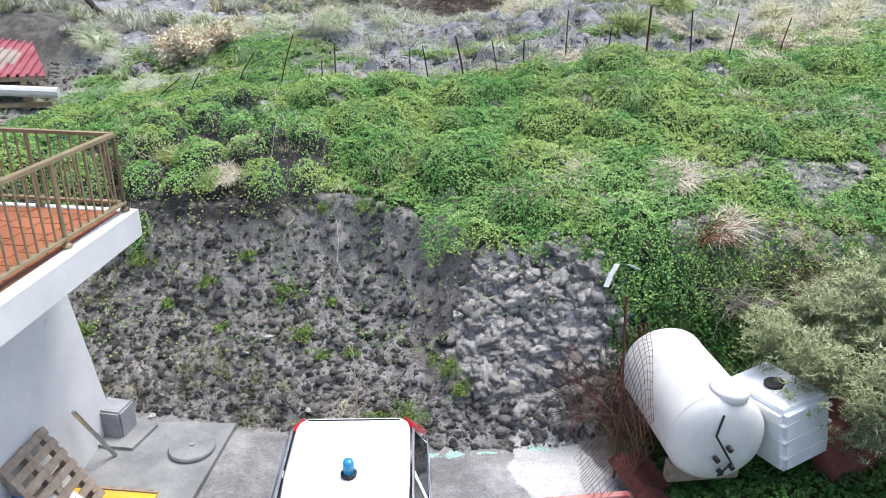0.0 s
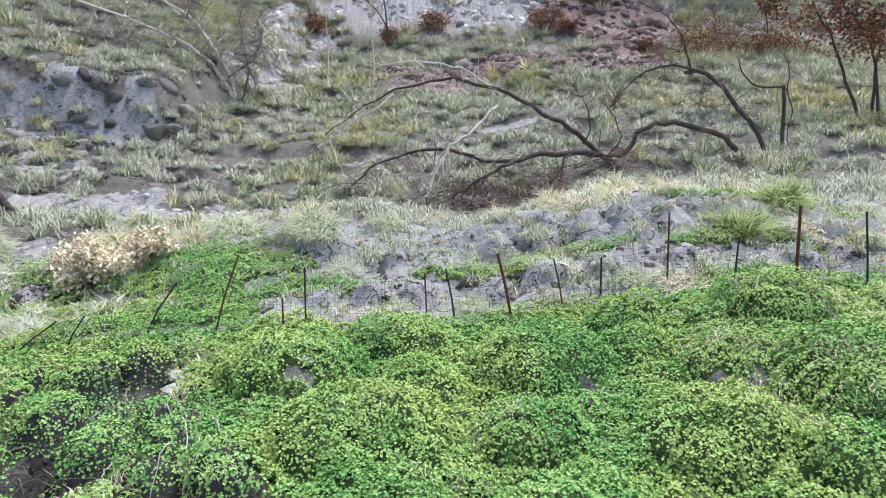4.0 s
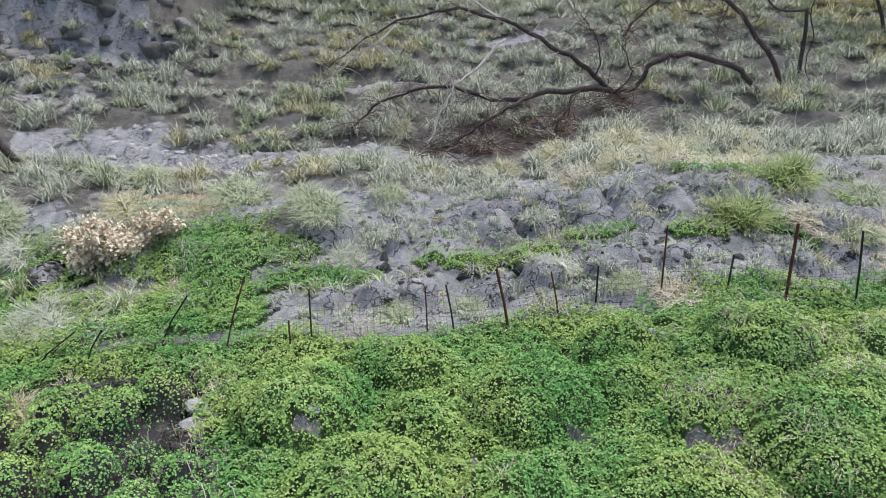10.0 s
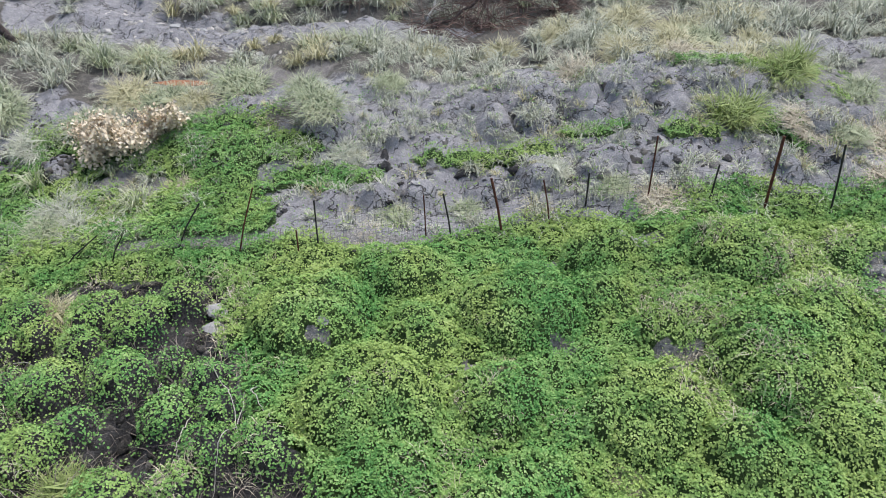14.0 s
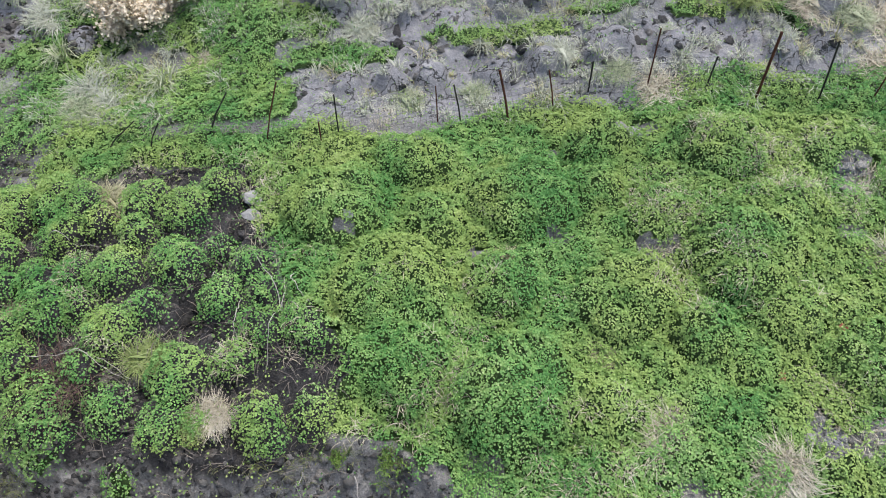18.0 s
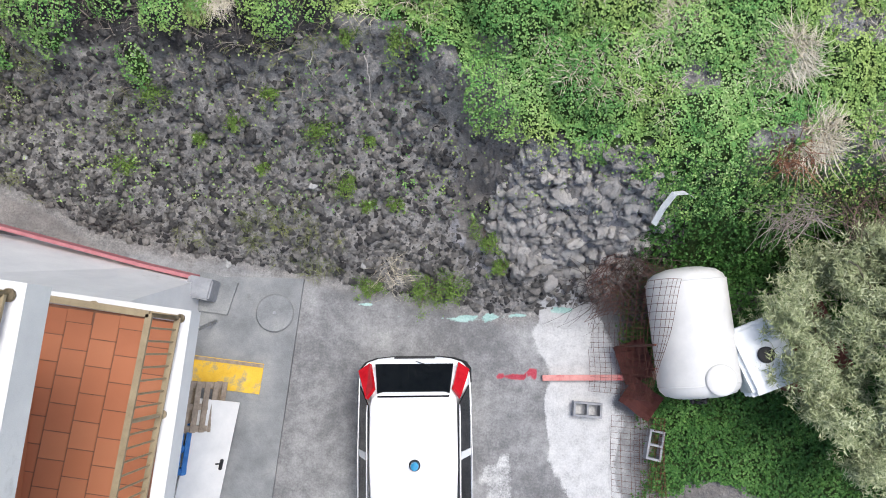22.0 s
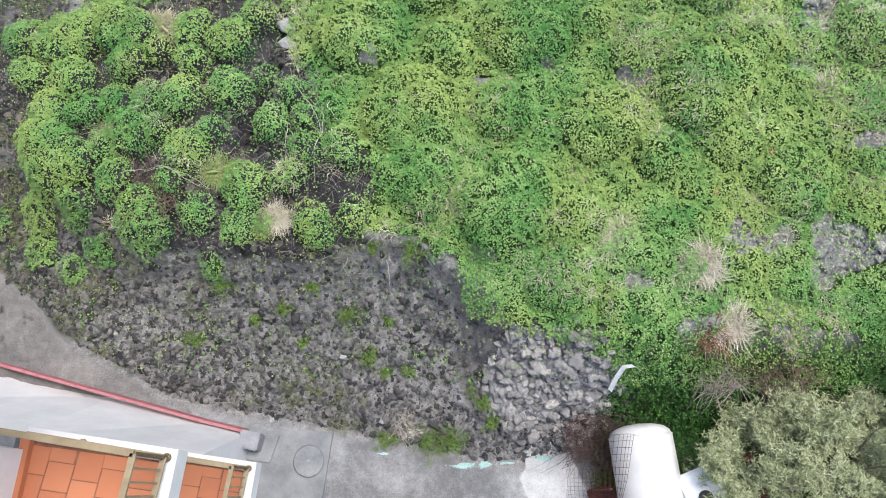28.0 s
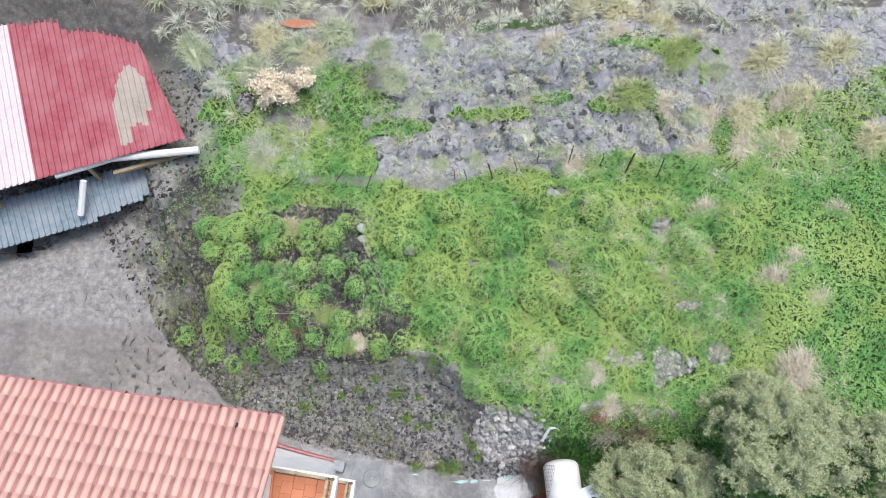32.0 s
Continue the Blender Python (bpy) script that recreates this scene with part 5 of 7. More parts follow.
beacon = part("beacon", lathe([(0.085, 0.0), (0.09, 0.04), (0.075, 0.05)], 16, m=pose(0.02, -1.6, 1.635)), BLACK_RUBBER, car, "black base of the flashing beacon")
part("beacon_lens", lathe([(0.07, 0.05), (0.062, 0.17), (0.05, 0.2), (0.02, 0.21)], 16, m=pose(0.02, -1.6, 1.635)), BLUE_LENS, beacon, "blue beacon lens", True)

# ---- tanks and scrap on the east side ----
tank = thing("water_tank", "large white plastic cylinder tank lying on its side", "tank", (3.45, 8.25, 1.2), 7.0)
AX = pose(0, 0, 0, 90, 0, 0)
part("shell", lathe([(0.08, -1.08), (0.3, -1.06), (0.5, -1.0), (0.6, -0.92), (0.645, -0.8), (0.65, 0.8), (0.63, 0.9), (0.56, 0.98), (0.4, 1.03), (0.1, 1.05)], 40, m=AX), POLYETHYLENE, tank, "smooth white tank shell", True)
for y in (-0.83, 0.83):
    part("seam", lathe([(0.648, y - 0.012), (0.655, y), (0.648, y + 0.012)], 40, m=AX), POLYETHYLENE, tank)
part("collar", lathe([(0.24, 0.55), (0.245, 0.66), (0.22, 0.69), (0.1, 0.7)], 28, m=pose(0.12, -0.75, 0.0)), POLYETHYLENE, tank, "round white filler lid", True)
for x, z in ((-0.1, -0.15), (0.05, 0.0), (0.12, -0.28), (-0.02, -0.35)):
    part("fitting", tube([(x, -1.07, z), (x + 0.02, -1.14, z - 0.02)], 0.035, 8), BLACK_RUBBER, tank, "black pipe fitting")
part("hose", tube([(-0.05, -1.02, 0.45), (-0.15, -1.1, 0.2), (0.0, -1.15, -0.05), (0.1, -1.14, -0.2), (-0.05, -1.13, -0.4)], 0.015, 6), BLACK_RUBBER, tank, "thin black hose")
part("cradle", box(-0.5, 0.5, -0.75, -0.6, -0.8, -0.5, 0.01), WOOD_GREY, tank, "timber cradle")
part("cradle", box(-0.5, 0.5, 0.6, 0.75, -0.8, -0.5, 0.01), WOOD_GREY, tank, "timber cradle")

cube_tank = thing("cube_tank", "cloudy white plastic cube tank tilted beside the cylinder tank", "tank", (4.62, 7.9, 0.72), 24, tip=(-6, -9))
part("shell", box(-0.42, 0.42, -0.54, 0.54, 0, 0.95, 0.07), CLOUDY_PLASTIC, cube_tank)
for z in (0.25, 0.5, 0.75):
    part("rib", box(-0.425, 0.425, -0.545, 0.545, z - 0.02, z + 0.02, 0.01), CLOUDY_PLASTIC, cube_tank)
part("tank_cap", lathe([(0.13, 0.94), (0.13, 0.99), (0.11, 1.0)], 20), BLACK_RUBBER, cube_tank, "black screw cap")
scrap = thing("rusty_box", "rust red metal box under the olive tree", "metal box", (5.4, 8.1, 0.4), 25)
for x0, x1, y0, y1, z0, z1 in ((-0.5, 0.5, -0.6, 0.6, 0, 0.03), (-0.5, -0.47, -0.6, 0.6, 0.03, 0.75), (0.47, 0.5, -0.6, 0.6, 0.03, 0.75), (-0.47, 0.47, -0.6, -0.57, 0.03, 0.75), (-0.47, 0.47, 0.57, 0.6, 0.03, 0.75)):
    part("panel", box(x0, x1, y0, y1, z0, z1), RUSTY_SHEET, scrap)
part("lid", box(-0.52, 0.52, -0.62, 0.62, 0.75, 0.78, 0.01), RUSTY_SHEET, scrap)

beam = thing("timber_beam", "red painted timber beam lying across the yard edge", "beam", (2.12, 7.44, 0.12), 2.5, tip=(0, -5))
part("beam", box(-0.95, 0.75, -0.05, 0.05, -0.05, 0.05, 0.006), RED_WOOD, beam)
for i, (x, y, w, h, r, z) in enumerate(((2.75, 7.75, 0.55, 0.7, 20, 0.3), (2.85, 7.1, 0.6, 0.5, -35, 0.33))):
    s = thing("rusty_sheet", "bent rust brown metal sheet lying in the weeds", "metal sheet", (x, y, z), r, tip=(6 - 10 * i, -8), group="rusty sheets")
    bm = bmesh.new()
    grid = [[bm.verts.new((w * (a / 6 - 0.5), h * (b / 5 - 0.5), 0.05 * math.sin(a * 1.1) + 0.03 * (b % 2))) for b in range(6)] for a in range(7)]
    for a in range(6):
        for b in range(5):
            bm.faces.new((grid[a][b], grid[a + 1][b], grid[a + 1][b + 1], grid[a][b + 1]))
    bmesh.ops.solidify(bm, geom=bm.faces[:], thickness=0.006)
    part("sheet", bm, RUSTY_SHEET, s)
pole = thing("iron_stake", "thin rusty iron stake holding the wire mesh", "stake", (2.5, 8.0, 0.0))
part("stake", tube([(0, 0, 0), (-0.05, 0, 1.5), (-0.16, 0, 2.9)], 0.018, 7), RUST, pole)


def wire_panel(name, label, at, fn, nu, nv, r=0.004):
    """Reinforcing mesh bent over a surface fn(u, v), with wires both ways."""
    t = thing(name, label, "wire mesh", at)
    for name2, count, along in (("wire", nu, 0), ("cross_wire", nv, 1)):
        for i in range(count + 1):
            u = i / count
            pts = [fn(u, k / 12) if along == 0 else fn(k / 12, u) for k in range(13)]
            part(name2, tube(pts, r, 4, None, False), RUST, t)
    return t


wire_panel("wire_mesh", "rusty steel mesh draped over the white tank", (3.0, 8.1, 0), lambda u, v: Vector((-0.55 + 0.6 * u * (1 - 0.7 * v), 0.95 - 1.9 * v, 0.5 + 1.45 * math.sin(min(u * 1.9, 1.5)) * (1 - 0.25 * v * v) + 0.05 * math.sin(9 * v + 4 * u))), 9, 15)
wire_panel("wire_mesh", "crumpled rusty mesh tangled at the foot of the slope", (2.6, 8.9, 0), lambda u, v: Vector((-0.75 + 1.4 * u + 0.1 * math.sin(8 * v), -0.5 + 1.0 * v + 0.15 * math.sin(5 * u), 0.35 + 0.75 * v + 0.3 * math.sin(6 * u + 2 * v))), 16, 14)
wire_panel("wire_mesh", "curled wire netting lying at the yard edge", (2.6, 5.9, 0), lambda u, v: Vector((-0.2 + 0.8 * math.sin(2.6 * u), -0.9 + 1.8 * v, 0.06 + 0.5 * math.sin(math.pi * u) + 0.05 * math.sin(7 * v))), 14, 18, 0.003)
wire_panel("wire_mesh", "loose wire netting leaning on the iron stake", (2.35, 7.8, 0), lambda u, v: Vector((-0.35 + 0.7 * u, -0.6 + 1.2 * v, 0.05 + 1.1 * u + 0.1 * math.sin(6 * v))), 10, 14, 0.003)
strip_ob = thing("plastic_strip", "pale torn plastic strip on the clay rubble", "plastic strip", (2.75, 10.35, float(ground_height(2.75, 10.35)) + 0.12))
bm = bmesh.new()
pts = [(-0.2, -0.5, 0.02), (-0.08, -0.25, 0.12), (0.06, -0.05, 0.22), (0.25, -0.02, 0.2), (0.42, -0.1, 0.14)]
lo = [bm.verts.new((x - 0.03, y + 0.03, z)) for x, y, z in pts]
hi = [bm.verts.new((x + 0.04, y - 0.03, z + 0.02)) for x, y, z in pts]
for i in range(4):
    bm.faces.new((lo[i], lo[i + 1], hi[i + 1], hi[i]))
bmesh.ops.solidify(bm, geom=bm.faces[:], thickness=0.004)
part("strip", bm, CLOUDY_PLASTIC, strip_ob)

# ---- the shed to the north-west ----
shed = thing("shed", "shed with a red corrugated metal roof half sunk in the slope", "shed", (-11.8, 20.88, 3.5), 20.3)


def ribbed(u0, u1, v0, v1, lift, bm=None, pitch=0.245):
    """A trapezoidal roofing sheet; u runs west along the eave, v up the slope. v1 may differ at both ends."""
    own = bmesh.new()
    va, vb = v1
    us, k = [], int(round((u1 - u0) / pitch))
    for i in range(k):
        b = u0 + i * pitch
        us += [(b, 0), (b + 0.15, 0), (b + 0.16, 0.075), (b + 0.22, 0.075)]
    us.append((u1, 0))
    rows = [[own.verts.new((-u, v, h + lift(v))) for u, h in us for v in ((v0 if e == 0 else va + (vb - va) * (u - u0) / (u1 - u0)),)] for e in (0, 1)]
    low = [[own.verts.new(x.co - Vector((0, 0, 0.012))) for x in row] for row in rows]
    for i in range(len(us) - 1):
        own.faces.new((rows[0][i], rows[0][i + 1], rows[1][i + 1], rows[1][i]))
        own.faces.new((low[0][i + 1], low[0][i], low[1][i], low[1][i + 1]))
        for e in (0, 1):
            own.faces.new((rows[e][i], low[e][i], low[e][i + 1], rows[e][i + 1]))
    return own


rise = lambda v: 0.09 * v
roof_part = part("roof", bmesh.new(), RED_SHEET, shed, "red corrugated roof")
for i in range(12):
    u0, u1 = 0.98 * i, 0.98 * (i + 1)
    ends = [float(np.interp(u, [0, 0.3, 0.6, 2.4, 6.4, 12], [0.15, 2.4, 4.5, 6.7, 7.1, 7.3])) for u in (u0, u1)]
    white = u0 > 5.2
    part("roof_sheet", ribbed(u0, u1, -0.1, ends, rise), PALE_SHEET if white else RED_SHEET, roof_part, "pale washed roof sheet" if white else "red roof sheet")
for i, (v0, v1, v2) in enumerate(((1.5, 3.0, 3.3), (0.9, 3.5, 3.75), (1.1, 3.75, 3.7), (1.0, 3.6, 3.4), (0.35, 3.3, 2.9), (0.3, 2.7, 2.1))):
    part("worn_patch", ribbed(0.98 + 0.245 * i, 1.225 + 0.245 * i, v0, (v1, v2), lambda v: 0.09 * v + 0.006), WORN_SHEET, roof_part, "grey patch where the paint has worn off")
part("purlin", box(-12, -0.1, 0.0, 0.1, -0.16, -0.03), WOOD_GREY, shed, "timber purlin")
part("purlin", box(-12, -1.5, 4.0, 4.1, 0.2, 0.32), WOOD_GREY, shed, "timber purlin")
part("beam", tube([(0.35, -0.5, -0.45), (-3.0, 0.1, -0.25), (-5.2, 0.0, -0.2)], 0.16, 10), POLYETHYLENE, shed, "white tube along the eave")
part("beam", box(-3.2, 0.1, -0.35, -0.2, -0.85, -0.72), BEIGE_STEEL, shed, "fallen roof edge trim")
lower = part("lower_roof", bmesh.new(), BLUE_SHEET, shed, "blue grey lower roof")
for i in range(8):
    u0, u1 = 1.6 + 0.98 * i, 1.6 + 0.98 * (i + 1)
    part("roof_sheet", ribbed(u0, u1, -1.55 + 0.16 * max(0, 3 - i), (0.3, 0.3), lambda v: -1.5 + 0.25 * v), BLUE_SHEET, lower)
part("post", tube([(-4.3, -0.4, -0.5), (-5.0, -1.3, -1.45)], 0.13, 8), POLYETHYLENE, shed, "pale slanting post")
for x in (-0.6, -4.0, -8.0, -11.5):
    part("post", box(x - 0.07, x + 0.07, 0.0, 0.14, -3.2, -0.15), BEIGE_STEEL, shed, "steel post")
part("wall", box(-12, -1.4, 3.9, 4.05, -1.2, 0.2), PLASTER, shed, "pale back wall")

barrow = thing("wheelbarrow", "grey wheelbarrow standing beside the lower shed roof", "wheelbarrow", (-18.85, 16.85, float(ground_height(-18.85, 16.85))), 5)
bm = bmesh.new()
lo = [bm.verts.new(p) for p in ((-0.3, -0.22, 0.3), (0.35, -0.2, 0.3), (0.35, 0.2, 0.3), (-0.3, 0.22, 0.3))]
hi = [bm.verts.new(p) for p in ((-0.48, -0.35, 0.62), (0.5, -0.3, 0.55), (0.5, 0.3, 0.55), (-0.48, 0.35, 0.62))]
bm.faces.new(lo)
for i in range(4):
    bm.faces.new((lo[i], lo[(i + 1) % 4], hi[(i + 1) % 4], hi[i]))
bmesh.ops.solidify(bm, geom=bm.faces[:], thickness=0.01)
part("tray", bm, CHROME, barrow)
for s in (-1, 1):
    part("handle", tube([(0.6, 0, 0.2), (-0.2, s * 0.22, 0.28), (-0.95, s * 0.3, 0.55)], 0.02, 6), RUST, barrow)
    part("leg", tube([(-0.3, s * 0.24, 0.3), (-0.35, s * 0.26, 0.0)], 0.02, 6), RUST, barrow)
part("wheel", lathe([(0.08, -0.04), (0.18, -0.04), (0.18, 0.04), (0.08, 0.04)], 16, m=pose(0.62, 0, 0.18, 90, 0, 0)), BLACK_RUBBER, barrow)
bags = thing("scrap_heap", "small heap of white and dark scrap by the shed post", "scrap heap", (-17.6, 18.4, float(ground_height(-17.6, 18.4))))
for i in range(9):
    a = random.uniform(0, 6.28)
    bm = clod_shape(i + 40, 2, 0.4)
    bmesh.ops.scale(bm, vec=(random.uniform(0.1, 0.3), random.uniform(0.08, 0.2), random.uniform(0.08, 0.16)), verts=bm.verts)
    bmesh.ops.translate(bm, vec=(0.45 * math.cos(a), 0.3 * math.sin(a), 0.1), verts=bm.verts)
    part("scrap", bm, POLYETHYLENE if i % 3 == 0 else DARK_IRON, bags)


# ---- plants and trees ----
BARK_BURNT = surface("burnt_bark", [(0.3, srgb(44, 38, 38)), (0.5, srgb(72, 62, 60)), (0.75, srgb(108, 98, 94))], 10, 0.95, bump=0.7, fine=50, distance=0.02)
BARK_PALE = surface("bleached_dead_wood", [(0.3, srgb(160, 154, 148)), (0.7, srgb(216, 210, 202))], 10, 0.9, bump=0.5, fine=50)
BARK_OLIVE = surface("olive_bark", [(0.3, srgb(82, 76, 66)), (0.7, srgb(132, 124, 108))], 8, 0.95, bump=0.7, fine=40)
TWIG_BROWN = leafy("dry_brown_twigs", [(0.2, srgb(78, 62, 58)), (0.6, srgb(120, 98, 90)), (0.9, srgb(164, 140, 126))], 1.0)
SCORCHED = leafy("scorched_leaves", [(0.15, srgb(82, 54, 44)), (0.5, srgb(124, 84, 64)), (0.85, srgb(170, 128, 98))], 0.5)
OLIVE_LEAF = leafy("olive_leaves", [(0.12, srgb(94, 104, 72)), (0.4, srgb(132, 142, 100)), (0.65, srgb(168, 174, 134)), (0.9, srgb(200, 204, 170))], 3.2, single=0.55)
THISTLE = leafy("cream_dry_flowers", [(0.15, srgb(196, 178, 150)), (0.5, srgb(228, 214, 190)), (0.9, srgb(246, 238, 222))], 1.5)
TALL_GREEN = leafy("tall_green_blades", [(0.15, srgb(104, 122, 66)), (0.5, srgb(146, 162, 98)), (0.9, srgb(190, 194, 138))], 1.0)
GREY_TWIG = leafy("grey_dead_twigs", [(0.2, srgb(112, 104, 98)), (0.6, srgb(158, 148, 140)), (0.9, srgb(192, 182, 172))], 1.0)
WEED = leafy("yellow_green_weed", [(0.15, srgb(72, 96, 44)), (0.5, srgb(110, 138, 66)), (0.9, srgb(150, 170, 94))], 1.0)


def ground_z(x, y):
    return float(ground_height(x, y))


def wander(points, steps_, jitter, seed):
    """A finer, crooked line through the points."""
    rnd = random.Random(seed)
    pts = [Vector(p) for p in points]
    out = []
    for i in range(len(pts) - 1):
        p0, p1, p2, p3 = pts[max(i - 1, 0)], pts[i], pts[i + 1], pts[min(i + 2, len(pts) - 1)]
        for k in range(steps_):
            t = k / steps_
            q = 0.5 * ((2 * p1) + (p2 - p0) * t + (2 * p0 - 5 * p1 + 4 * p2 - p3) * t * t + (3 * p1 - p0 - 3 * p2 + p3) * t ** 3)
            out.append(q + Vector((rnd.uniform(-1, 1), rnd.uniform(-1, 1), rnd.uniform(-1, 1))) * jitter)
    out.append(pts[-1])
    return out


def limb(parent, name, points, r0, r1, material, seed, jitter=0.03, label=""):
    line = wander(points, 4, jitter, seed)
    r0, r1 = r0 * 0.62, r1 * 0.7
    n = len(line)
    return part(name, tube(line, [r0 + (r1 - r0) * (i / (n - 1)) ** 0.8 for i in range(n)], 7), material, parent, label, True), line


def twigs(parent, lines, count, length, radius, material, seed, sag=0.2, label=""):
    """Fine side twigs, with forks, along limb lines, in one part."""
    rnd = random.Random(seed)
    bm = bmesh.new()
    for _ in range(count):
        line = rnd.choice(lines)
        i = rnd.randrange(max(1, len(line) // 4), len(line))
        p = line[i]
        d = Vector((rnd.uniform(-1, 1), rnd.uniform(-1, 1), rnd.uniform(-0.6, 1))).normalized()
        ln = length * rnd.uniform(0.4, 1.2)
        pts = [p]
        for k in range(3):
            d = (d + Vector((rnd.uniform(-0.4, 0.4), rnd.uniform(-0.4, 0.4), rnd.uniform(-0.4, 0.3) - sag))).normalized()
            pts.append(pts[-1] + d * ln / 3)
        tube(pts, [radius, radius * 0.7, radius * 0.5, radius * 0.25], 3, bm, False)
        if rnd.random() < 0.6:
            d2 = (d + Vector((rnd.uniform(-1, 1), rnd.uniform(-1, 1), rnd.uniform(-0.5, 0.8)))).normalized()
            tube([pts[1], pts[1] + d2 * ln * 0.3, pts[1] + d2 * ln * 0.5 + Vector((0, 0, -0.1 * ln))], [radius * 0.6, radius * 0.4, radius * 0.2], 3, bm, False)
    return tagged(part("twig_mass", bm, material, parent, label), kind="stuff")


# the burnt tree fallen across the hillside
fallen = thing("fallen_tree", "burnt fallen tree with arching bare branches on the hillside", "dead tree", (0, 0, 0))
L = []
for k, (pts, r0, r1, mat, name) in enumerate((
    ([(5.9, 33.6, 5.9), (4.91, 33, 6.51), (3.88, 33, 7.34), (2.46, 33, 8.12), (1.25, 33, 8.7), (-0.34, 33, 9.04), (-1.93, 33, 8.77), (-3.52, 33, 8.07), (-4.83, 32.8, 7.07)], 0.2, 0.03, BARK_BURNT, "trunk"),
    ([(1.25, 33, 8.7), (0.25, 33.1, 9.27), (-1.14, 33.2, 9.69), (-3.11, 33.3, 9.58)], 0.08, 0.03, BARK_PALE, "branch"),
    ([(4.9, 33, 6.5), (2.76, 32.2, 6.45), (1.22, 32, 6.2), (-0.52, 32, 6.56), (-2.26, 32, 6.3), (-3.42, 31.8, 5.7), (-3.91, 31.7, 5.1)], 0.19, 0.03, BARK_BURNT, "branch"),
    ([(2.2, 32.1, 6.4), (1.52, 31.2, 6.1), (0.6, 30.8, 5.6), (-0.51, 30.4, 5.0), (-1.45, 30, 4.6), (-1.9, 29.4, 4.5)], 0.12, 0.04, BARK_BURNT, "branch"),
    ([(5.14, 33.2, 6.4), (5.97, 33.4, 6.5), (6.56, 33.6, 7.35), (7.79, 33.9, 7.6), (9.26, 34, 7.37), (10.25, 34, 6.75), (10.9, 34, 5.9)], 0.12, 0.16, BARK_BURNT, "branch"),
    ([(3.9, 32.6, 6.5), (3.3, 31.8, 5.9), (2.9, 31.2, 5.2), (2.6, 30.8, 4.9)], 0.08, 0.03, BARK_BURNT, "branch"),
    ([(1.2, 32.9, 8.1), (0.3, 32.2, 7.2), (-0.4, 31.6, 6.7), (-0.9, 31, 5.8), (-1.3, 30.4, 4.9)], 0.09, 0.04, BARK_PALE, "branch"),
    ([(-2.4, 33, 8.5), (-3.2, 32.6, 7.9), (-4.4, 32.2, 7.0), (-5.0, 32, 6.6)], 0.06, 0.03, BARK_PALE, "branch"),
    ([(4.4, 33, 6.9), (4.5, 32.6, 7.8), (4.1, 32.5, 8.5), (3.6, 32.4, 8.9)], 0.05, 0.015, BARK_BURNT, "branch"),
    ([(5.2, 33.1, 6.4), (5.6, 32.6, 7.1), (5.2, 32.4, 7.9), (5.4, 32.3, 8.4)], 0.05, 0.015, BARK_BURNT, "branch"))):
    _, line = limb(fallen, name, pts, r0, r1, mat, k, 0.075)
    L.append(line)
twigs(fallen, L[3:4] + L[5:6] + L[2:3], 330, 1.5, 0.015, TWIG_BROWN, 3, 0.35, "brown brushwood")
twigs(fallen, L[:3] + L[6:8], 140, 1.1, 0.016, BARK_PALE, 4, 0.1, "pale twigs")
twigs(fallen, L[8:] + L[4:5] + L[0:1], 170, 0.9, 0.014, TWIG_BROWN, 5, 0.05)

bent = thing("bent_tree", "burnt bare tree with drooping arched limbs", "dead tree", (0, 0, 0))
L = []
for k, (pts, r0, r1) in enumerate((
    ([(11.95, 34.6, 5.8), (11.31, 34.6, 7.27), (10.5, 34.6, 8.21), (9.81, 34.6, 9.03), (9.03, 34.6, 9.54), (8.4, 34.6, 9.5)], 0.17, 0.11),
    ([(9.03, 34.6, 9.5), (7.87, 34.4, 9.74), (6.83, 34.3, 9.46), (5.92, 34.2, 8.69), (5.6, 34.1, 8.2)], 0.09, 0.03),
    ([(8.62, 34.6, 9.44), (8.33, 34.7, 10.66), (7.66, 34.8, 11.57), (6.7, 34.9, 12.06)], 0.09, 0.02),
    ([(9.4, 34.6, 9.4), (9.0, 34.2, 8.7), (8.8, 34, 8.2)], 0.04, 0.015),
    ([(8.4, 34.6, 10.2), (7.8, 34.4, 10.3), (7.3, 34.3, 10.1)], 0.04, 0.015))):
    _, line = limb(bent, "trunk" if k == 0 else "branch", pts, r0, r1, BARK_BURNT, 20 + k)
    L.append(line)
twigs(bent, L, 240, 1.0, 0.015, TWIG_BROWN, 6, 0.05)
snag = thing("snag", "broken burnt snag with one long side limb", "dead tree", (0, 0, 0))
L = []
for k, (pts, r0, r1) in enumerate((([(12.95, 36, 6.2), (12.92, 36, 7.69), (12.84, 36, 9.2)], 0.15, 0.1), ([(12.84, 36, 9.16), (11.79, 36, 9.15), (11.2, 36, 9.6), (10.94, 36, 10.19)], 0.09, 0.03), ([(12.9, 36, 9.1), (13.2, 35.9, 8.2), (13.0, 35.8, 7.3), (13.2, 35.7, 6.5)], 0.05, 0.02), ([(13.0, 36, 9.0), (13.0, 36.1, 10.0), (12.6, 36.2, 10.6)], 0.04, 0.015))):
    _, line = limb(snag, "trunk" if k == 0 else "branch", pts, r0, r1, BARK_BURNT, 30 + k)
    L.append(line)
twigs(snag, L, 60, 0.7, 0.01, TWIG_BROWN, 7, 0.1)

bare = thing("bare_tree", "pale leafless tree leaning on the upper slope", "dead tree", (0, 0, 0))
L = []
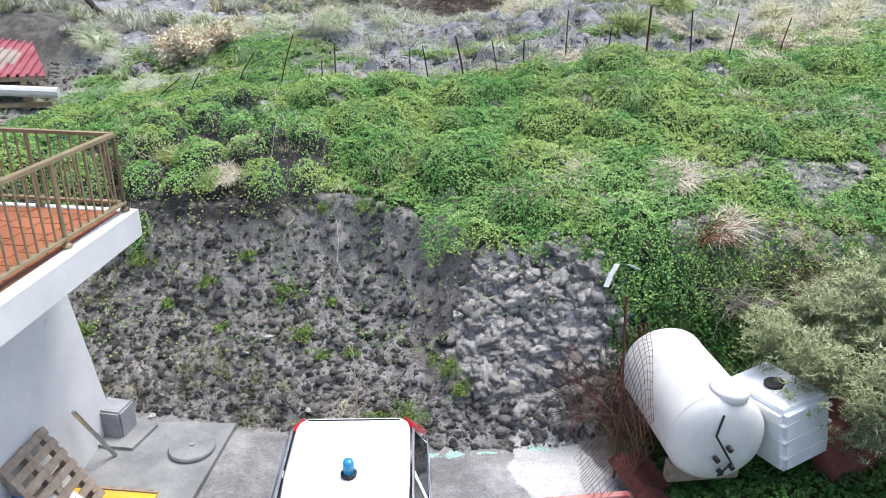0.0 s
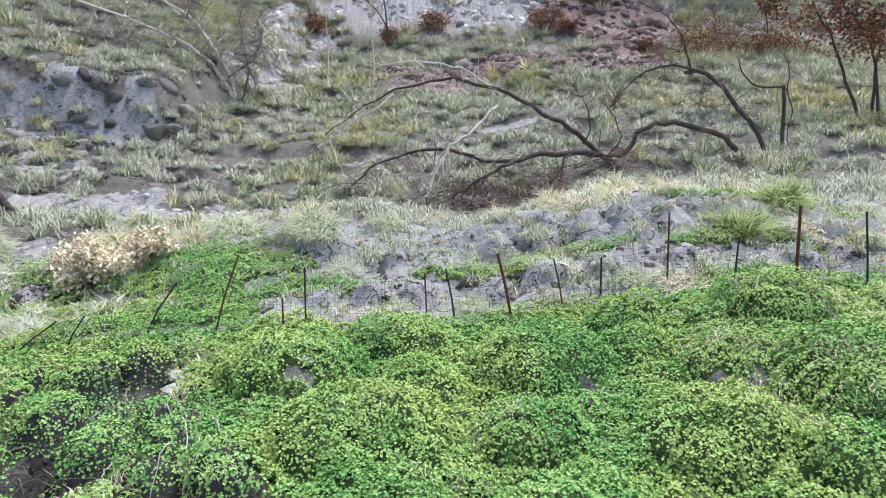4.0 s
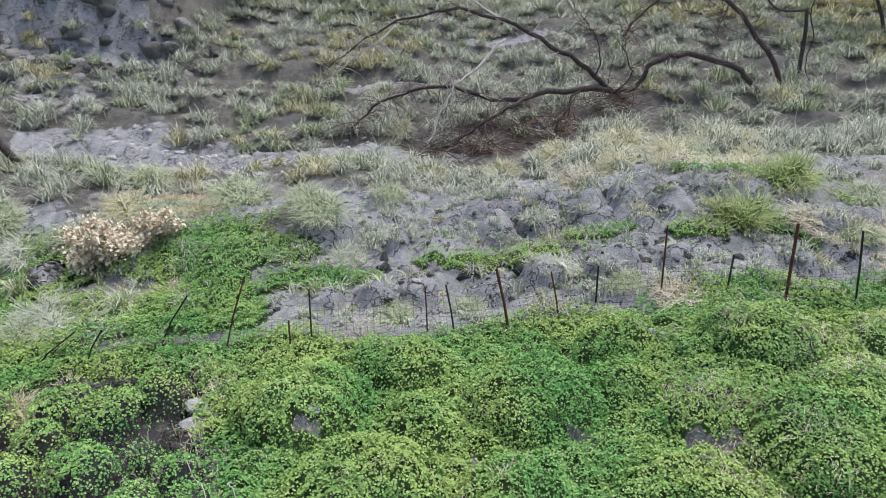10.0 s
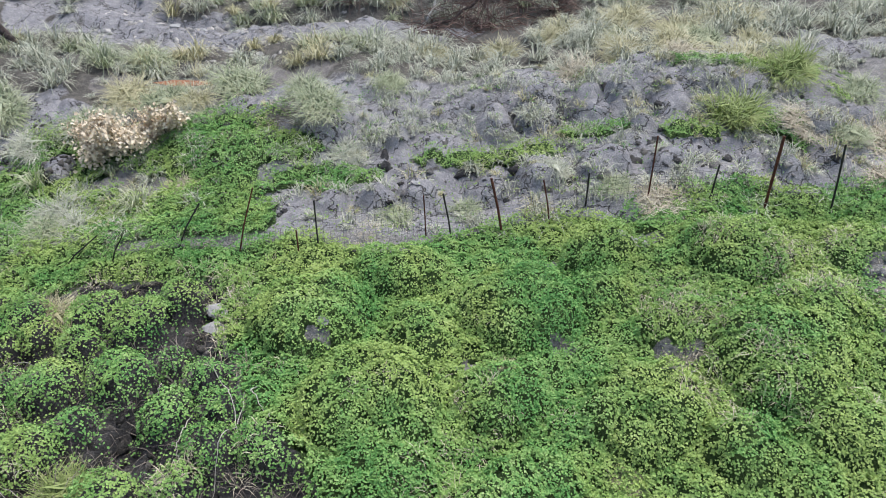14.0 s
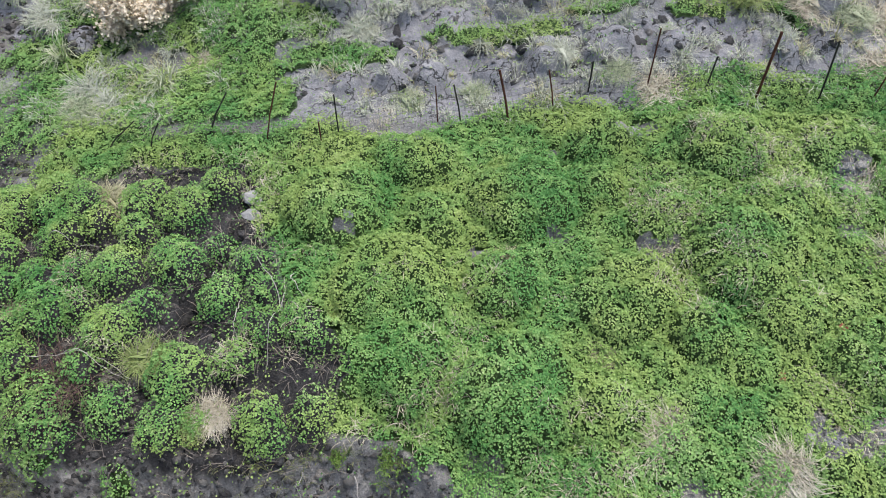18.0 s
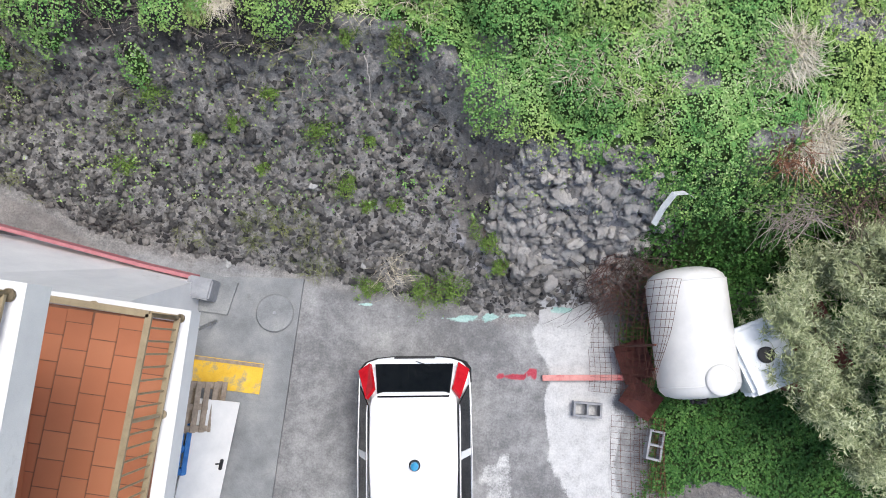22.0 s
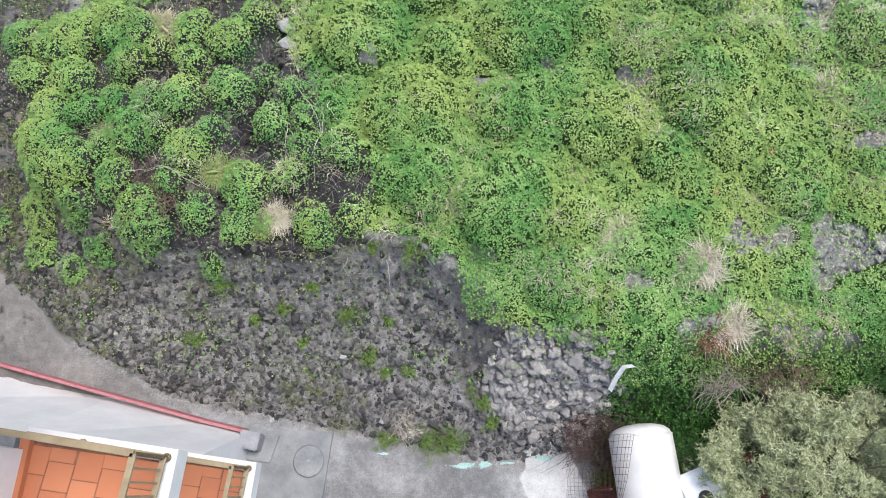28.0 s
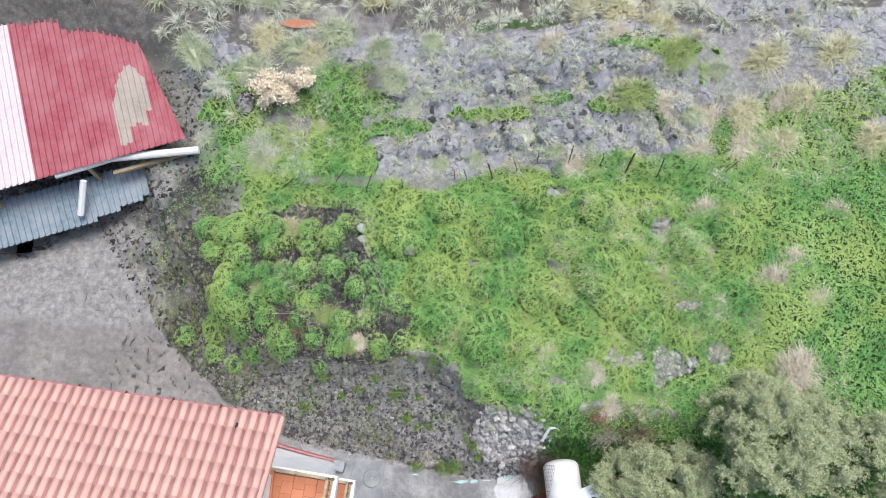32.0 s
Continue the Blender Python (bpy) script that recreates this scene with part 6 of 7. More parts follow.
for k, (pts, r0, r1) in enumerate((
    ([(-12.0, 47, 8.3), (-12.25, 47, 9.3), (-13.26, 47, 10.88), (-14.59, 46.8, 12.07), (-16.68, 46.6, 12.94), (-21.13, 46.3, 14.66)], 0.32, 0.06),
    ([(-12.1, 47, 8.5), (-12.5, 47.3, 10.59), (-13.66, 47.5, 12.37), (-14.52, 47.7, 13.55), (-16.87, 48, 14.99), (-19, 48, 16.4)], 0.26, 0.05),
    ([(-12.0, 47, 8.6), (-11.28, 47, 10.3), (-11.53, 47.2, 11.8), (-11.78, 47.2, 13.57), (-11.2, 47.2, 14.4)], 0.12, 0.03),
    ([(-13.3, 47, 10.9), (-15.0, 47, 10.8), (-17.0, 46.8, 11.9), (-19.5, 46.7, 12.6)], 0.08, 0.02),
    ([(-12.3, 47, 9.4), (-14.0, 46.3, 9.3), (-15.2, 46.0, 8.9)], 0.07, 0.02),
    ([(-12.5, 47.2, 10.4), (-11.0, 46.6, 11.2), (-10.4, 46.4, 12.4), (-10.6, 46.3, 13.4)], 0.06, 0.02),
    ([(-14.6, 47, 13.4), (-14.2, 47, 14.8), (-13.2, 47, 16.2)], 0.06, 0.02))):
    _, line = limb(bare, "trunk" if k == 0 else "limb", pts, r0, r1, BARK_PALE if k in (0, 1, 3) else BARK_OLIVE, 40 + k, 0.06)
    L.append(line)
twigs(bare, L, 800, 1.9, 0.03, GREY_TWIG, 8, 0.0, "grey brown twigs")

for k, (x, y, h, lean) in enumerate(((-5.26, 55.5, 7.0, -0.3), (-8.26, 55.5, 4.6, -0.1))):
    t = thing("dead_sapling", "thin white dead sapling on the upper slope", "dead tree", (0, 0, 0), group="dead saplings")
    z = ground_z(x, y)
    _, l1 = limb(t, "trunk", [(x, y, z - 0.2), (x + lean * 0.2, y, z + h * 0.4), (x + lean * 0.6, y, z + h * 0.7), (x + lean, y, z + h)], 0.09, 0.03, BARK_PALE, 60 + k, 0.04)
    twigs(t, [l1], 26, 1.2, 0.014, GREY_TWIG, 61 + k, -0.1)


def foliage(parent, centres, count, spread_, size, material, label="", name="crown"):
    """A ragged crown: leaves gathered in small clumps about the centres."""
    per = count // len(centres)
    c = np.repeat(np.asarray(centres, float), per, 0)
    c = c + rng.normal(size=c.shape) * spread_
    v, f = leaves(c, size, 0.25, 0.45)
    return tagged(part(name, mesh_from(name, v, f, material), None, parent, label), kind="stuff")


# scorched trees on the eastern skyline
for k, (stems, n) in enumerate((
    (((19.61, 42, [(0, 0), (-0.95, 2.0), (-1.6, 3.6), (-2.9, 5.6), (-4.1, 7.2), (-5.5, 9.0)]), (20.1, 42.2, [(0, 0), (0.1, 2.4), (-0.4, 4.2), (-1.7, 5.6), (-2.2, 8.0)]), (20.5, 42, [(0, 0), (-0.4, 2.6), (-0.2, 4.8), (0.6, 7.5)])), 1),
    (((26.4, 67.6, [(0, 0), (-0.3, 2.3), (-0.7, 5.8), (0.2, 10.5)]),), 2),
    (((25.5, 47, [(0, 0), (0.4, 3.0), (-0.3, 6.0), (0.6, 10.0)]), (25.9, 47.2, [(0, 0), (1.2, 3.2), (2.2, 6.0)])), 3),
    (((21.5, 67, [(0, 0), (0.2, 1.9), (-0.1, 3.6)]),), 4),
    (((-5.1, 67.6, [(0, 0), (-0.3, 2.9), (-0.9, 5.8), (-1.0, 8.7)]), (-4.9, 67.9, [(0, 0), (-0.6, 2.0), (-2.2, 3.8), (-4.6, 5.2)]), (-4.6, 67.8, [(0, 0), (1.7, 1.0), (3.4, 1.4)])), 5))):
    t = thing("scorched_tree", "fire scorched tree with dark stems and rusty hanging leaves", "tree", (0, 0, 0), group="scorched trees")
    L = []
    for j, (x, y, pts) in enumerate(stems):
        z = ground_z(x, y) - 0.2
        _, line = limb(t, "stem", [(x + a, y, z + b) for a, b in pts], 0.15, 0.03, BARK_BURNT, 70 + 5 * k + j, 0.05)
        L.append(line)
    twigs(t, L, 90, 1.6, 0.02, TWIG_BROWN, 80 + k, 0.0)
    if n in (1, 3):
        pick = [p for line in L for p in line[len(line) // 2:]]
        cs = [p + Vector((random.uniform(-1.2, 1.2), random.uniform(-1, 1), random.uniform(-1.2, 0.6))) for p in pick for _ in range(2)]
        foliage(t, cs, 5200, 0.32, 0.17, SCORCHED, "rusty dead leaves")
# scorched bushes under them
for k, (x, y, r) in enumerate(((18.0, 61.0, 2.2), (21.5, 64.5, 2.6), (24.2, 63.0, 2.4), (27.5, 64.0, 2.2), (7.8, 70.5, 1.6), (-1.9, 70.8, 1.4), (10.2, 69.0, 1.0), (-11.6, 70.2, 1.3), (15.3, 64.0, 1.1), (-5.0, 68.4, 1.0), (13.5, 74.5, 1.8))):
    z = ground_z(x, y)
    t = thing("scorched_bush", "rusty brown scorched bush on the upper slope", "bush", (0, 0, 0), group="scorched bushes")
    stems = [[Vector((x, y, z)), Vector((x + random.uniform(-0.6, 0.6) * r, y, z + 0.7 * r)), Vector((x + random.uniform(-1, 1) * r, y, z + random.uniform(0.7, 1.2) * r))] for _ in range(5)]
    for s in stems:
        part("stem", tube(s, [0.05, 0.035, 0.015], 5), BARK_BURNT, t)
    cs = [(x + random.gauss(0, 0.5) * r, y + random.gauss(0, 0.35) * r, z + abs(random.gauss(0.45, 0.3)) * r) for _ in range(26)]
    foliage(t, cs, 2300, 0.2 * r, 0.13, SCORCHED, name="foliage")

# dark pines along the skyline
PINE = leafy("dark_pine_needles", [(0.2, srgb(34, 44, 32)), (0.6, srgb(62, 74, 52)), (0.9, srgb(96, 104, 78))], 0.4)
for k in range(16):
    x = 11 + 1.9 * k + random.uniform(-0.8, 0.8)
    y = 80 + random.uniform(-5, 8)
    z, h = ground_z(x, y), random.uniform(7, 11)
    t = thing("pine_tree", "dark slender pine on the skyline", "tree", (0, 0, 0), group="skyline pines")
    limb(t, "trunk", [(x, y, z - 0.3), (x + random.uniform(-0.4, 0.4), y, z + h * 0.5), (x + random.uniform(-0.5, 0.5), y, z + h)], 0.2, 0.05, BARK_BURNT, 120 + k, 0.05)
    foliage(t, [(x + random.gauss(0, 0.9), y + random.gauss(0, 0.9), z + h * random.uniform(0.35, 1.0)) for _ in range(26)], 1700, 0.45, 0.3, PINE)

# olive trees by the tanks
for k, (x, y, r, h, n) in enumerate(((6.55, 8.3, 1.95, 2.6, 66000), (10.0, 10.4, 2.0, 2.8, 46000), (13.3, 9.4, 2.0, 2.8, 24000), (8.3, 6.2, 1.5, 2.3, 15000))):
    z = ground_z(x, y)
    t = thing("olive_tree", "bushy grey green olive tree beside the tanks", "tree", (0, 0, 0), group="olive trees")
    _, base = limb(t, "trunk", [(x, y, z - 0.15), (x + 0.1, y, z + 0.4), (x + 0.05, y - 0.05, z + 0.9)], 0.2, 0.13, BARK_OLIVE, 150 + k, 0.03)
    cs, rnd = [], random.Random(90 + k)
    for j in range(9):
        a, e = j * 2.4 + k, rnd.uniform(0.25, 1.2)
        tip = Vector((x + r * 0.85 * math.cos(a) * math.cos(e), y + r * 0.85 * math.sin(a) * math.cos(e), z + h * 0.55 + r * 0.75 * math.sin(e)))
        limb(t, "limb", [base[-1], (base[-1] + tip) / 2 + Vector((0, 0, 0.15)), tip], 0.07, 0.015, BARK_OLIVE, 160 + 10 * k + j, 0.04)
    for j in range(150):
        a, e, q = rnd.uniform(0, 6.283), math.asin(rnd.uniform(-0.35, 1)), rnd.uniform(0.55, 1.08)
        w = 1 + 0.28 * noise.noise((2.3 * math.cos(a), 2.3 * math.sin(a), e * 2 + 7 * k))
        cs.append((x + r * q * w * math.cos(a) * math.cos(e), y + r * q * w * math.sin(a) * math.cos(e), z + h * 0.52 + r * 0.72 * q * w * math.sin(e)))
    m = n // 9
    pick = np.asarray(cs)[rng.integers(0, len(cs), m)] + rng.normal(size=(m, 3)) * 0.14
    v, f = blades(pick, np.full(m, 0.1), np.full(m, 0.11), 0.0085, 14, 0.4, 1.8, True)
    tagged(part("crown", mesh_from("crown", v, f, OLIVE_LEAF), None, t, "narrow grey green leaves"), kind="stuff")

# ---- the fence along the crest of the bank ----
fence = thing("fence", "sagging wire fence on leaning rusty iron posts", "fence", (0, 0, 0))
tops = []
for k, (x, y, hx, hy, h, r, mat) in enumerate((
    (-8.03, 18.73, 0.9, 0.35, 0.7, 0.014, DARK_IRON), (-6.86, 18.62, 0.35, 0.2, 0.6, 0.013, DARK_IRON), (-5.67, 18.9, 0.55, 0.3, 0.85, 0.016, DARK_IRON), (-4.4, 18.55, 0.42, 0.3, 1.35, 0.016, RUST),
    (-3.2, 18.45, 0.0, 0.0, 0.6, 0.016, RUST), (-2.88, 18.65, -0.02, 0.1, 1.0, 0.016, DARK_IRON), (-0.94, 19.3, -0.05, 0.05, 0.85, 0.014, RUST), (-0.43, 19.2, -0.2, 0.1, 0.95, 0.017, DARK_IRON),
    (0.55, 19.3, -0.3, 0.15, 1.2, 0.026, RUST), (1.46, 19.55, -0.22, 0.1, 0.95, 0.015, RUST), (2.16, 20, 0.0, 0.05, 0.7, 0.018, DARK_IRON), (3.3, 19.85, 0.0, 0.1, 1.35, 0.016, RUST),
    (4.42, 19.7, 0.05, 0.05, 0.75, 0.017, DARK_IRON), (5.44, 19.58, 0.0, 0.05, 1.6, 0.028, RUST), (6.6, 19.4, -0.1, 0.1, 1.35, 0.019, DARK_IRON), (7.6, 19.4, 0.1, 0.0, 1.2, 0.016, RUST), (9.0, 19.6, 0.2, 0.0, 1.1, 0.016, RUST))):
    z = ground_z(x, y)
    part("post", tube([(x, y, z - 0.2), (x + hx * 0.5, y + hy * 0.5, z + h * 0.5), (x + hx, y + hy, z + h)], r, 6), mat, fence, "leaning rusty iron post" if mat is RUST else "dark iron post")
    tops.append((Vector((x, y, z)), Vector((hx, hy, h))))
for (a, da), (b, db) in zip(tops, tops[1:]):
    bm = bmesh.new()
    ha, hb = min(da.z, 0.75) / da.z, min(db.z, 0.75) / db.z
    for i in range(7):
        q = i / 6
        p0, p1 = a + da * ha * q, b + db * hb * q
        tube([p0, (p0 + p1) / 2 + Vector((0, 0, -0.04)), p1], 0.0022, 3, bm, False)
    n = max(3, int((b - a).length / 0.12))
    for i in range(1, n):
        q = i / n
        p0 = a + (b - a) * q
        d = da * ha + (db * hb - da * ha) * q
        tube([p0, p0 + d * 0.98], 0.002, 3, bm, False)
    tagged(part("netting", bm, DARK_IRON, fence, "rusty wire netting"), kind="stuff")


# ---- single tussocks and bushes ----
def tuft_mesh(count, material, width=0.011, droop=0.55, fan=0.95, locks=26, hang=0.35):
    """A tussock of blades gathered in locks that part at the crown and hang downhill."""
    a = rng.random(locks) * 2 * np.pi
    q = 0.5 * np.sqrt(rng.random(locks))
    seat = np.stack([q * np.cos(a), 0.75 * q * np.sin(a), 0 * a], 1)
    v, f = blades(seat, 0.2 + 0.2 * rng.random(locks), 0.7 + 0.5 * rng.random(locks), width, count // locks, droop, fan)
    reach = np.clip(v[:, 2], 0, 1)
    out = np.hypot(v[:, 0], v[:, 1]) + 1e-6
    v[:, 0] += 0.25 * reach * v[:, 0] / out
    v[:, 1] += 0.25 * reach * v[:, 1] / out - hang * reach ** 1.3
    v[:, 2] -= 0.35 * hang * reach ** 2
    return mesh_from("grass_tuft", v, f, material)


TUFTS = {"straw": [tuft_mesh(900, STRAW, 0.0085, 1.6, 0.75, 30, 0.9) for _ in range(4)], "dry": [tuft_mesh(760, DRY_GRASS, 0.0095, 1.1, 0.9, 26, 0.3) for _ in range(4)], "olive": [tuft_mesh(760, OLIVE_GRASS, 0.0095, 1.1, 0.9, 26, 0.25) for _ in range(4)], "grey": [tuft_mesh(800, GREY_GRASS, 0.009, 1.0, 1.0, 24, 0.35) for _ in range(4)], "green": [tuft_mesh(560, TALL_GREEN, 0.011, 0.7, 0.85, 22, 0.15) for _ in range(3)]}
TUFT_LABEL = {"grey": "soft grey green grass tussock on the slope", "straw": "bleached dry grass tuft on the slope", "dry": "dry yellow grass tussock on the slope", "olive": "olive green grass tussock behind the fence", "green": "tall fresh green grass clump behind the fence"}


def tuft(kind, x, y, size, height=0.9):
    ob = new("grass_tuft", random.choice(TUFTS[kind]))
    ob.location, ob.rotation_euler = (x, y, ground_z(x, y) - 0.04), ((0.5 if kind == "straw" else 0.35) + random.uniform(-0.2, 0.25), random.uniform(-0.3, 0.3), 0)
    ob.rotation_euler.rotate_axis('Z', random.uniform(-0.7, 0.7))
    ob.scale = (size, size, size * height)
    return tagged(ob, TUFT_LABEL[kind], "grass tuft", "grass tufts")


for x, y, s in ((2.66, 12.88, 0.55), (4.1, 12.3, 0.55), (6.54, 15.72, 0.5), (8.25, 18.22, 0.75), (10.4, 15.7, 0.8), (8.66, 14.66, 0.5), (4.75, 11.3, 0.6), (5.83, 11.5, 0.5), (9.83, 14.44, 0.5), (-4.3, 13.1, 0.4), (3.6, 19.9, 0.6), (11.3, 16.4, 0.75), (10.9, 12.6, 0.9), (-6.3, 21.6, 0.45), (6.2, 11.0, 0.4), (7.0, 22.3, 0.7), (8.6, 22.0, 0.75), (9.9, 20.9, 0.8), (11.4, 22.6, 0.9), (8.2, 20.6, 0.7), (2.5, 24.6, 0.7), (12.8, 18.3, 0.6), (12.2, 15.0, 0.7), (11.4, 12.9, 0.9), (5.0, 24.9, 0.6)):
    tuft("straw", x, y, s)
for x, y, s in ((-7.14, 17.4, 0.5), (6.71, 25.5, 0.85), (3.84, 26.2, 0.8), (5.24, 25.9, 0.9), (7.7, 28.9, 0.9), (-2.4, 31.9, 0.6), (9.8, 21.9, 0.8), (12, 22.5, 0.9), (11, 20.8, 0.8), (-8.9, 25.2, 0.8), (1.0, 28.2, 0.7), (2.6, 28.6, 0.8), (4.4, 28.9, 0.9), (6.1, 28.4, 0.9), (-1.0, 28.0, 0.6), (-6.8, 24.3, 0.7), (10.8, 24.3, 0.9), (13.5, 24.5, 0.9), (14.5, 21, 0.9), (0.3, 15.9, 0.3), (1.9, 14.1, 0.28), (7.7, 26.9, 0.7), (-8.2, 15.0, 0.4)):
    tuft("dry", x, y, s)
for x, y, s in ((-8.7, 20.9, 0.75), (-8.2, 20.2, 0.6), (-10.6, 23.4, 0.7), (-9.3, 23.9, 0.8), (-6.6, 23.9, 0.6), (1.6, 21.0, 0.45), (4.0, 21.4, 0.4), (-2.8, 22.2, 0.5), (-11.3, 21.2, 0.5)):
    tuft("grey", x, y, s)
for x, y, s in ((-8.98, 27.3, 0.9), (-5.87, 25.3, 0.95), (-4.09, 24.4, 0.7), (-3.46, 23.0, 0.7), (7.9, 21.8, 0.5), (-9.6, 23.9, 0.8), (-11.8, 24.6, 0.9), (6.3, 27.2, 0.8), (-2.0, 24.8, 0.5), (2.8, 20.4, 0.4), (-0.2, 20.2, 0.4), (-1.6, 20.0, 0.45), (-8.8, 20.0, 0.6), (8.9, 23.6, 0.6), (-7.7, 24.7, 0.8)):
    tuft("olive", x, y, s)
for x, y, s, h in ((5.65, 22.6, 0.8, 1.25), (7.36, 24.2, 0.8, 1.1), (-4.5, 12.9, 0.3, 0.8), (-5.6, 14.0, 0.45, 0.8)):
    tuft("green", x, y, s, h)


def leaf_bush(name, label, category, x, y, r, h, count, size, material, group="", stems=None):
    t = thing(name, label, category, (x, y, ground_z(x, y)), group=group)
    rnd = random.Random(int(x * 100 + y * 10))
    for j in range(5):
        a = rnd.uniform(0, 6.28)
        part("stem", tube([(0, 0, -0.05), (0.3 * r * math.cos(a), 0.3 * r * math.sin(a), h * 0.5), (0.7 * r * math.cos(a), 0.7 * r * math.sin(a), h * 0.85)], [0.02 * r + 0.004, 0.012 * r + 0.003, 0.004], 4), stems or TWIG_BROWN, t)
    cs = [(r * rnd.gauss(0, 0.45), r * rnd.gauss(0, 0.45), h * abs(rnd.gauss(0.5, 0.25))) for _ in range(24)]
    foliage(t, cs, count, 0.16 * r, size, material, name="foliage")
    return t


for x, y, r in ((-5.62, 12.0, 0.32), (-2.88, 11.45, 0.3), (-1.46, 12.55, 0.26), (-2.29, 12.6, 0.18), (-2.02, 11.4, 0.16), (-0.97, 8.85, 0.42), (-0.5, 8.95, 0.3), (0.08, 9.75, 0.3), (-2.06, 10.3, 0.16), (-2.43, 10.6, 0.2), (-1.55, 10.35, 0.14), (-2.0, 8.9, 0.25), (-4.3, 11.5, 0.2), (-6.4, 10.9, 0.24), (-3.6, 11.9, 0.2), (-5.0, 11.3, 0.16), (-3.9, 10.9, 0.14), (0.3, 9.3, 0.18)):
    leaf_bush("weed_bush", "small yellow green weed growing on bare soil", "weed", x, y, r, r * 0.9, int(900 * r / 0.25), 0.028, WEED, "weeds on the bare slope")
leaf_bush("thistle_bush", "large cream coloured dry flowering bush behind the fence", "bush", -8.3, 22.9, 0.85, 1.0, 5200, 0.085, THISTLE)
leaf_bush("thistle_bush", "smaller cream coloured dry flowering bush behind the fence", "bush", -7.2, 23.1, 0.5, 0.75, 2600, 0.08, THISTLE)


def brush(name, label, x, y, r, h, count, length, radius, material, z=None):
    """A heap of dead twigs."""
    t = thing(name, label, "brushwood", (x, y, ground_z(x, y) if z is None else z))
    rnd = random.Random(int(x * 50 + y * 7))
    bm = bmesh.new()
    for _ in range(count):
        a, q = rnd.uniform(0, 6.28), r * math.sqrt(rnd.random())
        p = Vector((q * math.cos(a), q * math.sin(a), rnd.uniform(0, h) * (1 - q / r * 0.7)))
        d = Vector((rnd.uniform(-1, 1), rnd.uniform(-1, 1), rnd.uniform(-0.15, 0.5))).normalized()
        pts = [p]
        for k in range(3):
            d = (d + Vector((rnd.uniform(-0.35, 0.35), rnd.uniform(-0.35, 0.35), rnd.uniform(-0.3, 0.15)))).normalized()
            pts.append(pts[-1] + d * length * rnd.uniform(0.15, 0.4))
        tube(pts, [radius, radius * 0.8, radius * 0.6, radius * 0.3], 3, bm, False)
    tagged(part("twig_mass", bm, material, t), kind="stuff")
    return t


for x, y, r, h, z in ((-0.6, 30.2, 1.5, 0.9, None), (0.9, 31.0, 1.3, 1.3, None), (5.2, 32.6, 0.9, 1.5, None), (2.6, 31.6, 1.1, 1.2, None)):
    brush("brushwood", "brown brushwood under the fallen tree", x, y, r, h, 110, 1.3, 0.014, TWIG_BROWN)
brush("brushwood", "dark tangle of dead twigs beside the white tank", 2.55, 9.3, 0.75, 0.7, 420, 1.0, 0.006, leafy("dark_rusty_twigs", [(0.2, srgb(58, 50, 48)), (0.6, srgb(92, 78, 74)), (0.9, srgb(130, 112, 104))], 1.0))
brush("brushwood", "grey dead branches lying above the olive tree", 4.9, 10.4, 0.5, 0.35, 240, 0.8, 0.006, GREY_TWIG)
brush("brushwood", "brown dead branches lying above the olive tree", 6.0, 10.5, 0.7, 0.4, 260, 0.9, 0.006, TWIG_BROWN)
brush("brushwood", "grey bush of dead twigs behind the fence", -3.9, 23.2, 0.55, 0.7, 240, 0.7, 0.007, GREY_TWIG)
brush("brushwood", "dry pinkish stems between creeper cushions", -6.9, 13.5, 0.6, 0.3, 200, 0.8, 0.006, TWIG_BROWN)
brush("brushwood", "straw stalks standing at the foot of the slope", -1.6, 9.2, 0.3, 0.4, 70, 0.5, 0.0035, STRAW)
brush("brushwood", "rusty dead roots hanging by the tufts", 4.5, 11.0, 0.4, 0.3, 160, 0.6, 0.007, SCORCHED)
reed = thing("dry_reed", "single tall dry reed at the foot of the slope", "reed", (-1.3, 9.0, ground_z(-1.3, 9.0)))
part("stem", tube([(0, 0, 0), (0.01, 0.0, 0.7), (-0.02, 0, 1.5)], [0.02, 0.014, 0.006], 6), STRAW, reed)
for j in range(6):
    part("leaf_blade", tube([(0, 0, 0.35 + 0.2 * j), (0.08 * (-1) ** j, 0.02, 0.5 + 0.2 * j), (0.16 * (-1) ** j, 0.02, 0.45 + 0.2 * j)], [0.006, 0.008, 0.002], 4), STRAW, reed)
for k, (x, y, dx, dy) in enumerate(((-4.0, 15.6, 0.7, -1.3), (-3.6, 15.3, 0.2, -1.6), (-4.3, 15.0, 0.5, -1.0), (-3.3, 15.5, 0.5, -0.9), (-6.9, 14.1, 1.1, -0.5), (-7.3, 13.9, 1.3, -0.2), (-8.0, 16.2, 0.8, 0.2), (-4.9, 15.6, 0.4, -0.5), (-2.2, 12.4, 0.5, -0.7), (-2.9, 12.5, 0.3, -0.6))):
    pts = []
    for j in range(6):
        q = j / 5
        px, py = x + dx * q + 0.18 * math.sin(3 * q + k), y + dy * q + 0.1 * math.cos(4 * q + k)
        pts.append((px, py, ground_z(px, py) + 0.1 + 0.22 * math.sin(math.pi * q)))
    t = thing("dry_vine", "long pale dry vine trailing over the slope", "vine", group="trailing vines")
    limb(t, "stem", pts, 0.014, 0.006, BARK_PALE, 300 + k, 0.015)
log = thing("fallen_log", "dark burnt log lying at the track", "log", (0, 0, 0))
limb(log, "trunk", [(-14.7, 28.3, 6.5), (-13.7, 28.3, 5.1), (-12.95, 28.25, ground_z(-12.95, 28.25) - 0.05)], 0.24, 0.15, BARK_BURNT, 201)

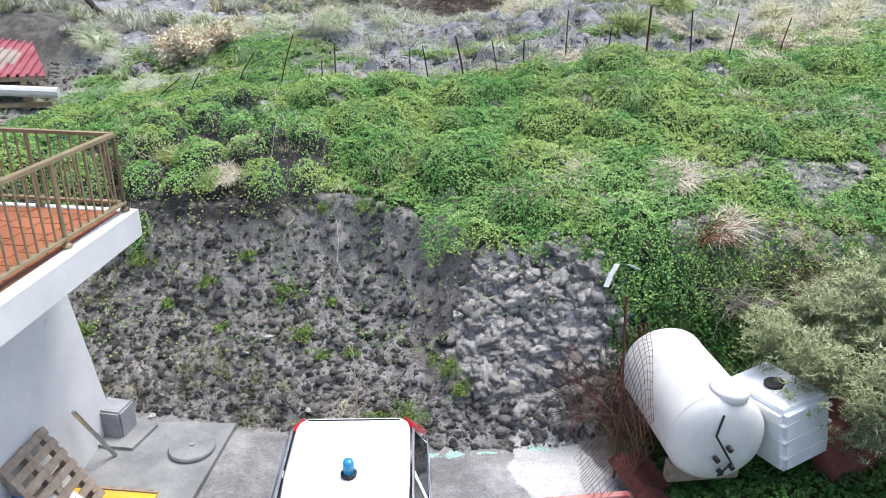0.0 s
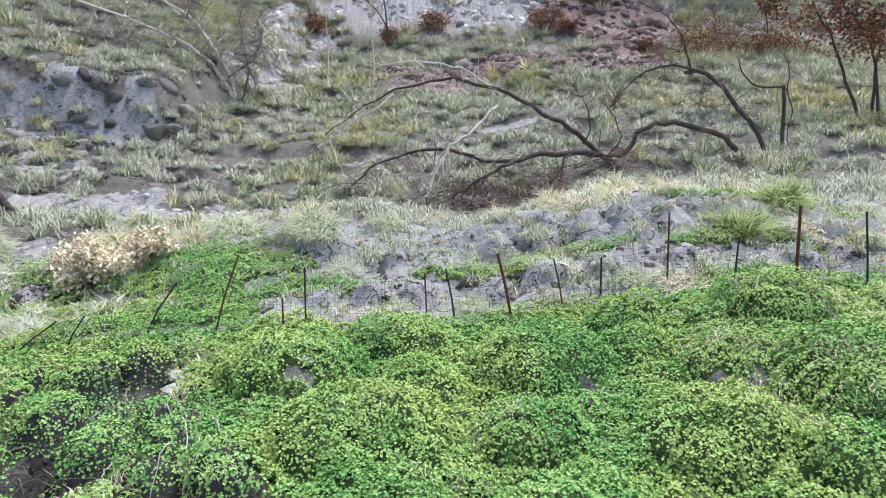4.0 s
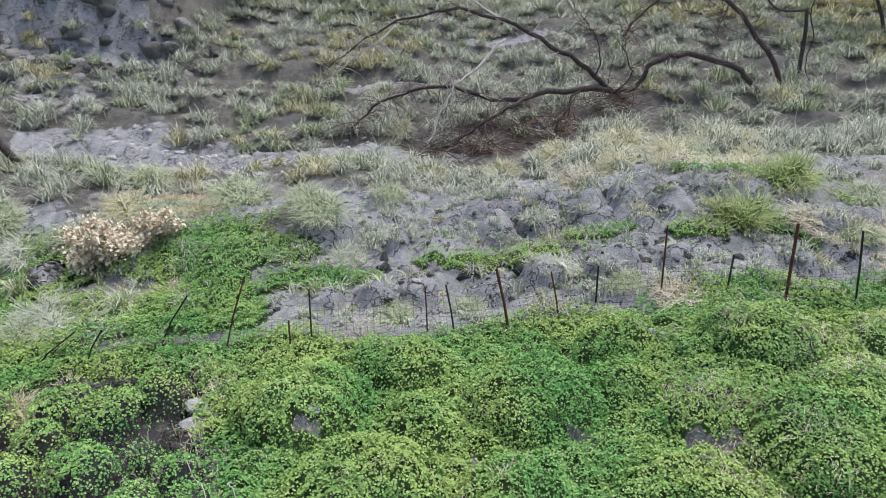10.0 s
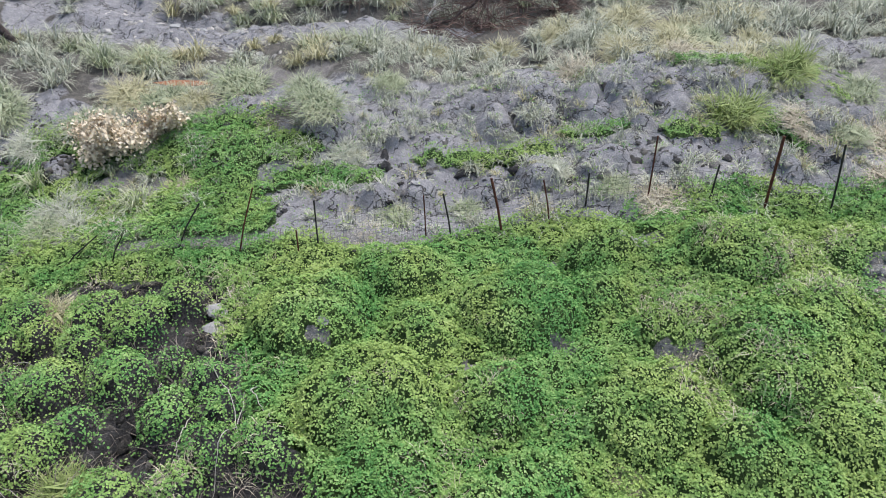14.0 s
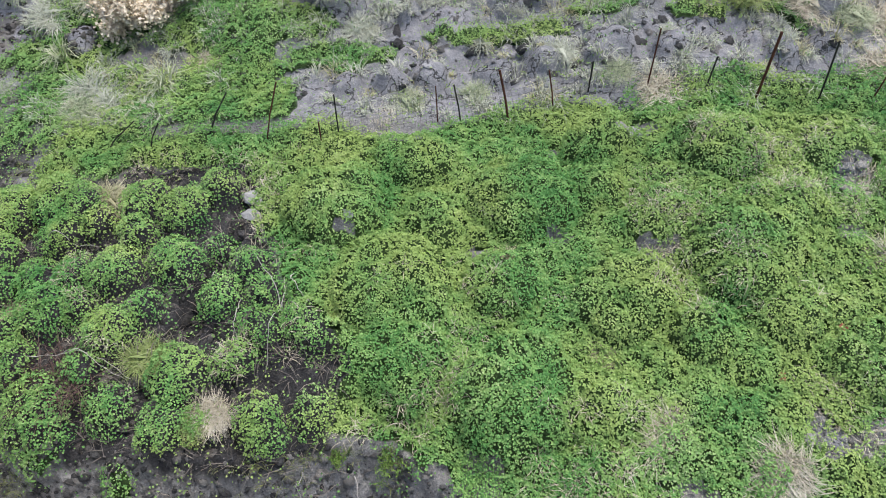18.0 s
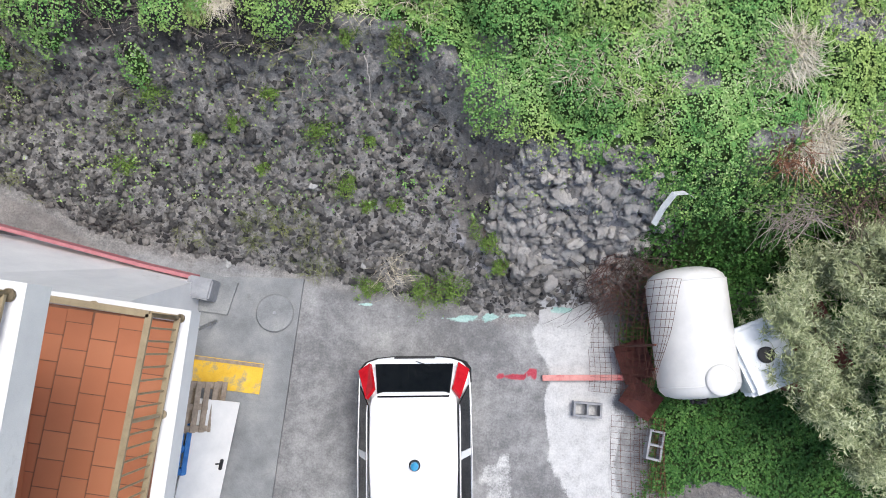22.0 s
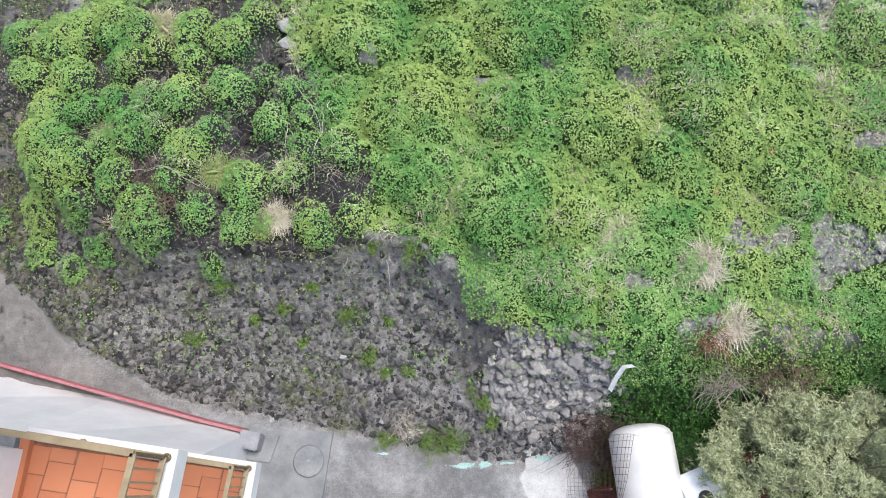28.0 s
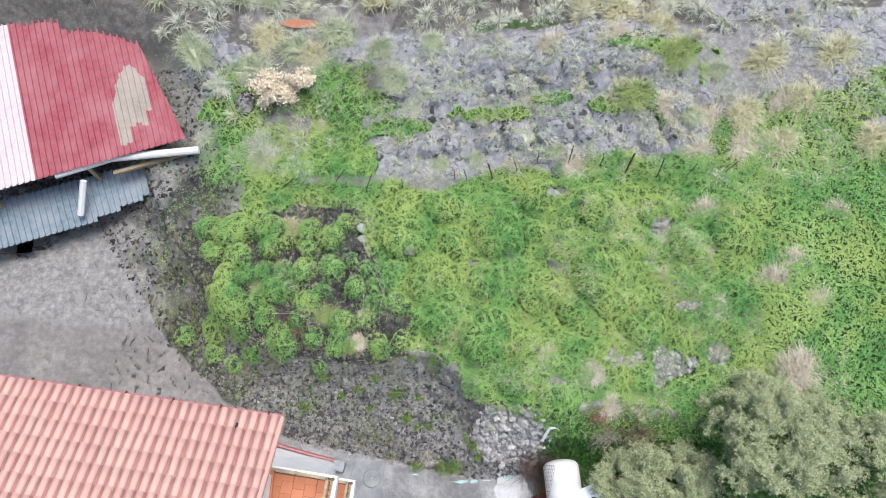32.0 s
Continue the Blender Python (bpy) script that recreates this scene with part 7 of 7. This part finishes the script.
# ---- loose stones, clods and scraps ----
STONE = surface("pale_stone", [(0.3, srgb(140, 140, 140)), (0.7, srgb(190, 189, 186))], 8, 0.9, bump=0.4, fine=50)
for x, y, r, mat in ((-4.4, 17.28, 0.28, STONE), (-4.3, 16.85, 0.24, STONE), (-2.43, 16.4, 0.16, STONE), (-1.2, 20.6, 0.12, STONE), (-2.06, 9.3, 0.11, STONE), (-4.17, 10.4, 0.08, STONE), (-3.0, 10.6, 0.1, STONE), (-4.6, 8.95 + 0.3, 0.1, STONE), (2.9, 18.7, 0.2, STONE), (1.9, 11.2, 0.14, STONE), (-9.4, 30.55, 0.25, STONE), (-8.6, 30.9, 0.18, STONE), (11.3, 35.2, 0.25, STONE), (-7.9, 31.2, 0.15, STONE), (9.5, 36.5, 0.18, STONE), (-3.3, 10.2, 0.06, STONE), (-7.6, 10.9, 0.06, STONE), (-8.3, 11.0, 0.08, STONE)):
    bm = clod_shape(int(x * 37 + y * 11), 2, 0.28)
    bmesh.ops.scale(bm, vec=(r * 0.8, r * 0.55, r * 0.4), verts=bm.verts)
    s = new("stone", finish(bm, "stone", mat))
    s.location, s.rotation_euler = (x, y, ground_z(x, y) + r * 0.22), (0, 0, x * 3)
    tagged(s, "pale angular stone lying on the slope", "stone", "loose stones")
TERRA_SCRAP = surface("terracotta_shard", [(0.3, srgb(150, 92, 72)), (0.7, srgb(176, 118, 96))], 9, 0.85, bump=0.3)
for x, y in ((4.5, 13.6), (5.6, 14.4)):
    bm = box(-0.07, 0.07, -0.05, 0.05, 0, 0.03, 0.008)
    s = new("tile_shard", finish(bm, "tile_shard", TERRA_SCRAP))
    s.location, s.rotation_euler = (x, y, ground_z(x, y) + 0.13), (0.3, 0.2, x)
    tagged(s, "orange terracotta shard lying on the creeper", "tile shard", "tile shards")

puddle = tagged(new("puddle", finish(outline([(-8.4, 25.75), (-7.8, 25.55), (-7.0, 25.6), (-6.5, 25.75), (-6.9, 25.95), (-7.9, 26.0)], 0, 0.01), "puddle", surface("rusty_water", [(0.3, srgb(152, 98, 70)), (0.7, srgb(178, 128, 98))], 2, 0.25, bump=0.05))), "shallow rust coloured puddle on the track", "puddle")
puddle.location.z = max(ground_z(-7.5, 25.8), ground_z(-8.0, 25.8), ground_z(-6.9, 25.8)) + 0.01


def clod_material(name, tones, kind):
    k = Nodes(name)
    r = k.island() if kind == "stuff" else k.per_object()
    k.set("Base Color", k.ramp(k.math("ADD", k.math("MULTIPLY", r, 0.5), k.math("MULTIPLY", k.noise(14 if kind == "stuff" else 2.5, 5, 0.75), 0.5)), [(0.25, tones[0]), (0.5, tones[1]), (0.75, tones[2])]))
    k.set("Roughness", 0.95)
    k.set("Specular IOR Level", 0.15)
    k.bump(k.noise(24 if kind == "stuff" else 4.5, 6, 0.85), 1.0, 0.075)
    return k.m


DARK_TONES = (srgb(76, 75, 76), srgb(122, 120, 118), srgb(166, 162, 157))
SHOULDER_TONES = (srgb(62, 61, 61), srgb(104, 101, 98), srgb(150, 144, 138))
CLAY_TONES = (srgb(158, 155, 153), srgb(200, 196, 192), srgb(226, 221, 215))
RED_TONES = (srgb(80, 66, 67), srgb(122, 104, 104), srgb(164, 146, 142))
bank_clods = thing("clods", "broken clods of grey soil on the bare slope", "soil clods", (0, 0, 0))
SHAPES = {}
for key, tones in (("dark", DARK_TONES), ("clay", CLAY_TONES)):
    m = clod_material(key + "_clod", tones, "part")
    SHAPES[key] = [finish(clod_shape(200 + i, 3, 0.42), "clod", m, True) for i in range(6)]
rnd = random.Random(31)
spots = [(0.05 + 0.185 * i + rnd.uniform(-0.06, 0.06) + 0.09 * (j % 2), 8.95 + 0.165 * j + rnd.uniform(-0.05, 0.05), True) for i in range(17) for j in range(13)]
spots = [q for q in spots if float(blob(q[0], q[1], 1.5, 10.0, 1.65, 1.1, 0, 0.2)) > 0.5]
while len(spots) < 290:
    x, y = rnd.uniform(-8.5, 0.2), rnd.uniform(8.7, 12.4)
    s = (y - float(toe_line(x))) / float(crest_line(x) - toe_line(x))
    if 0.02 < s < 0.97 and rnd.random() > s * 0.55:
        spots.append((x, y, False))
for x, y, clay in spots:
    r = rnd.choice((0.07, 0.09, 0.11, 0.13, 0.16)) if clay else rnd.uniform(0.05, 0.11)
    ob = new("clod", rnd.choice(SHAPES["clay" if clay else "dark"]))
    ob.parent = bank_clods
    ob.location, ob.rotation_euler, ob.scale = (x, y, ground_z(x, y) + r * (0.0 if clay else -0.15)), (rnd.uniform(-0.9, 0.9), rnd.uniform(-0.9, 0.9), rnd.uniform(0, 6.28)), (r * rnd.uniform(0.8, 1.4), r, r * rnd.uniform(0.7, 1.1))


def clod_field(label, x, y, r, tones, name):
    """Many joined clods of random size and turn."""
    fine = 1 if len(x) > 2500 else 2
    bm = clod_shape(5, fine, 0.5)
    base, tri = np.array([v.co[:] for v in bm.verts]), np.array([[v.index for v in f.verts] for f in bm.faces])
    bm.free()
    bm = clod_shape(9, fine, 0.5)
    other = np.array([v.co[:] for v in bm.verts])
    bm.free()
    n = len(x)
    mixv = rng.random((n, 1, 1))
    shape = base[None] * mixv + other[None] * (1 - mixv)
    t, k = rng.random(n) * 6.283, rng.random(n) * 2 - 1
    c, s = np.cos(t)[:, None], np.sin(t)[:, None]
    shape = np.stack([shape[..., 0] * c - shape[..., 1] * s, shape[..., 0] * s + shape[..., 1] * c, shape[..., 2] + 0.5 * k[:, None] * shape[..., 0]], -1)
    shape = shape * (r[:, None, None] * (0.7 + 0.6 * rng.random((n, 1, 3))))
    v = shape + np.stack([x, y, ground_height(x, y) - r * 0.4], 1)[:, None]
    f = tri[None] + (np.arange(n) * len(base))[:, None, None]
    return tagged(new("clods", mesh_from("clods", v.reshape(-1, 3), f.reshape(-1, 3), clod_material(name, tones, "stuff"), True)), label, "soil clods", kind="stuff")


cx, cy = scatter(-11, 3.4, 8.5, 13.5, 520)
s = (cy - toe_line(cx)) / (crest_line(cx) - toe_line(cx))
keep = (s > 0) & (s < 1.0) & (rng.random(len(cx)) < 0.95 - 0.6 * np.clip(s, 0, 1))
keep = keep & ((np.abs(cx + 0.05) > 0.45) | (cy < 9.7) | (rng.random(len(cx)) < 0.25))
cx, cy = cx[keep], cy[keep]
clay = blob(cx, cy, 1.45, 10.1, 1.75, 1.05, 0, 0.2) > 0.5
r = 0.016 + 0.09 * rng.random(len(cx)) ** 3.4
clod_field("crumbled dark soil on the bare slope", cx[~clay], cy[~clay], r[~clay], DARK_TONES, "dark_crumbs")
clod_field("crumbled pale clay on the slope", cx[clay], cy[clay], r[clay] * 1.35, CLAY_TONES, "clay_crumbs")
cx, cy = scatter(-10, 14, 19.8, 26.5, 9)
keep = zone_fields(cx, cy)[1] > 0.55
clod_field("lumps of grey clay behind the fence", cx[keep], cy[keep], 0.03 + 0.13 * rng.random(keep.sum()) ** 4, DARK_TONES, "clay_lumps")
cx, cy = scatter(-18, 16, 50, 84, 3.2)
keep = (zone_fields(cx, cy)[1] > 0.5) & (zone_fields(cx, cy)[3] < 0.5)
clod_field("blue grey scree on the upper slope", cx[keep], cy[keep], 0.06 + 0.4 * rng.random(keep.sum()) ** 3, CLAY_TONES, "grey_scree")
cx, cy = scatter(-23, -11, 33.2, 41, 8)
clod_field("broken blue grey clay at the small scarp", cx, cy, 0.04 + 0.4 * rng.random(len(cx)) ** 3, DARK_TONES, "scarp_clods")
cx, cy = scatter(-12, -3, 27.5, 33, 12)
clod_field("stones along the trodden track", cx, cy, 0.02 + 0.14 * rng.random(len(cx)) ** 4, CLAY_TONES, "track_stones")
cx, cy = scatter(-8, 24, 64, 86, 2.5)
keep = zone_fields(cx, cy)[3] > 0.5
clod_field("reddish rubble under the skyline", cx[keep], cy[keep], 0.12 + 0.6 * rng.random(keep.sum()) ** 2.5, RED_TONES, "high_rubble")
cx, cy = scatter(-6, 15, 51, 68, 4.5)
keep = zone_fields(cx, cy)[3] > 0.5
clod_field("reddish landslide rubble on the upper slope", cx[keep], cy[keep], 0.12 + 0.5 * rng.random(keep.sum()) ** 2.5, RED_TONES, "red_rubble")
cx, cy = scatter(3.2, 13, 11, 19, 140)
keep = (zone_fields(cx, cy)[0] < 0.35) & (cy > crest_line(cx))
clod_field("lumps of bare clay between the creeper", cx[keep], cy[keep], 0.02 + 0.12 * rng.random(keep.sum()) ** 3, CLAY_TONES, "bare_lumps")
cx, cy = scatter(-22, -3.4, 11.5, 24, 70)
keep = (yard_mask(cx, cy) < 0.5) & (zone_fields(cx, cy)[0] < 0.4) & (cy > np.where(cx > -8, crest_line(cx), 0)) & ((cy < 18.5) | (cx < -9))
clod_field("crumbled soil at the western shoulder", cx[keep], cy[keep], 0.03 + 0.1 * rng.random(keep.sum()) ** 2.5, SHOULDER_TONES, "shoulder_crumbs")
